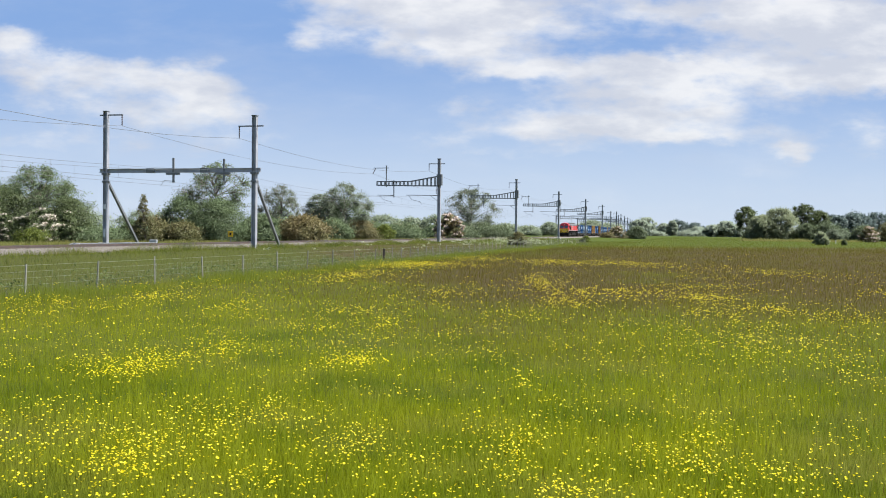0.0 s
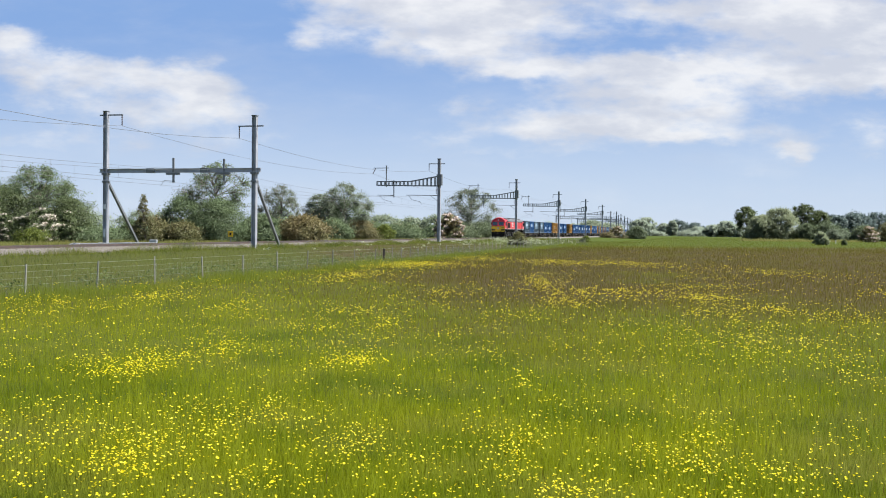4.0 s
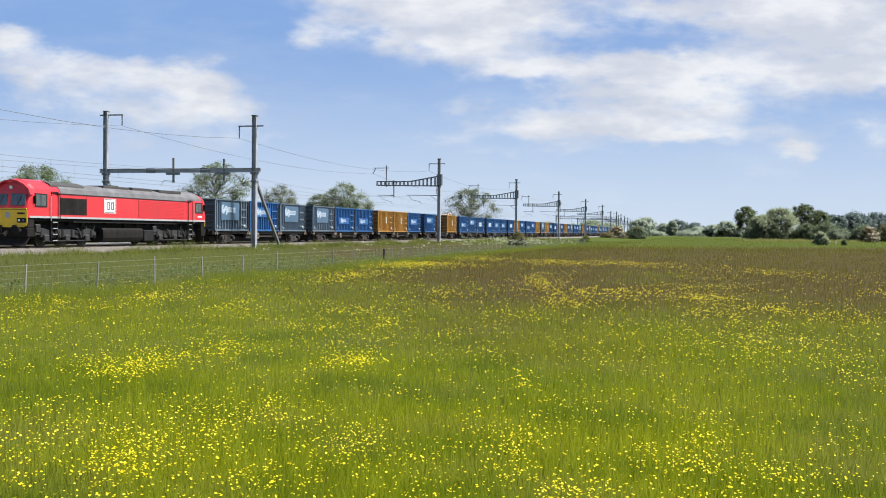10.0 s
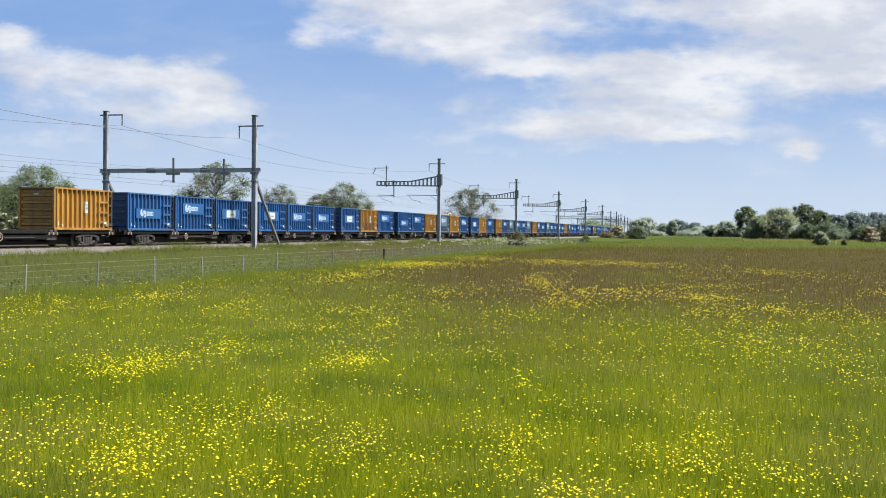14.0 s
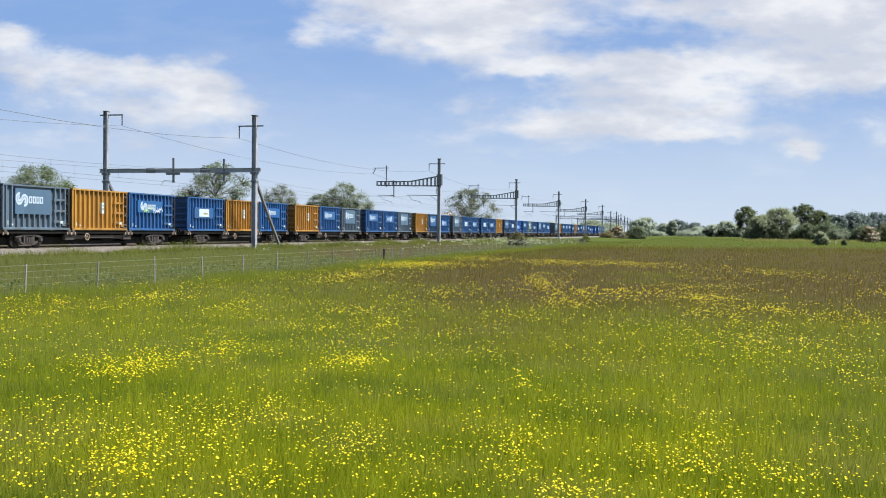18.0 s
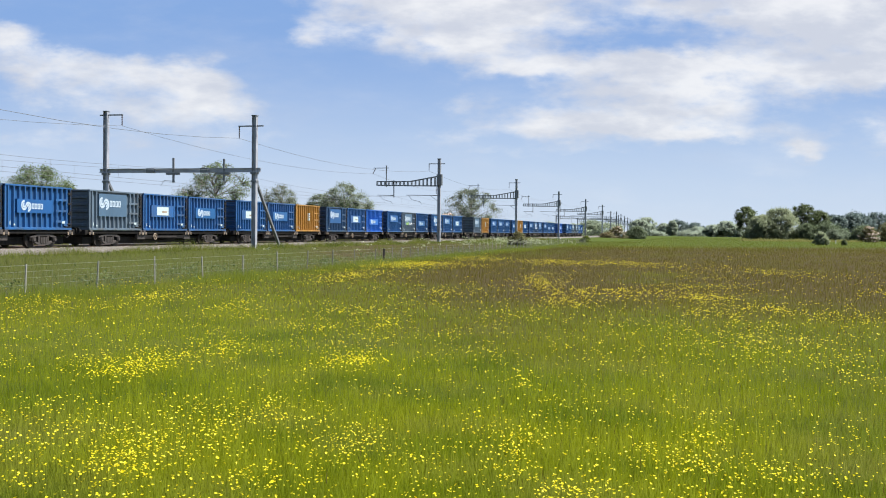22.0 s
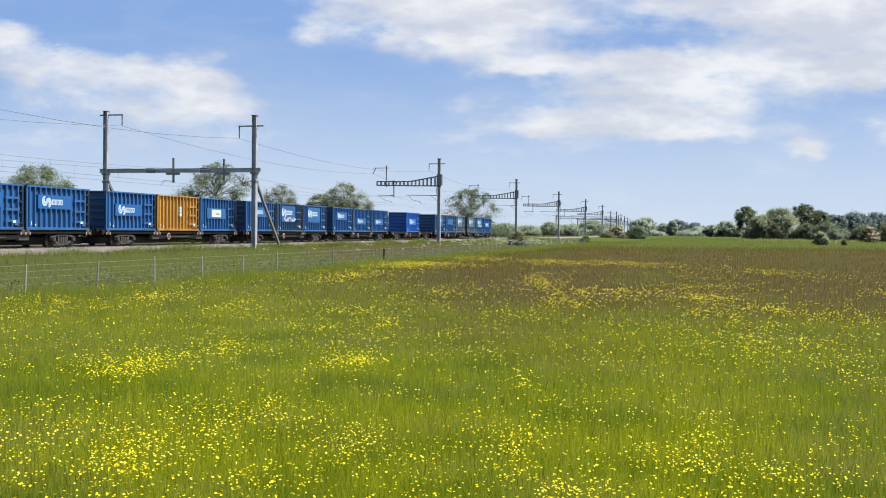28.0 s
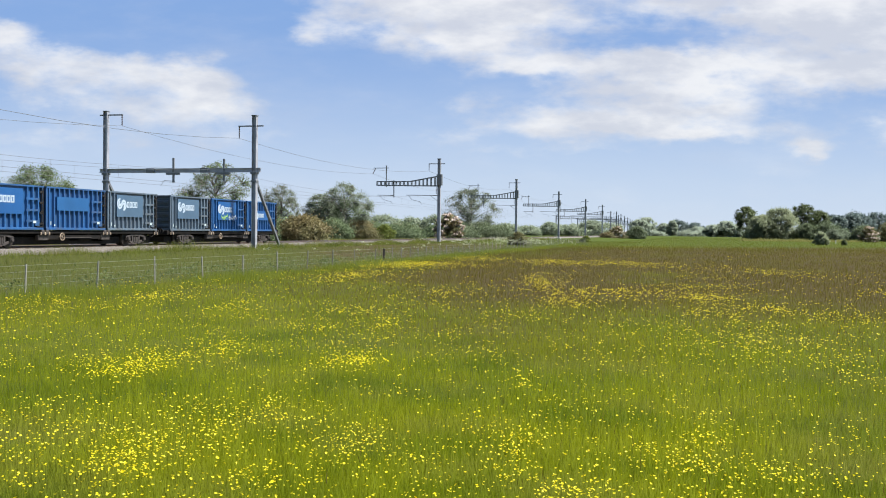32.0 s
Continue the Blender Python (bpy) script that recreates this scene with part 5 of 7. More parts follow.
def build_trees():
    T = tree
    # beyond the tracks, from the near end of the line
    T("willow", "broad grey-green willow tree beyond the tracks", -42.2, 103, 0.5, 7.9, 9.2, "oak", 11500, 11, 11, 0.08, airy=True)
    T("bush", "dense dark green bush beside a willow", -45.0, 100, 0.5, 5.6, 8.5, "shade", 6500, 12, 6, 0.02, trunk=False)
    T("bush", "dense green undergrowth under the willow", -38.0, 100.5, 0.5, 4.4, 5.2, "shade", 4400, 13, 6, 0.0, trunk=False)
    T("hawthorn_bush", "hawthorn bush covered in creamy white blossom", -38.6, 94.0, 0.5, 3.2, 3.9, "shade", 1900, 14, 6, 0.0, PETAL_W, 3000, False, 0.11)
    T("hawthorn_bush", "hawthorn bush covered in creamy white blossom", -41.9, 94.0, 0.5, 3.2, 2.2, "shade", 1300, 15, 5, 0.0, PETAL_W, 1500, False, 0.11)
    T("hawthorn_bush", "hawthorn bush with scattered white blossom", -36.6, 96.5, 0.5, 3.0, 2.6, "shade", 1700, 16, 5, 0.0, PETAL_W, 110, False, 0.11)
    T("bush", "small fresh green bush by the track", -36.7, 88.5, 0.5, 1.35, 2.7, "green", 1700, 17, 4, 0.0, trunk=False, leaf=0.08)
    T("young_tree", "young tree with russet-tinged leaves beside the railway", -29.7, 98, 0.5, 4.9, 3.0, "russet", 2600, 18, 12, 0.0, leaf=0.08, gap=0.2, airy=True, cone=True)
    T("bush", "russet bush at the foot of a young tree", -29.6, 98.5, 0.5, 2.5, 2.8, "russet", 1500, 118, 6, 0.0, trunk=False, leaf=0.09)
    T("oak_tree", "tall green tree with an airy crown behind the tracks", -25.7, 112, 0.55, 9.0, 7.4, "oak", 6800, 119, 13, 0.30, gap=0.35, airy=True)
    T("bush", "dense green bush beside a tall tree", -28.8, 110, 0.55, 4.9, 6.4, "oak", 5600, 20, 6, 0.0, trunk=False)
    T("bush", "low green bush under a tree", -25.0, 109, 0.55, 4.6, 6.8, "oak", 5200, 21, 6, 0.0, trunk=False)
    T("willow", "slender willow tree with thin foliage", -22.3, 135, 0.55, 7.6, 7.4, "sparse", 6400, 22, 9, 0.06, gap=0.3, leaf=0.085, airy=True)
    T("hawthorn_bush", "wide russet-brown hawthorn bush", -16.7, 118, 0.55, 2.9, 6.2, "brown", 5200, 23, 8, 0.0, trunk=False, leaf=0.12)
    T("willow", "rounded grey-green willow tree", -18.7, 150, 0.55, 7.0, 6.4, "willow", 11500, 24, 9, 0.02, leaf=0.085, airy=True)
    T("willow", "tall rounded grey-green willow tree", -14.9, 148, 0.55, 8.5, 8.6, "willow", 13000, 25, 10, 0.02, leaf=0.085, airy=True)
    T("bush", "brown hedge bush below a willow", -12.2, 147, 0.55, 2.8, 5.2, "brown", 3600, 26, 6, 0.0, trunk=False)
    T("bush", "bright fresh green bush", -8.8, 150, 0.55, 2.2, 2.9, "green", 2200, 27, 5, 0.0, trunk=False, leaf=0.12)
    T("willow", "thin-crowned tree standing over a hedge", 5.8, 215, 0.55, 10.8, 12.0, "sparse", 10500, 28, 15, 0.02, gap=0.2, leaf=0.12, airy=True)
    T("hawthorn_bush", "hawthorn bush in pinkish-white blossom", 1.0, 188, 0.55, 4.6, 5.0, "brown", 2600, 29, 6, 0.0, PETAL_P, 7500, False, 0.14)
    T("bush", "dull olive bush growing on the railway bank", 10.4, 138.0, 0.12, 1.75, 2.5, "russet", 2600, 30, 6, 0.0, trunk=False, leaf=0.10)
    T("bush", "small green bush beside the fence", 28.0, 195, 0.0, 1.3, 1.9, "green", 900, 31, 4, 0.0, trunk=False, leaf=0.11)
    T("bush", "pale brown bush at the foot of the bank", 57.5, 328, 0.1, 3.9, 5.0, "brown", 2600, 32, 6, 0.0, PETAL_P, 900, False, 0.2)
    T("bush", "pale brown bush at the foot of the bank", 53.5, 322, 0.1, 2.0, 5.4, "brown", 2000, 33, 5, 0.0, trunk=False, leaf=0.18)
    T("bush", "dense dark green bush beside the line", 66.4, 340, 0.05, 3.9, 6.0, "dark", 3600, 34, 6, 0.0, trunk=False, leaf=0.2)
    T("bush", "tall leafy scrub inside a clump of willows", -18.0, 152, 0.55, 5.6, 6.4, "oak", 4200, 301, 7, 0.0, trunk=False, leaf=0.10)
    T("bush", "tall leafy scrub inside a clump of willows", -14.6, 151, 0.55, 6.2, 6.4, "oak", 4200, 302, 7, 0.0, trunk=False, leaf=0.10)
    T("bush", "tall dark scrub under a broad willow", -41.6, 105, 0.5, 6.0, 7.8, "shade", 5200, 303, 7, 0.0, trunk=False, leaf=0.10)
    T("bush", "leafy scrub under a slender willow", -22.6, 136.5, 0.55, 4.6, 5.0, "oak", 2600, 304, 6, 0.0, trunk=False, leaf=0.10)
    # hedge bushes between the trees
    for i, (x, y, h, w, k) in enumerate(((-32.6, 104, 2.5, 3.6, "oak"), (-30.6, 106, 2.5, 4.0, "russet"), (-27.8, 105, 2.5, 4.2, "russet"), (-20.8, 113, 3.8, 4.5, "oak"), (-20.5, 128, 3.4, 6.0, "oak"), (-24.5, 130, 3.6, 6.0, "oak"), (-16.0, 143, 3.6, 5.5, "oak"), (-21.8, 150, 4.0, 7.0, "oak"), (-7.0, 170, 3.0, 8.0, "oak"), (-13.0, 172, 3.4, 8.0, "oak"), (2.5, 200, 3.6, 9.0, "dark"), (8.5, 210, 3.8, 9.0, "dark"), (-1.5, 195, 3.0, 6.0, "oak"), (12.5, 212, 3.2, 6.0, "dark"))):
        T("hedge_bush", "leafy hedge bush behind the railway", x, y, 0.5, h * 0.80, w, k, 3900, 60 + i, 6, 0.0, trunk=False, leaf=0.105)
    # an unbroken scrubby hedge along the far boundary
    rh = random.Random(12)
    kinds = ("oak", "shade", "brown", "oak", "dark")
    for i in range(18):
        s = 17 + i * 6.2
        p = line(s, -20.5 - 3.5 * rh.random(), 0.5)
        T("hedge_bush", "scrubby bush in the hedge beyond the railway", p.x, p.y, 0.5, rh.uniform(1.7, 2.8) * (0.55 if s < 24 else 1.0), rh.uniform(6.5, 8.5), kinds[i % 5], 3300, 200 + i, 7, 0.0, trunk=False, leaf=0.105)
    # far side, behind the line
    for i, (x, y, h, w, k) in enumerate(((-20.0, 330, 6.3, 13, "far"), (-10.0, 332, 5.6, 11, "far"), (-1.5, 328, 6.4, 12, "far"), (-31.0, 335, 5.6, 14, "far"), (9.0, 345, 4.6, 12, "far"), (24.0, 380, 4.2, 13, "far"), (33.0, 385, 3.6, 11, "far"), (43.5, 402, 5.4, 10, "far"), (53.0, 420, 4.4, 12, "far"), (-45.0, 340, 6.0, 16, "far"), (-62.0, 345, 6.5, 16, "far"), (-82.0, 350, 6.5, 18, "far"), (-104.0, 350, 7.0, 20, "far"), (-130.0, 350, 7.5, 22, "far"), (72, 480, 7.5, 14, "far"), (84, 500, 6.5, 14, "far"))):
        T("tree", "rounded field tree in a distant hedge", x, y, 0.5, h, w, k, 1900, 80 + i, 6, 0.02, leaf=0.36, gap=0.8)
    for i, (x, y, h, w, k) in enumerate(((143, 720, 11.5, 14, "hazy"), (153, 750, 13.5, 15, "hazy"), (166, 745, 9.0, 9, "hazy"), (162, 700, 11.0, 6.5, "hazy"), (213, 900, 13.5, 18, "hazeblue"), (230, 905, 11.5, 18, "hazeblue"), (196, 880, 9.0, 16, "hazeblue"), (243, 880, 8.0, 14, "hazy"), (177, 650, 7.5, 10, "hazy"), (186, 650, 10.0, 13, "hazy"), (194, 655, 8.0, 9, "hazy"), (205, 800, 7.0, 14, "hazy"), (120, 800, 8.0, 16, "hazy"), (104, 780, 8.0, 18, "hazy"), (262, 900, 7, 14, "hazeblue"))):
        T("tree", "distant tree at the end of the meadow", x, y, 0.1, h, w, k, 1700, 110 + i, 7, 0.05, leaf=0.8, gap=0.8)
    # the clump on the far edge of the meadow
    T("tree", "tall dark tree at the edge of the meadow", 101.0, 330, 0.0, 11.2, 8.2, "shade", 2600, 131, 9, 0.30, leaf=0.27, gap=0.35)
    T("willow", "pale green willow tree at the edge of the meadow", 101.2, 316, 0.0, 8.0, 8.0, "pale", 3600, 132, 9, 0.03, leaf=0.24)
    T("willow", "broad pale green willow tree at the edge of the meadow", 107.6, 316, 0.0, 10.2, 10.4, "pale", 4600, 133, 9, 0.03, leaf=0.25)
    T("tree", "tall dark tree with an open crown", 122.0, 335, 0.0, 12.2, 8.0, "shade", 2600, 134, 9, 0.40, leaf=0.27, gap=0.35)
    T("tree", "tall dark tree beside another", 129.0, 338, 0.0, 10.2, 6.4, "shade", 2200, 135, 8, 0.40, leaf=0.27, gap=0.35)
    T("bush", "dense dark green bush under the trees", 114.5, 312, 0.0, 5.4, 7.0, "dark", 3000, 136, 6, 0.0, trunk=False, leaf=0.22)
    T("bush", "dense dark green bush under the trees", 121.0, 312, 0.0, 6.2, 8.6, "dark", 3000, 137, 6, 0.0, trunk=False, leaf=0.22)
    T("bush", "dark green bush below a tall tree", 100.5, 322, 0.0, 3.6, 5.0, "shade", 2600, 138, 6, 0.0, trunk=False, leaf=0.2)
    T("bush", "fresh green bush in the meadow", 74.1, 194, 0.0, 2.5, 2.6, "pale", 2000, 139, 5, 0.0, trunk=False, leaf=0.15)
    T("bush", "small dark bush in the meadow", 78.6, 194, 0.0, 0.95, 1.1, "shade", 800, 140, 4, 0.0, trunk=False, leaf=0.13)
    T("hawthorn_bush", "round hawthorn bush in faded pink blossom", 124.8, 290, 0.0, 4.4, 5.4, "brown", 1800, 141, 7, 0.0, PETAL_P, 2000, False, 0.18)
    T("bush", "dull green bush at the edge of the meadow", 117.0, 296, 0.0, 3.6, 5.0, "willow", 2200, 142, 6, 0.0, trunk=False, leaf=0.19)
    T("bush", "dull green bush at the edge of the meadow", 135.5, 320, 0.0, 4.8, 8.5, "dark", 2600, 143, 6, 0.0, trunk=False, leaf=0.22)
    T("bush", "dull green bush at the edge of the meadow", 147.0, 325, 0.0, 6.6, 9.0, "russet", 2600, 144, 6, 0.0, trunk=False, leaf=0.22)
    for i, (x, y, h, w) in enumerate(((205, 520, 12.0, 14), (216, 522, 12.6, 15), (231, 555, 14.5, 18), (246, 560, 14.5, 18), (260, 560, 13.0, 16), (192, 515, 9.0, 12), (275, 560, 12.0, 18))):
        T("tree", "haze-tinted tree in a distant wood", x, y, 0.0, h, w, "hazeblue", 2400, 150 + i, 7, 0.02, leaf=0.62, gap=0.8)
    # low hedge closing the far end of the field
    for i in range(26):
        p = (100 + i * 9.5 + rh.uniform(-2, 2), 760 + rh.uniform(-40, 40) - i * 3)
        T("hedge_bush", "green bush in the distant field hedge, paled by haze", p[0], p[1], 0.1, rh.uniform(2.2, 4.2), rh.uniform(12, 16), ("hazy", "far", "hazy")[i % 3], 900, 260 + i, 6, 0.0, trunk=False, leaf=0.55)
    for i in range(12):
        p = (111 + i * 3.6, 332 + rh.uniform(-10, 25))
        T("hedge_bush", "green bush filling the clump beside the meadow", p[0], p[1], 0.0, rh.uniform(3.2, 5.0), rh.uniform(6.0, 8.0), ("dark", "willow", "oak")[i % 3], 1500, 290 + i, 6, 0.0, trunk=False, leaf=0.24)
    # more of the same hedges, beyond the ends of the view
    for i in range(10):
        T("tree", "distant tree on the horizon", 300 + 70 * i, 620 - 40 * i, 0.0, 12, 26, "hazeblue", 900, 170 + i, 6, 0.02, leaf=0.9)


build_trees()

# ---- lineside fence ----


def build_fence():
    t = thing("wire_fence", "weathered post and wire fence along the railway boundary", "fence")
    rng = random.Random(5)
    pm = to_mesh("post", boxes((-0.024, 0.024, -0.024, 0.024, -0.1, 1.0), bevel=0.008), WOOD)
    rows = []
    s = -46.6 - 3.45 * 8
    while s < 118:
        rows.append((s, 19.3 - max(0, s + 15) * 0.022))
        s += 3.45 if s < -14 else 2.1
    for s, l in rows:
        h = 0.97 - max(0, s + 15) * 0.004 * (s < 10) + rng.uniform(-0.06, 0.05)
        part("post", pm, WOOD, t, m=Matrix.Translation(line(s, l, 0.0)) @ pose(0, 0, 0, rng.uniform(-3, 3), rng.uniform(-3, 3), rng.uniform(0, 90)) @ Matrix.Diagonal((1, 1, h, 1)))
    for z in (0.34, 0.54, 0.72, 0.90):
        bm = bmesh.new()
        for (a, la), (b, lb) in zip(rows, rows[1:]):
            tube(bm, line(a, la + 0.06, z), line(b, lb + 0.06, z), 0.0026 if z < 0.85 else 0.0042, n=4)
        part("wire", bm, FENCE_WIRE, t)
    bm = bmesh.new()
    for (a, la), (b, lb) in zip(rows[:34], rows[1:35]):
        for k in range(12):
            f = k / 12
            tube(bm, line(a + (b - a) * f, la + (lb - la) * f + 0.06, 0.05), line(a + (b - a) * f, la + (lb - la) * f + 0.06, 0.76), 0.0013, n=3)
    part("netting", bm, FENCE_WIRE, t, "thin wire netting")
    g = thing("strainer_post", "dark stout wooden strainer post in the fence", "post", m=Matrix.Translation(line(-14.2, 19.4, 0.0)))
    part("post", boxes((-0.07, 0.07, -0.07, 0.07, 0, 0.88), bevel=0.02), WOOD_DARK, g)
    part("cap", boxes((-0.08, 0.08, -0.08, 0.08, 0.88, 0.90)), WOOD_DARK, g)


build_fence()


def build_lineside():
    sg = thing("lineside_sign", "small yellow sign board on a post beside the track", "sign", m=on_line(23.8, -10.0, 0.45))
    part("post", boxes((-0.04, 0.04, -0.04, 0.04, 0, 1.0)), GALV_DARK, sg)
    part("board", boxes((0.04, 0.07, -0.30, 0.30, 0.72, 1.30), bevel=0.01), SIGN_Y, sg)
    part("symbol", boxes((0.07, 0.078, -0.1, 0.1, 0.88, 1.14)), DARKGREY, sg)
    tr = thing("cable_trough_rail", "low pale grey rail barrier at the foot of the gantry", "barrier", m=on_line(0.6, -8.8, 0.0))
    for y in (-0.25, 0.25):
        bm = bmesh.new()
        tube(bm, (5.2, y, 0.72), (-6.1, y, 0.72), 0.05, n=8)
        tube(bm, (5.2, y, 0.72), (6.2, y, 0.36), 0.05, n=8)
        part("rail", bm, GALV_DARK, tr)
    for x in (4.9, 1.6, -2.2):
        part("post", boxes((x - 0.06, x + 0.06, -0.32, 0.32, 0.3, 0.80), bevel=0.02), GALV, tr)
    part("end_plate", boxes((-6.30, -6.05, -0.36, 0.36, 0.3, 0.98), bevel=0.04), GALV, tr, "pale squared end plate")
    mp = thing("marker_post", "small white marker post standing in the meadow", "post", m=pose(93.6, 236, 0.0))
    part("post", boxes((-0.07, 0.07, -0.05, 0.05, -0.1, 0.78), bevel=0.02), WHITE, mp)
    part("cap", boxes((-0.09, 0.09, -0.07, 0.07, 0.78, 0.84), bevel=0.02), WHITE, mp)
    cab = thing("lineside_cabinet", "small white equipment cabinet beside the distant line", "cabinet", m=on_line(330, 9.0, 0.3))
    part("body", boxes((-0.5, 0.5, -1.2, 1.2, 0.0, 1.5), bevel=0.03), WHITE, cab)
    part("lid", boxes((-0.56, 0.56, -1.26, 1.26, 1.5, 1.6)), GALV, cab)
    barn = thing("farm_shed", "long low pale farm shed behind the far meadow", "shed", m=pose(146, 740, 0.3, 0, 0, 5))
    part("wall", boxes((-12, 12, -4, 4, 0, 2.2)), CONCRETE, barn)
    bm = bmesh.new()
    prism(bm, [(-4.4, 2.2), (4.4, 2.2), (0, 3.6)], -12.4, 12.4)
    part("roof", bm, GALV, barn)
    for i in range(4):
        part("door", boxes((-9 + i * 5.5, -6 + i * 5.5, -4.05, -3.98, 0, 1.9)), DARKGREY, barn)


build_lineside()

# ---- clouds: a thin drifting layer that glows with scattered daylight ----


def cloud_material():
    m = bpy.data.materials.new("cloud_layer")
    m.use_nodes = True
    nt = m.node_tree
    nt.nodes.remove(nt.nodes["Principled BSDF"])
    tc = nt.nodes.new("ShaderNodeTexCoord").outputs["Object"]
    sx = nt.nodes.new("ShaderNodeSeparateXYZ")
    link(nt, tc, sx.inputs[0])
    x, y = sx.outputs[0], sx.outputs[1]
    u = calc(nt, 'DIVIDE', x, y)                          # bearing of a cloud
    v = calc(nt, 'DIVIDE', sx.outputs[2], y)              # and its height over the horizon
    cb = nt.nodes.new("ShaderNodeCombineXYZ")
    link(nt, u, cb.inputs[0])
    link(nt, calc(nt, 'MULTIPLY', v, 2.0), cb.inputs[1])
    sky_at = cb.outputs[0]
    streak = noise_node(nt, sky_at, 7.0, 7, 0.58, (1.0, 1.5, 1.0))
    puff = noise_node(nt, sky_at, 27.0, 6, 0.56, (1.0, 1.0, 1.0))
    uw = calc(nt, 'ADD', u, calc(nt, 'MULTIPLY', calc(nt, 'SUBTRACT', noise_node(nt, sky_at, 11.0, 5, 0.55), 0.5), 0.075))
    vw = calc(nt, 'ADD', v, calc(nt, 'MULTIPLY', calc(nt, 'SUBTRACT', noise_node(nt, sky_at, 16.0, 5, 0.55), 0.5), 0.035))
    overhead = ((0.020, 0.222, 0.145, 0.046, 1.15), (-0.10, 0.232, 0.060, 0.026, 0.75), (0.015, 0.192, 0.075, 0.020, 0.85), (-0.140, 0.195, 0.028, 0.017, 0.62), (-0.355, 0.212, 0.05, 0.012, 0.30))
    right = ((0.365, 0.222, 0.15, 0.032, 0.92), (0.405, 0.198, 0.12, 0.036, 1.1), (0.215, 0.228, 0.07, 0.016, 0.62), (0.255, 0.166, 0.20, 0.016, 0.92), (0.095, 0.164, 0.075, 0.013, 0.80), (0.395, 0.160, 0.12, 0.022, 0.88), (0.205, 0.140, 0.135, 0.014, 0.80), (0.23, 0.122, 0.125, 0.012, 0.78), (0.205, 0.102, 0.165, 0.014, 0.90), (0.105, 0.111, 0.065, 0.014, 0.75), (0.015, 0.126, 0.035, 0.011, 0.50))
    low = ((-0.005, 0.096, 0.05, 0.014, 0.42), (0.05, 0.078, 0.09, 0.010, 0.38), (0.155, 0.082, 0.07, 0.009, 0.42), (0.357, 0.084, 0.030, 0.0095, 0.85), (0.435, 0.098, 0.05, 0.028, 0.50), (0.30, 0.062, 0.10, 0.013, 0.30), (-0.060, 0.125, 0.03, 0.008, 0.34))
    left = ((-0.445, 0.188, 0.042, 0.022, 0.88), (-0.400, 0.158, 0.085, 0.022, 0.72), (-0.310, 0.152, 0.080, 0.021, 0.74), (-0.245, 0.137, 0.046, 0.024, 0.88), (-0.262, 0.113, 0.085, 0.017, 0.70), (-0.385, 0.124, 0.09, 0.016, 0.52), (-0.41, 0.088, 0.10, 0.020, 0.50), (-0.22, 0.085, 0.09, 0.020, 0.52))
    total = None
    for cx, cy, rx, ry, w in overhead + right + low + left:
        dx = calc(nt, 'DIVIDE', calc(nt, 'SUBTRACT', uw, cx), rx)
        dy = calc(nt, 'DIVIDE', calc(nt, 'SUBTRACT', vw, cy), ry)
        d2 = calc(nt, 'ADD', calc(nt, 'MULTIPLY', dx, dx), calc(nt, 'MULTIPLY', dy, dy))
        g = calc(nt, 'MULTIPLY', calc(nt, 'POWER', 0.40, d2), min(0.96, w))
        clear = calc(nt, 'SUBTRACT', 1.0, g)
        total = clear if total is None else calc(nt, 'MULTIPLY', total, clear)
    total = calc(nt, 'SUBTRACT', 1.0, total)
    # ragged, wind-drawn edges; a thin veil between the heaps
    ragged = calc(nt, 'ADD', total, calc(nt, 'ADD', calc(nt, 'MULTIPLY', calc(nt, 'SUBTRACT', streak, 0.5), 0.48), calc(nt, 'MULTIPLY', calc(nt, 'SUBTRACT', puff, 0.5), 0.66)))
    body = band(nt, ragged, 0.36, 0.92)
    veil = calc(nt, 'MULTIPLY', band(nt, streak, 0.40, 0.75), 0.16)
    cover = calc(nt, 'MINIMUM', calc(nt, 'ADD', body, veil), 0.98)
    near_horizon = calc(nt, 'SUBTRACT', 1.0, band(nt, v, -0.02, 0.215))
    blue = mix(nt, near_horizon, (0.245, 0.41, 0.755), (0.615, 0.728, 0.89))
    # lit heads and shaded grey-blue bellies, painted into the glow by noise
    belly = band(nt, calc(nt, 'ADD', noise_node(nt, sky_at, 9.0, 5, 0.55, (1.0, 1.3, 1.0)), calc(nt, 'MULTIPLY', calc(nt, 'SUBTRACT', puff, 0.5), 0.25)), 0.34, 0.63)
    tone = mix(nt, belly, (0.905, 0.91, 0.935), (0.645, 0.675, 0.765))
    tone = mix(nt, cover, blue, tone)
    em = nt.nodes.new("ShaderNodeEmission")
    em.inputs[1].default_value = 0.42
    link(nt, tone, em.inputs[0])
    tp = nt.nodes.new("ShaderNodeBsdfTransparent")
    ms = nt.nodes.new("ShaderNodeMixShader")
    ms.inputs[0].default_value = 0.94
    link(nt, tp.outputs[0], ms.inputs[1])
    link(nt, em.outputs[0], ms.inputs[2])
    link(nt, ms.outputs[0], nt.nodes["Material Output"].inputs[0])
    return m


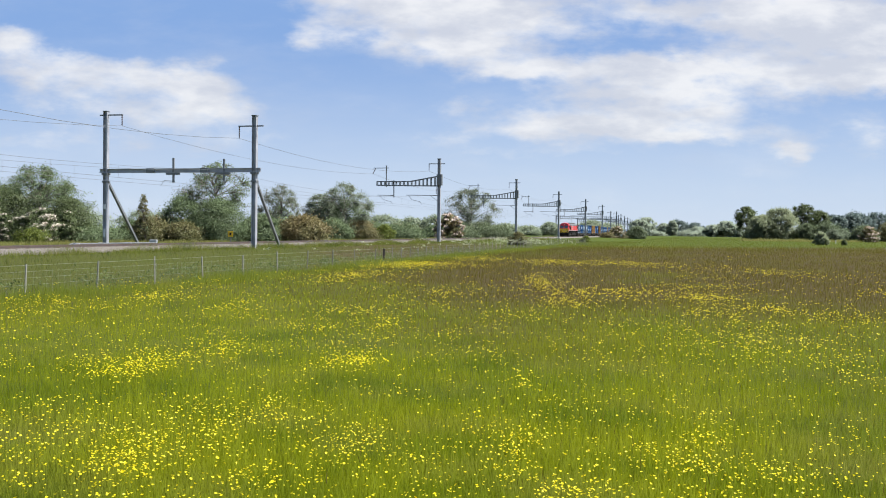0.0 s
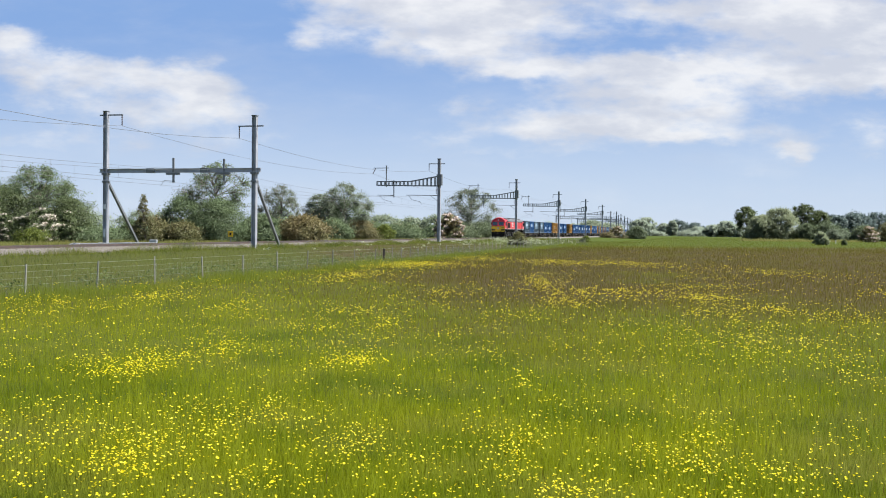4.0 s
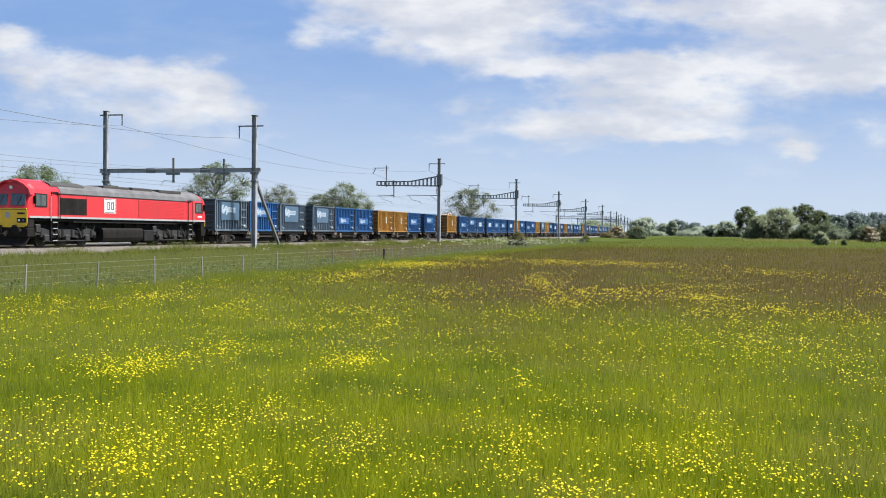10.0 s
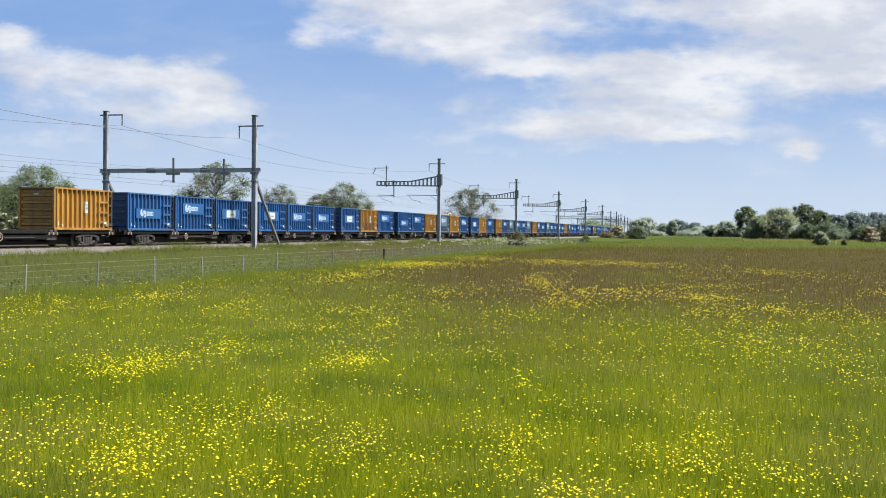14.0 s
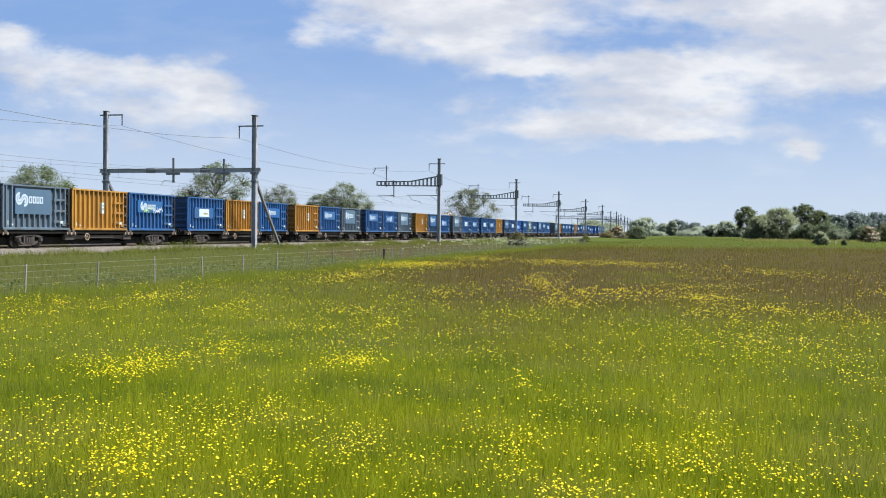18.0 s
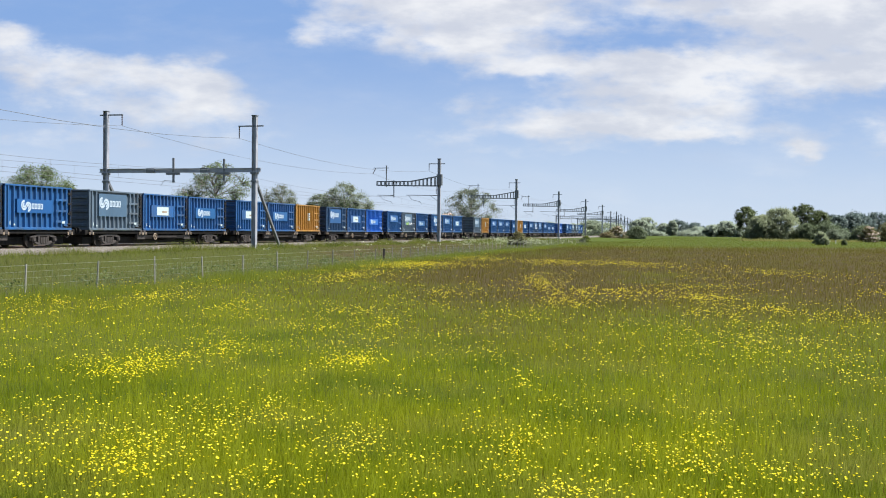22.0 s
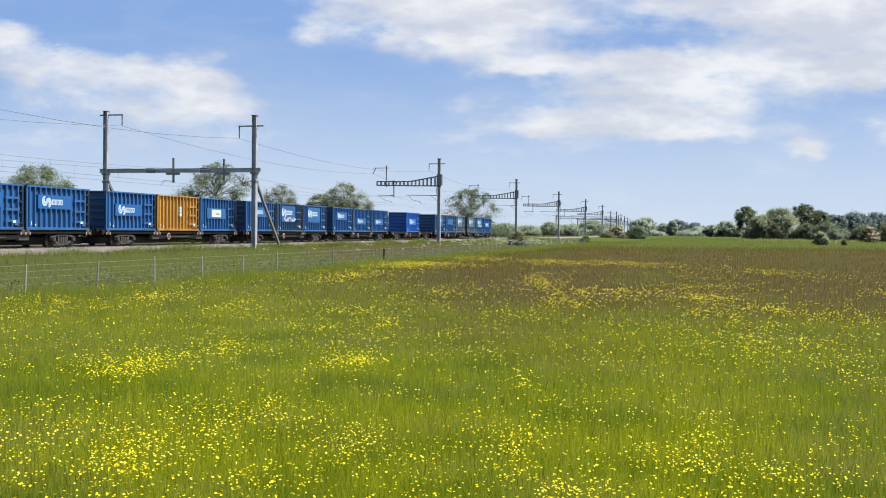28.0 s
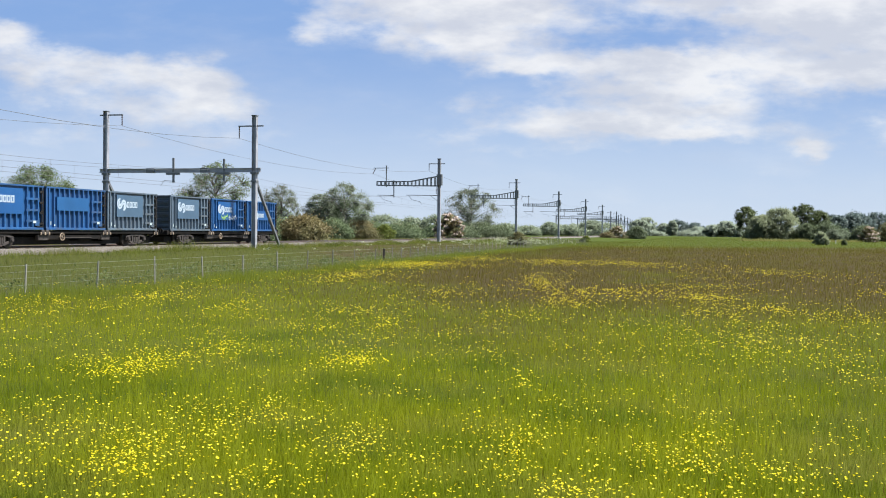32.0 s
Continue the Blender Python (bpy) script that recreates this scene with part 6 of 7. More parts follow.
def build_clouds():
    me = bpy.data.meshes.new("clouds")
    xs, ys = np.linspace(-2350, 2350, 14), np.linspace(-0.012, 0.32, 40)
    vs = [(a, 4250 - 1100 * (b / 0.32) ** 2, b * (4250 - 1100 * (b / 0.32) ** 2)) for b in ys for a in xs]
    n = len(xs)
    me.from_pydata(vs, [], [(i * n + j, i * n + j + 1, (i + 1) * n + j + 1, (i + 1) * n + j) for i in range(len(ys) - 1) for j in range(n - 1)])
    me.materials.append(cloud_material())
    ob = tagged(new("backdrop_clouds", me), "soft white broken clouds across a pale blue sky", "clouds", kind="structure")
    ob.matrix_basis = pose(0, 0, EYE)
    return ob


CLOUDS = build_clouds()

# ---- the meadow: grass, ripe seed heads and buttercups ----


def meadow_spots(n, near, far, rng, half=radians(28)):
    """Places thinning out with distance, over the field and the near bank."""
    d = near * (far / near) ** rng.random(n)
    a = rng.uniform(-half, half, n)
    x, y = d * np.sin(a), d * np.cos(a)
    l = (x - C0.x) * cos(PHI) - (y - C0.y) * sin(PHI)
    keep = l > 18.5 + 2.5 * rng.random(n)
    return x[keep], y[keep], d[keep], l[keep]


def land_np(l):
    t = np.clip((l - 4.5) / 12.5, 0, 1)
    return 0.46 * (1 - t * t * (3 - 2 * t))


def lumps(x, y, f, seed):
    """Smooth random field from a few waves."""
    r = np.random.default_rng(seed)
    out = np.zeros_like(x)
    for k in range(9):
        a = r.uniform(0, 6.28)
        q = f * r.uniform(0.5, 2.2)
        out += np.sin(q * (x * cos(a) + y * sin(a)) + r.uniform(0, 6.28))
    return out / 3.0


def grass_material(name, a, b, c, brown_mix, deep=None, straw=None):
    m, nt, p = nodes_of(name)
    g = nt.nodes.new("ShaderNodeNewGeometry").outputs["Random Per Island"]
    tc = nt.nodes.new("ShaderNodeTexCoord").outputs["Object"]
    col = mix(nt, g, a, b)
    col = mix(nt, ramp(nt, noise_node(nt, tc, 0.22, 5, 0.65), 0.38, 0.66), col, c)
    if deep:
        col = mix(nt, ramp(nt, noise_node(nt, tc, 0.45, 5, 0.65), 0.50, 0.64), col, deep)
        col = mix(nt, calc(nt, 'MULTIPLY', ramp(nt, noise_node(nt, tc, 0.62, 6, 0.68), 0.54, 0.68), 0.8), col, straw)
    if brown_mix:
        # drifts of different grasses: deep green tussocks, and hazy flowering tops
        col = mix(nt, calc(nt, 'MULTIPLY', ramp(nt, noise_node(nt, tc, 0.55, 5, 0.62), 0.48, 0.64), 0.85), col, mix(nt, g, (0.055, 0.098, 0.003), (0.098, 0.148, 0.005)))
        col = mix(nt, calc(nt, 'MULTIPLY', ramp(nt, noise_node(nt, tc, 0.40, 6, 0.66), 0.50, 0.68), 0.50), col, mix(nt, g, (0.165, 0.150, 0.050), (0.225, 0.205, 0.075)))
        col = mix(nt, calc(nt, 'MULTIPLY', meadow_mask(nt, tc), brown_mix), col, mix(nt, g, (0.060, 0.048, 0.008), (0.087, 0.074, 0.012)))
    link(nt, col, p.inputs["Base Color"])
    p.inputs["Roughness"].default_value = 0.6
    p.inputs["Specular IOR Level"].default_value = 0.08
    tr = nt.nodes.new("ShaderNodeBsdfTranslucent")
    link(nt, col, tr.inputs[0])
    ms = nt.nodes.new("ShaderNodeMixShader")
    ms.inputs[0].default_value = 0.5
    link(nt, p.outputs[0], ms.inputs[1])
    link(nt, tr.outputs[0], ms.inputs[2])
    link(nt, ms.outputs[0], nt.nodes["Material Output"].inputs[0])
    return m


def blades(name, label, x, y, z, d, h, w, lean, rng, mat, category="grass", soft=0.8):
    """Tapered bent blades; plain pointed ones farther off."""
    n = len(x)
    a = rng.uniform(0, 2 * pi, n)
    ux, uy = np.cos(a) * w / 2, np.sin(a) * w / 2
    b = rng.uniform(0, 2 * pi, n)
    lx, ly = np.cos(b) * lean * h, np.sin(b) * lean * h
    # every blade turns its face to the sun's side
    turn = np.sign(np.cross(np.stack([ux, uy, 0 * ux], 1), np.stack([lx, ly, h], 1)) @ np.array(to_sun) + 1e-9)
    ux, uy = ux * turn, uy * turn
    full = d < 17
    k = int(full.sum())
    v = np.empty((k, 5, 3))
    X, Y, Z, H, UX, UY, LX, LY = (q[full] for q in (x, y, z, h, ux, uy, lx, ly))
    v[:, 0] = np.stack([X - UX, Y - UY, Z], 1)
    v[:, 1] = np.stack([X + UX, Y + UY, Z], 1)
    v[:, 2] = np.stack([X + UX * 0.8 + LX * 0.35, Y + UY * 0.8 + LY * 0.35, Z + H * 0.6], 1)
    v[:, 3] = np.stack([X - UX * 0.8 + LX * 0.35, Y - UY * 0.8 + LY * 0.35, Z + H * 0.6], 1)
    v[:, 4] = np.stack([X + LX, Y + LY, Z + H], 1)
    base = (np.arange(k) * 5)[:, None]
    loops = np.concatenate([base + np.array([0, 1, 2, 3]), base + np.array([3, 2, 4])], 1).ravel()
    far = ~full
    X, Y, Z, H, UX, UY, LX, LY = (q[far] for q in (x, y, z, h, ux, uy, lx, ly))
    w3 = np.stack([np.stack([X - UX * 1.3, Y - UY * 1.3, Z], 1), np.stack([X + UX * 1.3, Y + UY * 1.3, Z], 1), np.stack([X + LX, Y + LY, Z + H], 1)], 1)
    n3 = len(X)
    verts = np.concatenate([v.reshape(-1, 3), w3.reshape(-1, 3)])
    loops = np.concatenate([loops, 5 * k + np.arange(3 * n3)])
    sizes = np.concatenate([np.tile([4, 3], k), np.full(n3, 3)])
    # a sward takes the light as one soft surface: blades lean their shading towards the sky
    soft = np.broadcast_to(soft, n)
    nr = rng.normal(size=(n, 3)) * (1 - soft)[:, None]
    nr[:, 2] = np.abs(nr[:, 2]) + soft
    nr /= np.linalg.norm(nr, axis=1)[:, None]
    nv = np.concatenate([np.repeat(nr[full], 5, 0), np.repeat(nr[far], 3, 0)])
    ob = new(name, raw_mesh(name, verts, sizes, loops, mat, nv))
    return tagged(ob, label, category, kind="stuff")


def build_meadow():
    rng = np.random.default_rng(3)
    GR = grass_material("grass_blades", (0.168, 0.202, 0.005), (0.262, 0.284, 0.010), (0.152, 0.196, 0.005), 0.9)
    SEED = grass_material("grass_heads", (0.052, 0.037, 0.010), (0.076, 0.057, 0.014), (0.062, 0.045, 0.011), 0.0)
    x, y, d, l = meadow_spots(330000, 4.6, 150.0, rng)
    inv, ang = rng.uniform(1 / 30.0, 1 / 4.8, 150000), rng.uniform(-radians(27), radians(27), 150000)
    x, y = np.concatenate([x, np.sin(ang) / inv]), np.concatenate([y, np.cos(ang) / inv])
    d, l = np.hypot(x, y), (x - C0.x) * cos(PHI) - (y - C0.y) * sin(PHI)
    # and all round the standing place, thinner
    rd, ra = 1.2 + 34 * rng.random(40000) ** 0.8, rng.uniform(radians(24), radians(336), 40000)
    x, y = np.concatenate([x, rd * np.sin(ra)]), np.concatenate([y, rd * np.cos(ra)])
    d, l = np.hypot(x, y), (x - C0.x) * cos(PHI) - (y - C0.y) * sin(PHI)
    tall = 1.0 + 0.16 * lumps(x, y, 0.5, 1) + 0.25 * np.exp(-((l - 20.3) / 1.6) ** 2)
    h = rng.uniform(0.07, 0.25, len(x)) * tall
    blades("meadow_grass", "tall green meadow grass", x, y, land_np(l), d, h, 0.0036 * np.maximum(1, d / 15.0) * rng.uniform(0.6, 1.4, len(x)), rng.uniform(0.05, 0.5, len(x)), rng, GR, soft=np.clip(0.50 + (d - 11) / 34, 0.50, 0.95))
    # ripe heads: many in the russet part of the field, few elsewhere
    x, y, d, l = meadow_spots(120000, 5.0, 110.0, rng)
    wob = 7.0 * lumps(x, y, 0.08, 2)
    want = np.clip((y + wob - 0.15 * x - 10) / 34, 0.012, 1) * np.clip((x + 0.16 * y + 3 + 0.4 * wob) / 5, 0.06, 1) * np.clip((145 - (y + wob - 0.35 * x)) / 30, 0.12, 1)
    k = rng.random(len(x)) < want
    x, y, d, l = x[k], y[k], d[k], l[k]
    n = len(x)
    h = rng.uniform(0.16, 0.32, n)
    blades("seed_heads", "russet ripe grass heads and sorrel in the meadow", x, y, land_np(l) + h * 0.55, d, h * 0.45, 0.0052 * np.maximum(1, d / 16.0), rng.uniform(0.05, 0.5, n), rng, SEED, "grass heads", soft=0.96)
    # the far field, thinner and coarser
    m = 70000
    fd, fa = rng.uniform(115, 520, m), rng.uniform(-radians(10), radians(28), m)
    fx, fy = fd * np.sin(fa), fd * np.cos(fa)
    fl = (fx - C0.x) * cos(PHI) - (fy - C0.y) * sin(PHI)
    k = fl > 19
    blades("field_grass", "short green grass in the far field", fx[k], fy[k], np.zeros(k.sum()), fd[k], rng.uniform(0.12, 0.30, k.sum()), np.full(k.sum(), 0.08), rng.uniform(0.1, 0.6, k.sum()), rng, grass_material("field_grass", (0.082, 0.100, 0.018), (0.112, 0.126, 0.028), (0.084, 0.100, 0.018), 0.9), soft=0.95)
    # coarse grass on the railway bank and beyond the tracks
    m = 120000
    s, l = rng.uniform(-75, 150, m), np.where(rng.random(m) < 0.7, rng.uniform(2.6, 25, m), rng.uniform(-16, -7, m))
    px = C0.x + s * sin(PHI) + l * cos(PHI)
    py = C0.y + s * cos(PHI) - l * sin(PHI)
    hb = rng.uniform(0.07, 0.24, m) * (1 + 0.3 * lumps(px, py, 0.6, 21)) + np.where((l > 2.7) & (l < 6.5), rng.uniform(0.10, 0.46, m), 0.0) * np.clip(0.75 + 0.45 * lumps(px, py, 0.5, 22), 0.1, 1.3)
    BK = grass_material("bank_grass", (0.078, 0.102, 0.016), (0.146, 0.160, 0.032), (0.108, 0.122, 0.020), 0.0, (0.042, 0.070, 0.012), (0.178, 0.158, 0.050))
    blades("bank_grass", "rough green grass on the railway bank", px, py, np.where(l > 0, land_np(l), 0.5), np.full(m, 50.0), hb, np.full(m, 0.014), rng.uniform(0.1, 0.8, m), rng, BK, soft=0.5)
    m = 30000
    s, l = rng.uniform(-40, 130, m), rng.uniform(2.2, 4.2, m)
    px, py = C0.x + s * sin(PHI) + l * cos(PHI), C0.y + s * cos(PHI) - l * sin(PHI)
    hs = (rng.uniform(0.14, 0.46, m) + 0.20 * np.clip((s + 24) / 8, 0, 1)) * np.clip(0.62 + 0.5 * lumps(px, py, 0.8, 34), 0.15, 1.2) * (1 + 0.3 * lumps(px, py, 0.6, 33))
    blades("shoulder_grass", "tufted grass at the edge of the ballast", px, py, np.full(m, 0.42), np.full(m, 50.0), hs, np.full(m, 0.016), rng.uniform(0.1, 0.8, m), rng, BK, soft=0.5)
    # pale rough grass on the far verge
    m = 34000
    s, l = rng.uniform(-12, 170, m), rng.uniform(-18, -8.0, m)
    l = np.where(s < 32, np.minimum(l, -11.5), l)
    px, py = C0.x + s * sin(PHI) + l * cos(PHI), C0.y + s * cos(PHI) - l * sin(PHI)
    VG = grass_material("verge_grass", (0.13, 0.14, 0.035), (0.20, 0.20, 0.075), (0.15, 0.15, 0.045), 0.0)
    blades("verge_grass", "pale rough grass beyond the tracks", px, py, np.full(m, 0.5), np.full(m, 60.0), rng.uniform(0.12, 0.42, m) * (1 + 0.35 * lumps(px, py, 0.5, 41)), np.full(m, 0.03), rng.uniform(0.1, 0.8, m), rng, VG)
    # taller growth where the fence keeps the mower off
    m = 40000
    s, l = rng.uniform(-75, 90, m), rng.uniform(19.4, 21.4, m)
    l = l - np.maximum(0, s + 15) * 0.022
    px, py = C0.x + s * sin(PHI) + l * cos(PHI), C0.y + s * cos(PHI) - l * sin(PHI)
    blades("fence_grass", "tall uncut grass along the fence", px, py, land_np(l), np.full(m, 40.0), rng.uniform(0.16, 0.42, m) * (1 + 0.35 * lumps(px, py, 0.7, 31)), np.full(m, 0.014), rng.uniform(0.1, 0.6, m), rng, grass_material("fence_grass", (0.10, 0.125, 0.012), (0.155, 0.175, 0.025), (0.09, 0.12, 0.014), 0.0))
    # rough grass on the low ditch bank before the far clump
    m = 5000
    px, py = rng.uniform(88, 122, m), rng.normal(291, 2.0, m)
    blades("ditch_grass", "rough straw-coloured grass on a low ditch bank", px, py, np.zeros(m), np.full(m, 290.0), rng.uniform(0.3, 1.0, m) * (1 + 0.4 * lumps(px, py, 0.5, 51)), np.full(m, 0.07), rng.uniform(0.1, 0.7, m), rng, VG)
    # nettles and docks in drifts along the fence
    m = 420
    s, l = rng.uniform(-60, 90, m), rng.normal(17.6, 1.6, m)
    s += 2.5 * np.sin(s * 0.9)
    ps = np.stack([C0.x + s * sin(PHI) + l * cos(PHI), C0.y + s * cos(PHI) - l * sin(PHI), land_np(l) + 0.15], 1)
    fine = (ps[:, None, :] + rng.normal(size=(m, 40, 3)) * np.array([0.35, 0.35, 0.16])).reshape(-1, 3)
    fine = fine[fine[:, 2] > 0.02]
    ob = new("nettles", leaf_cloud("nettles", fine, 0.042, rng, leafy("nettle_leaves", (0.10, 0.135, 0.045), (0.18, 0.215, 0.085), (0.13, 0.165, 0.06))))
    tagged(ob, "grey-green nettles and weeds along the fence", "weeds", kind="stuff")
    # cow parsley along the foot of the bank
    m = 160
    s, l = rng.normal(52, 26, m), rng.uniform(8, 16.5, m)
    ps = np.stack([C0.x + s * sin(PHI) + l * cos(PHI), C0.y + s * cos(PHI) - l * sin(PHI), land_np(l) + rng.uniform(0.5, 0.9, m)], 1)
    q = 240
    drift = np.stack([rng.normal(10.6, 2.6, q), rng.normal(138.5, 7.0, q)], 1)
    dl = (drift[:, 0] - C0.x) * cos(PHI) - (drift[:, 1] - C0.y) * sin(PHI)
    ps = np.concatenate([ps, np.column_stack([drift, land_np(dl) + rng.uniform(0.4, 0.95, q)])])
    fine = (ps[:, None, :] + rng.normal(size=(len(ps), 8, 3)) * np.array([0.12, 0.12, 0.04])).reshape(-1, 3)
    ob = new("cow_parsley", leaf_cloud("cow_parsley", fine, 0.045, rng, leafy("cow_parsley_white", (0.40, 0.43, 0.26), (0.60, 0.62, 0.46), (0.45, 0.5, 0.27))))
    tagged(ob, "creamy white cow parsley heads along the bank", "wildflowers", kind="stuff")
    # buttercups: a loose scatter with denser drifts
    x1, y1 = meadow_spots(34000, 13.0, 95.0, rng)[:2]
    inv = rng.uniform(1 / 60.0, 1 / 5.2, 44000)
    ang = rng.uniform(-radians(27), radians(27), 44000)
    x2, y2 = np.sin(ang) / inv, np.cos(ang) / inv
    rd, ra = 1.5 + 30 * rng.random(9000) ** 0.8, rng.uniform(radians(26), radians(334), 9000)
    x, y = np.concatenate([x1, x2, rd * np.sin(ra)]), np.concatenate([y1, y2, rd * np.cos(ra)])
    d = np.hypot(x, y)
    l = (x - C0.x) * cos(PHI) - (y - C0.y) * sin(PHI)
    near = ((-2.2, 8.5, 0.92, 1.26, 0.45), (-1.8, 9.7, 0.41, 0.72, 1.5), (-2.5, 8.1, 0.32, 0.63, 0.6), (-3.4, 8.5, 0.44, 1.04, 0.8), (-0.7, 8.1, 0.32, 0.38, 1.1), (0.5, 7.4, 0.19, 0.21, 0.9), (-0.1, 7.9, 0.18, 0.40, 0.5), (2.0, 7.8, 0.31, 0.35, 0.8), (2.1, 7.6, 0.17, 0.15, 1.6), (2.6, 7.4, 0.30, 0.32, 1.0), (1.6, 8.1, 0.19, 0.21, 0.8), (0.9, 6.8, 0.23, 0.15, 1.0), (-1.2, 7.1, 0.24, 0.32, 0.6))
    middle = ((-1.5, 13.5, 0.23, 0.46, 1.5), (-1.1, 13.8, 0.16, 0.61, 1.6), (-4.0, 13.3, 0.45, 0.79, 0.8), (-3.3, 15.3, 0.19, 0.75, 1.2), (-4.9, 13.2, 0.38, 0.44, 0.6), (1.0, 12.1, 0.12, 0.42, 1.5), (5.4, 17.0, 0.29, 2.30, 0.5), (4.1, 17.8, 0.51, 1.51, 0.3), (5.7, 15.4, 0.88, 1.89, 0.12), (5.9, 14.1, 0.48, 1.89, 0.12), (-9.0, 21.4, 0.73, 1.76, 0.7), (-7.7, 26.4, 0.53, 1.33, 1.2), (-5.0, 23.3, 0.35, 2.08, 1.0), (-2.1, 18.7, 0.64, 1.67, 0.5), (-1.1, 19.4, 0.18, 1.08, 1.2), (-3.8, 14.9, 0.51, 2.13, 0.3))
    distant = ((-5.0, 37.8, 1.94, 4.09, 0.5), (5.4, 29.8, 2.38, 3.68, 1.0), (3.1, 25.2, 0.72, 1.83, 1.0), (7.2, 27.6, 0.79, 2.18, 1.1), (3.4, 35.3, 0.81, 4.77, 0.7), (0.1, 29.2, 0.50, 2.17, 0.9), (8.1, 24.2, 0.55, 1.87, 0.9), (8.8, 21.9, 0.75, 3.06, 0.4), (-0.7, 53.3, 2.59, 4.53, 3.0), (-2.7, 50.1, 1.72, 4.00, 1.6), (2.9, 65.6, 2.25, 6.86, 1.4), (8.0, 59.0, 2.36, 4.45, 2.2), (11.3, 57.1, 1.95, 4.15, 1.6), (15.1, 48.3, 3.31, 6.71, 0.5), (-3.3, 43.6, 1.74, 3.63, 0.5))
    u, w = x / d * 16, np.log(d) * 16
    dens = 0.115 * np.clip(1.35 - d / 48, 0.25, 1) + 0.46 * np.clip(1.5 - d / 60, 0.4, 1) * np.clip(lumps(u, w, 1.6, 4) - 0.25, 0, 2) * np.clip(lumps(u, w, 0.6, 6) + 0.5, 0, 1.5)
    dens *= 1.0 + 0.20 * np.clip((x / d - 0.05) / 0.2, 0, 1) * np.clip((d - 9) / 6, 0, 1)
    for cx, cy, rx, ry, wt in (*((a, b, c, e, 0.72 * g) for a, b, c, e, g in near), *middle, *((a, b, c, 0.65 * e, 1.2 * g) for a, b, c, e, g in distant)):
        dens += 1.0 * wt * np.exp(-((x - cx) / rx) ** 2 - ((y - cy) / ry) ** 2) * np.clip(0.85 + 0.4 * lumps(u, w, 3.0, 8), 0.4, 1.4)
    k = (rng.random(len(x)) < dens * 0.5) & (l > 17)
    x, y = x[k], y[k]
    # most plants carry a few flowers close together
    mates = np.repeat(np.arange(len(x)), rng.poisson(1.1, len(x)))
    near_by = 0.085 * np.maximum(1.0, np.hypot(x, y)[mates] / 10.0) ** 0.6
    x, y = np.concatenate([x, x[mates] + near_by * rng.normal(size=len(mates))]), np.concatenate([y, y[mates] + near_by * 1.6 * rng.normal(size=len(mates))])
    # tight drifts
    left_drifts = ((-7.7, 25.9, 0.33, 1.4, 60), (-8.8, 20.4, 0.42, 1.0, 80), (-9.8, 23.7, 0.22, 1.1, 30), (-7.6, 22.1, 0.5, 1.0, 60), (-9.1, 23.5, 0.19, 0.7, 25), (-7.5, 29.3, 0.37, 1.8, 40), (-3.5, 13.7, 0.39, 0.8, 120), (-4.1, 13.4, 0.2, 0.7, 60), (-3.3, 15.2, 0.1, 0.5, 40), (-2.8, 14.6, 0.17, 1.0, 45), (-5.1, 23.0, 0.18, 1.2, 30), (-4.2, 20.7, 0.11, 0.6, 20), (-4.8, 13.0, 0.19, 0.5, 30), (-10.5, 27.4, 0.34, 1.5, 25))
    mid_drifts = ((-1.5, 53.6, 1.47, 4.0, 210), (2.4, 66.4, 1.14, 6.2, 80), (6.5, 59.2, 1.35, 4.9, 100), (-3.4, 39.9, 0.82, 3.3, 60), (0.0, 29.2, 0.22, 1.4, 36), (1.0, 29.4, 0.4, 1.8, 36), (3.0, 26.7, 0.24, 1.7, 55), (-1.1, 13.6, 0.14, 0.6, 70), (-1.1, 19.1, 0.13, 1.3, 24), (0.8, 13.8, 0.14, 0.6, 40), (-0.5, 25.1, 0.43, 1.5, 24), (3.5, 35.5, 0.36, 3.6, 36))
    right_drifts = ((11.4, 58.8, 1.68, 6.1, 100), (5.2, 27.8, 0.25, 2.1, 60), (7.2, 31.6, 0.9, 2.4, 70), (7.0, 27.1, 0.28, 2.0, 60), (6.9, 24.8, 0.28, 1.0, 35), (15.6, 48.2, 1.24, 4.9, 60), (7.9, 23.4, 0.35, 1.1, 50), (6.0, 18.4, 0.21, 1.2, 60), (4.8, 15.4, 0.21, 0.8, 70), (8.6, 21.6, 0.37, 1.3, 50), (6.4, 17.2, 0.33, 1.0, 50), (4.7, 16.3, 0.32, 1.3, 50))
    for cx, cy, rx, ry, many in left_drifts + mid_drifts + right_drifts:
        many = int(many * (0.68 if cy < 34 else 3.6))
        x = np.concatenate([x, cx + rx * 0.8 * rng.normal(size=many)])
        y = np.concatenate([y, cy + ry * 0.75 * rng.normal(size=many)])
    d = np.hypot(x, y)
    l = (x - C0.x) * cos(PHI) - (y - C0.y) * sin(PHI)
    n = len(x)
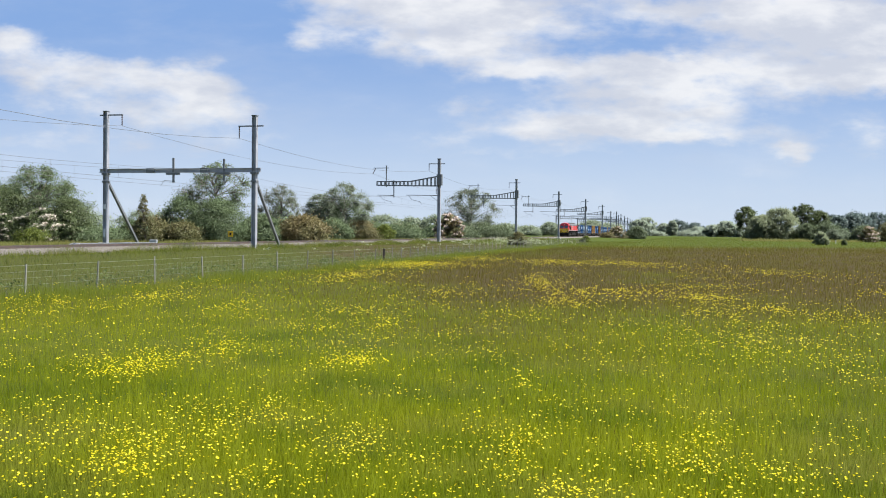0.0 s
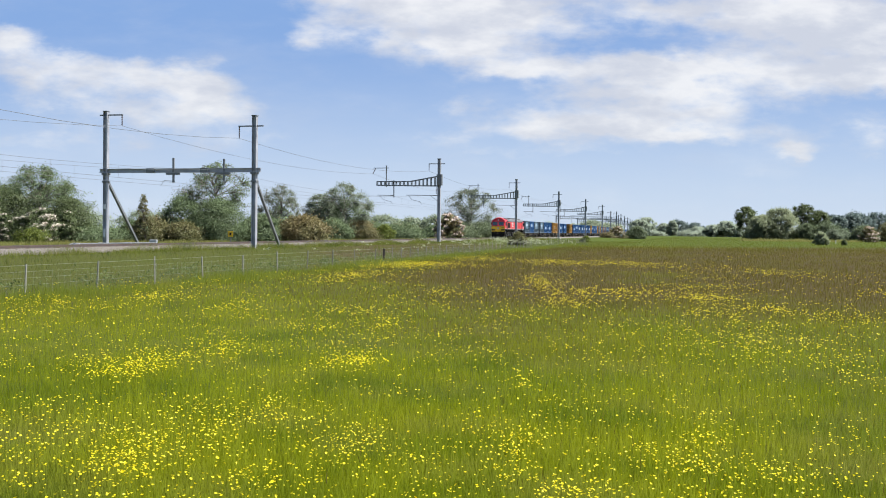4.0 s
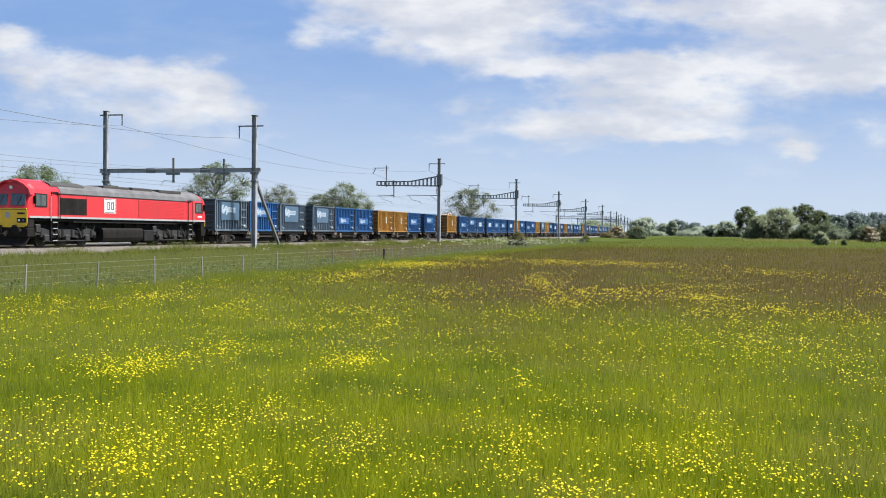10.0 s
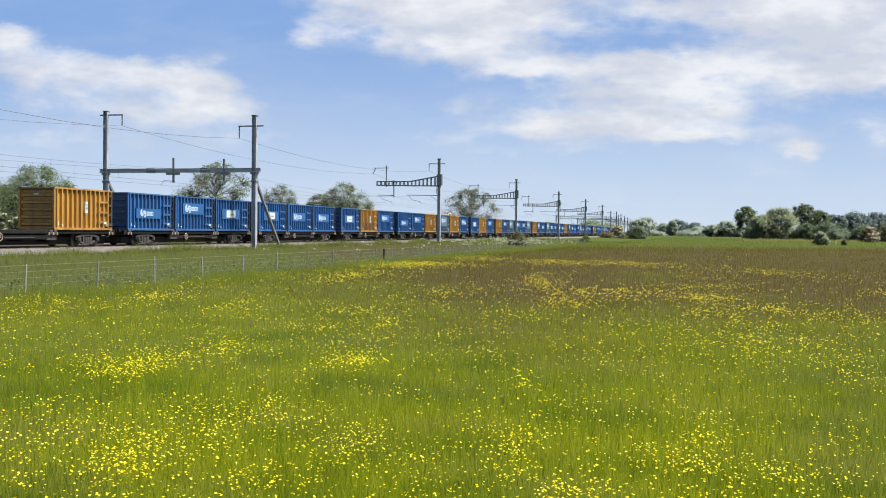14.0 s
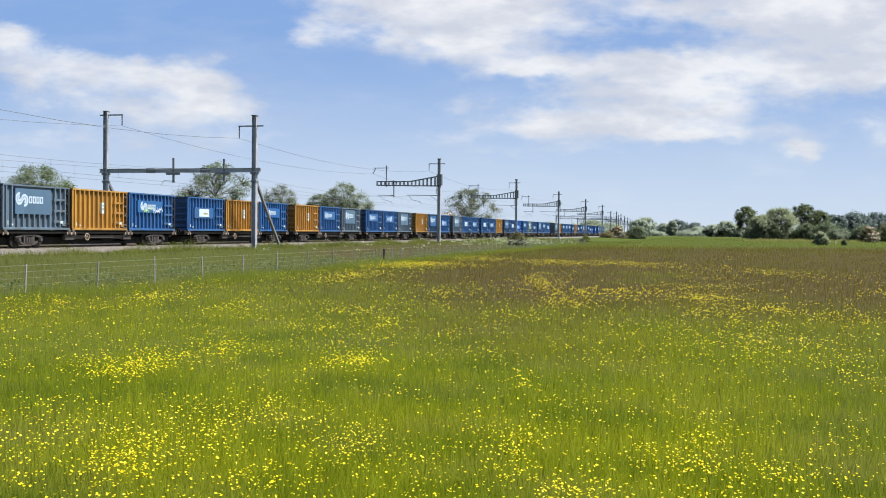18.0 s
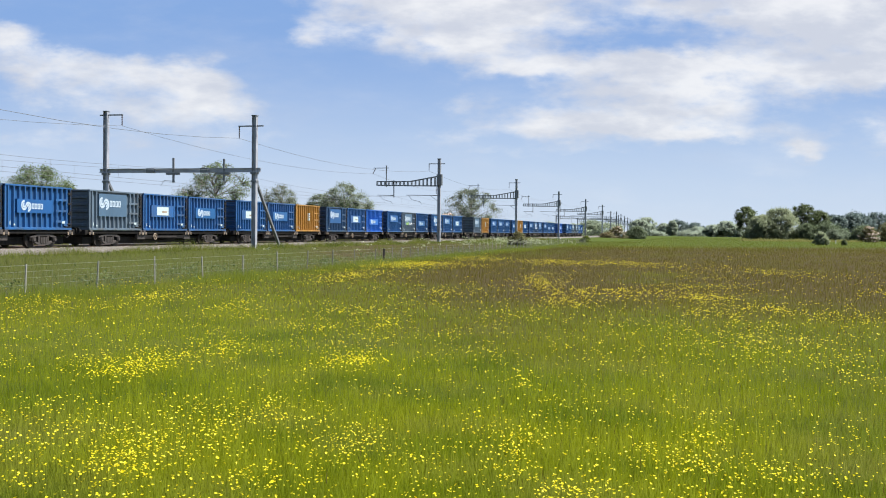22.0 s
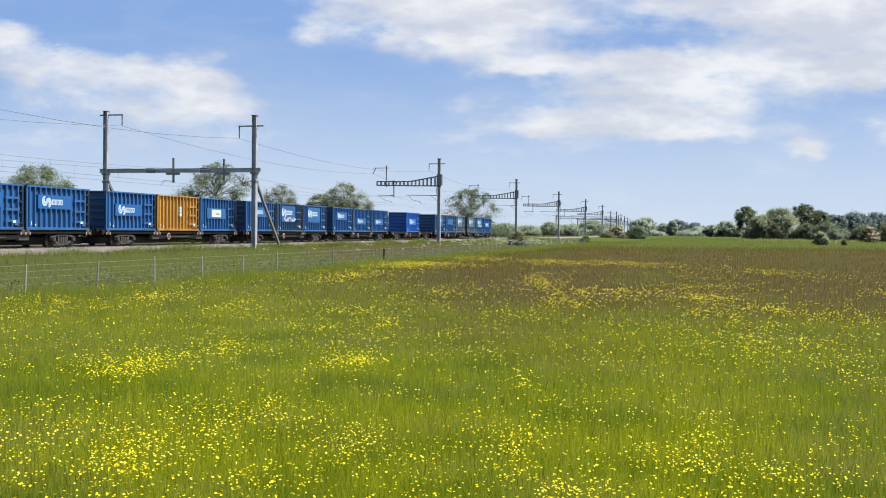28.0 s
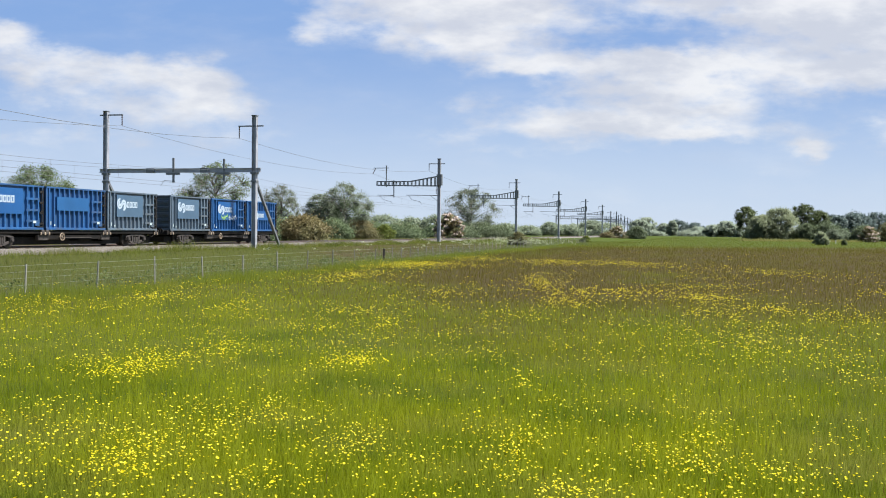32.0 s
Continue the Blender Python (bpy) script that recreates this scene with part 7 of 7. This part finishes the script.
    r = 0.0106 * rng.uniform(0.6, 1.32, n) * np.maximum(0.9, d / 10.0) ** 0.50 * np.clip(1.4 - d / 90, 0.8, 1)
    z = land_np(l) + rng.uniform(0.14, 0.28, n)
    tilt_a, tilt = rng.uniform(0, 2 * pi, n), rng.uniform(0.0, 0.8, n)
    ux = np.stack([np.cos(tilt_a) * np.cos(tilt), np.sin(tilt_a) * np.cos(tilt), -np.sin(tilt)], 1)
    uy = np.stack([-np.sin(tilt_a), np.cos(tilt_a), np.zeros(n)], 1)
    uz = np.cross(ux, uy)
    c = np.stack([x, y, z], 1)
    v = np.empty((n, 11, 3))
    v[:, 0] = c
    for i in range(5):
        for j, (da, rr, up) in enumerate(((-0.60, 0.95, 0.62), (0.60, 0.95, 0.62))):
            a = 2 * pi * i / 5 + da
            v[:, 1 + 2 * i + j] = c + r[:, None] * (ux * (rr * cos(a)) + uy * (rr * sin(a)) + uz * up)
    base = (np.arange(n) * 11)[:, None]
    loops = np.concatenate([base + np.array([0, 1 + 2 * i, 2 + 2 * i]) for i in range(5)], 1).ravel()
    YEL = leafy("buttercup_petals", (0.88, 0.66, 0.005), (0.93, 0.84, 0.055), (0.89, 0.75, 0.012), rough=0.35, through_light=0.3)
    ob = new("buttercups", raw_mesh("buttercups", v.reshape(-1, 3), np.full(n * 5, 3), loops, YEL))
    tagged(ob, "bright yellow buttercups scattered through the grass", "wildflowers", kind="stuff")
    q = d < 30
    blades("buttercup_stems", "thin green buttercup stems", x[q], y[q], land_np(l[q]), d[q], z[q] - land_np(l[q]), np.full(q.sum(), 0.003), np.zeros(q.sum()), rng, GR, "stems")


build_meadow()


# ---- what moves ----
def motions():
    """The train runs along the line at a steady speed; the cloud layer drifts towards the camera."""
    times = [float(k) for k in range(33)]
    for ob, behind, up in MOVERS:
        rows = []
        for t in times:
            s = V * (9.0 - t) + 0.18 + behind
            rows.append((t, on_line(s, 0.0, RZ + up)))
        walk(ob, rows)
    walk(CLOUDS, [(0.0, pose(0, 0, EYE)), (16.0, pose(15, -57, EYE)), (32.0, pose(30, -114, EYE))])


motions()
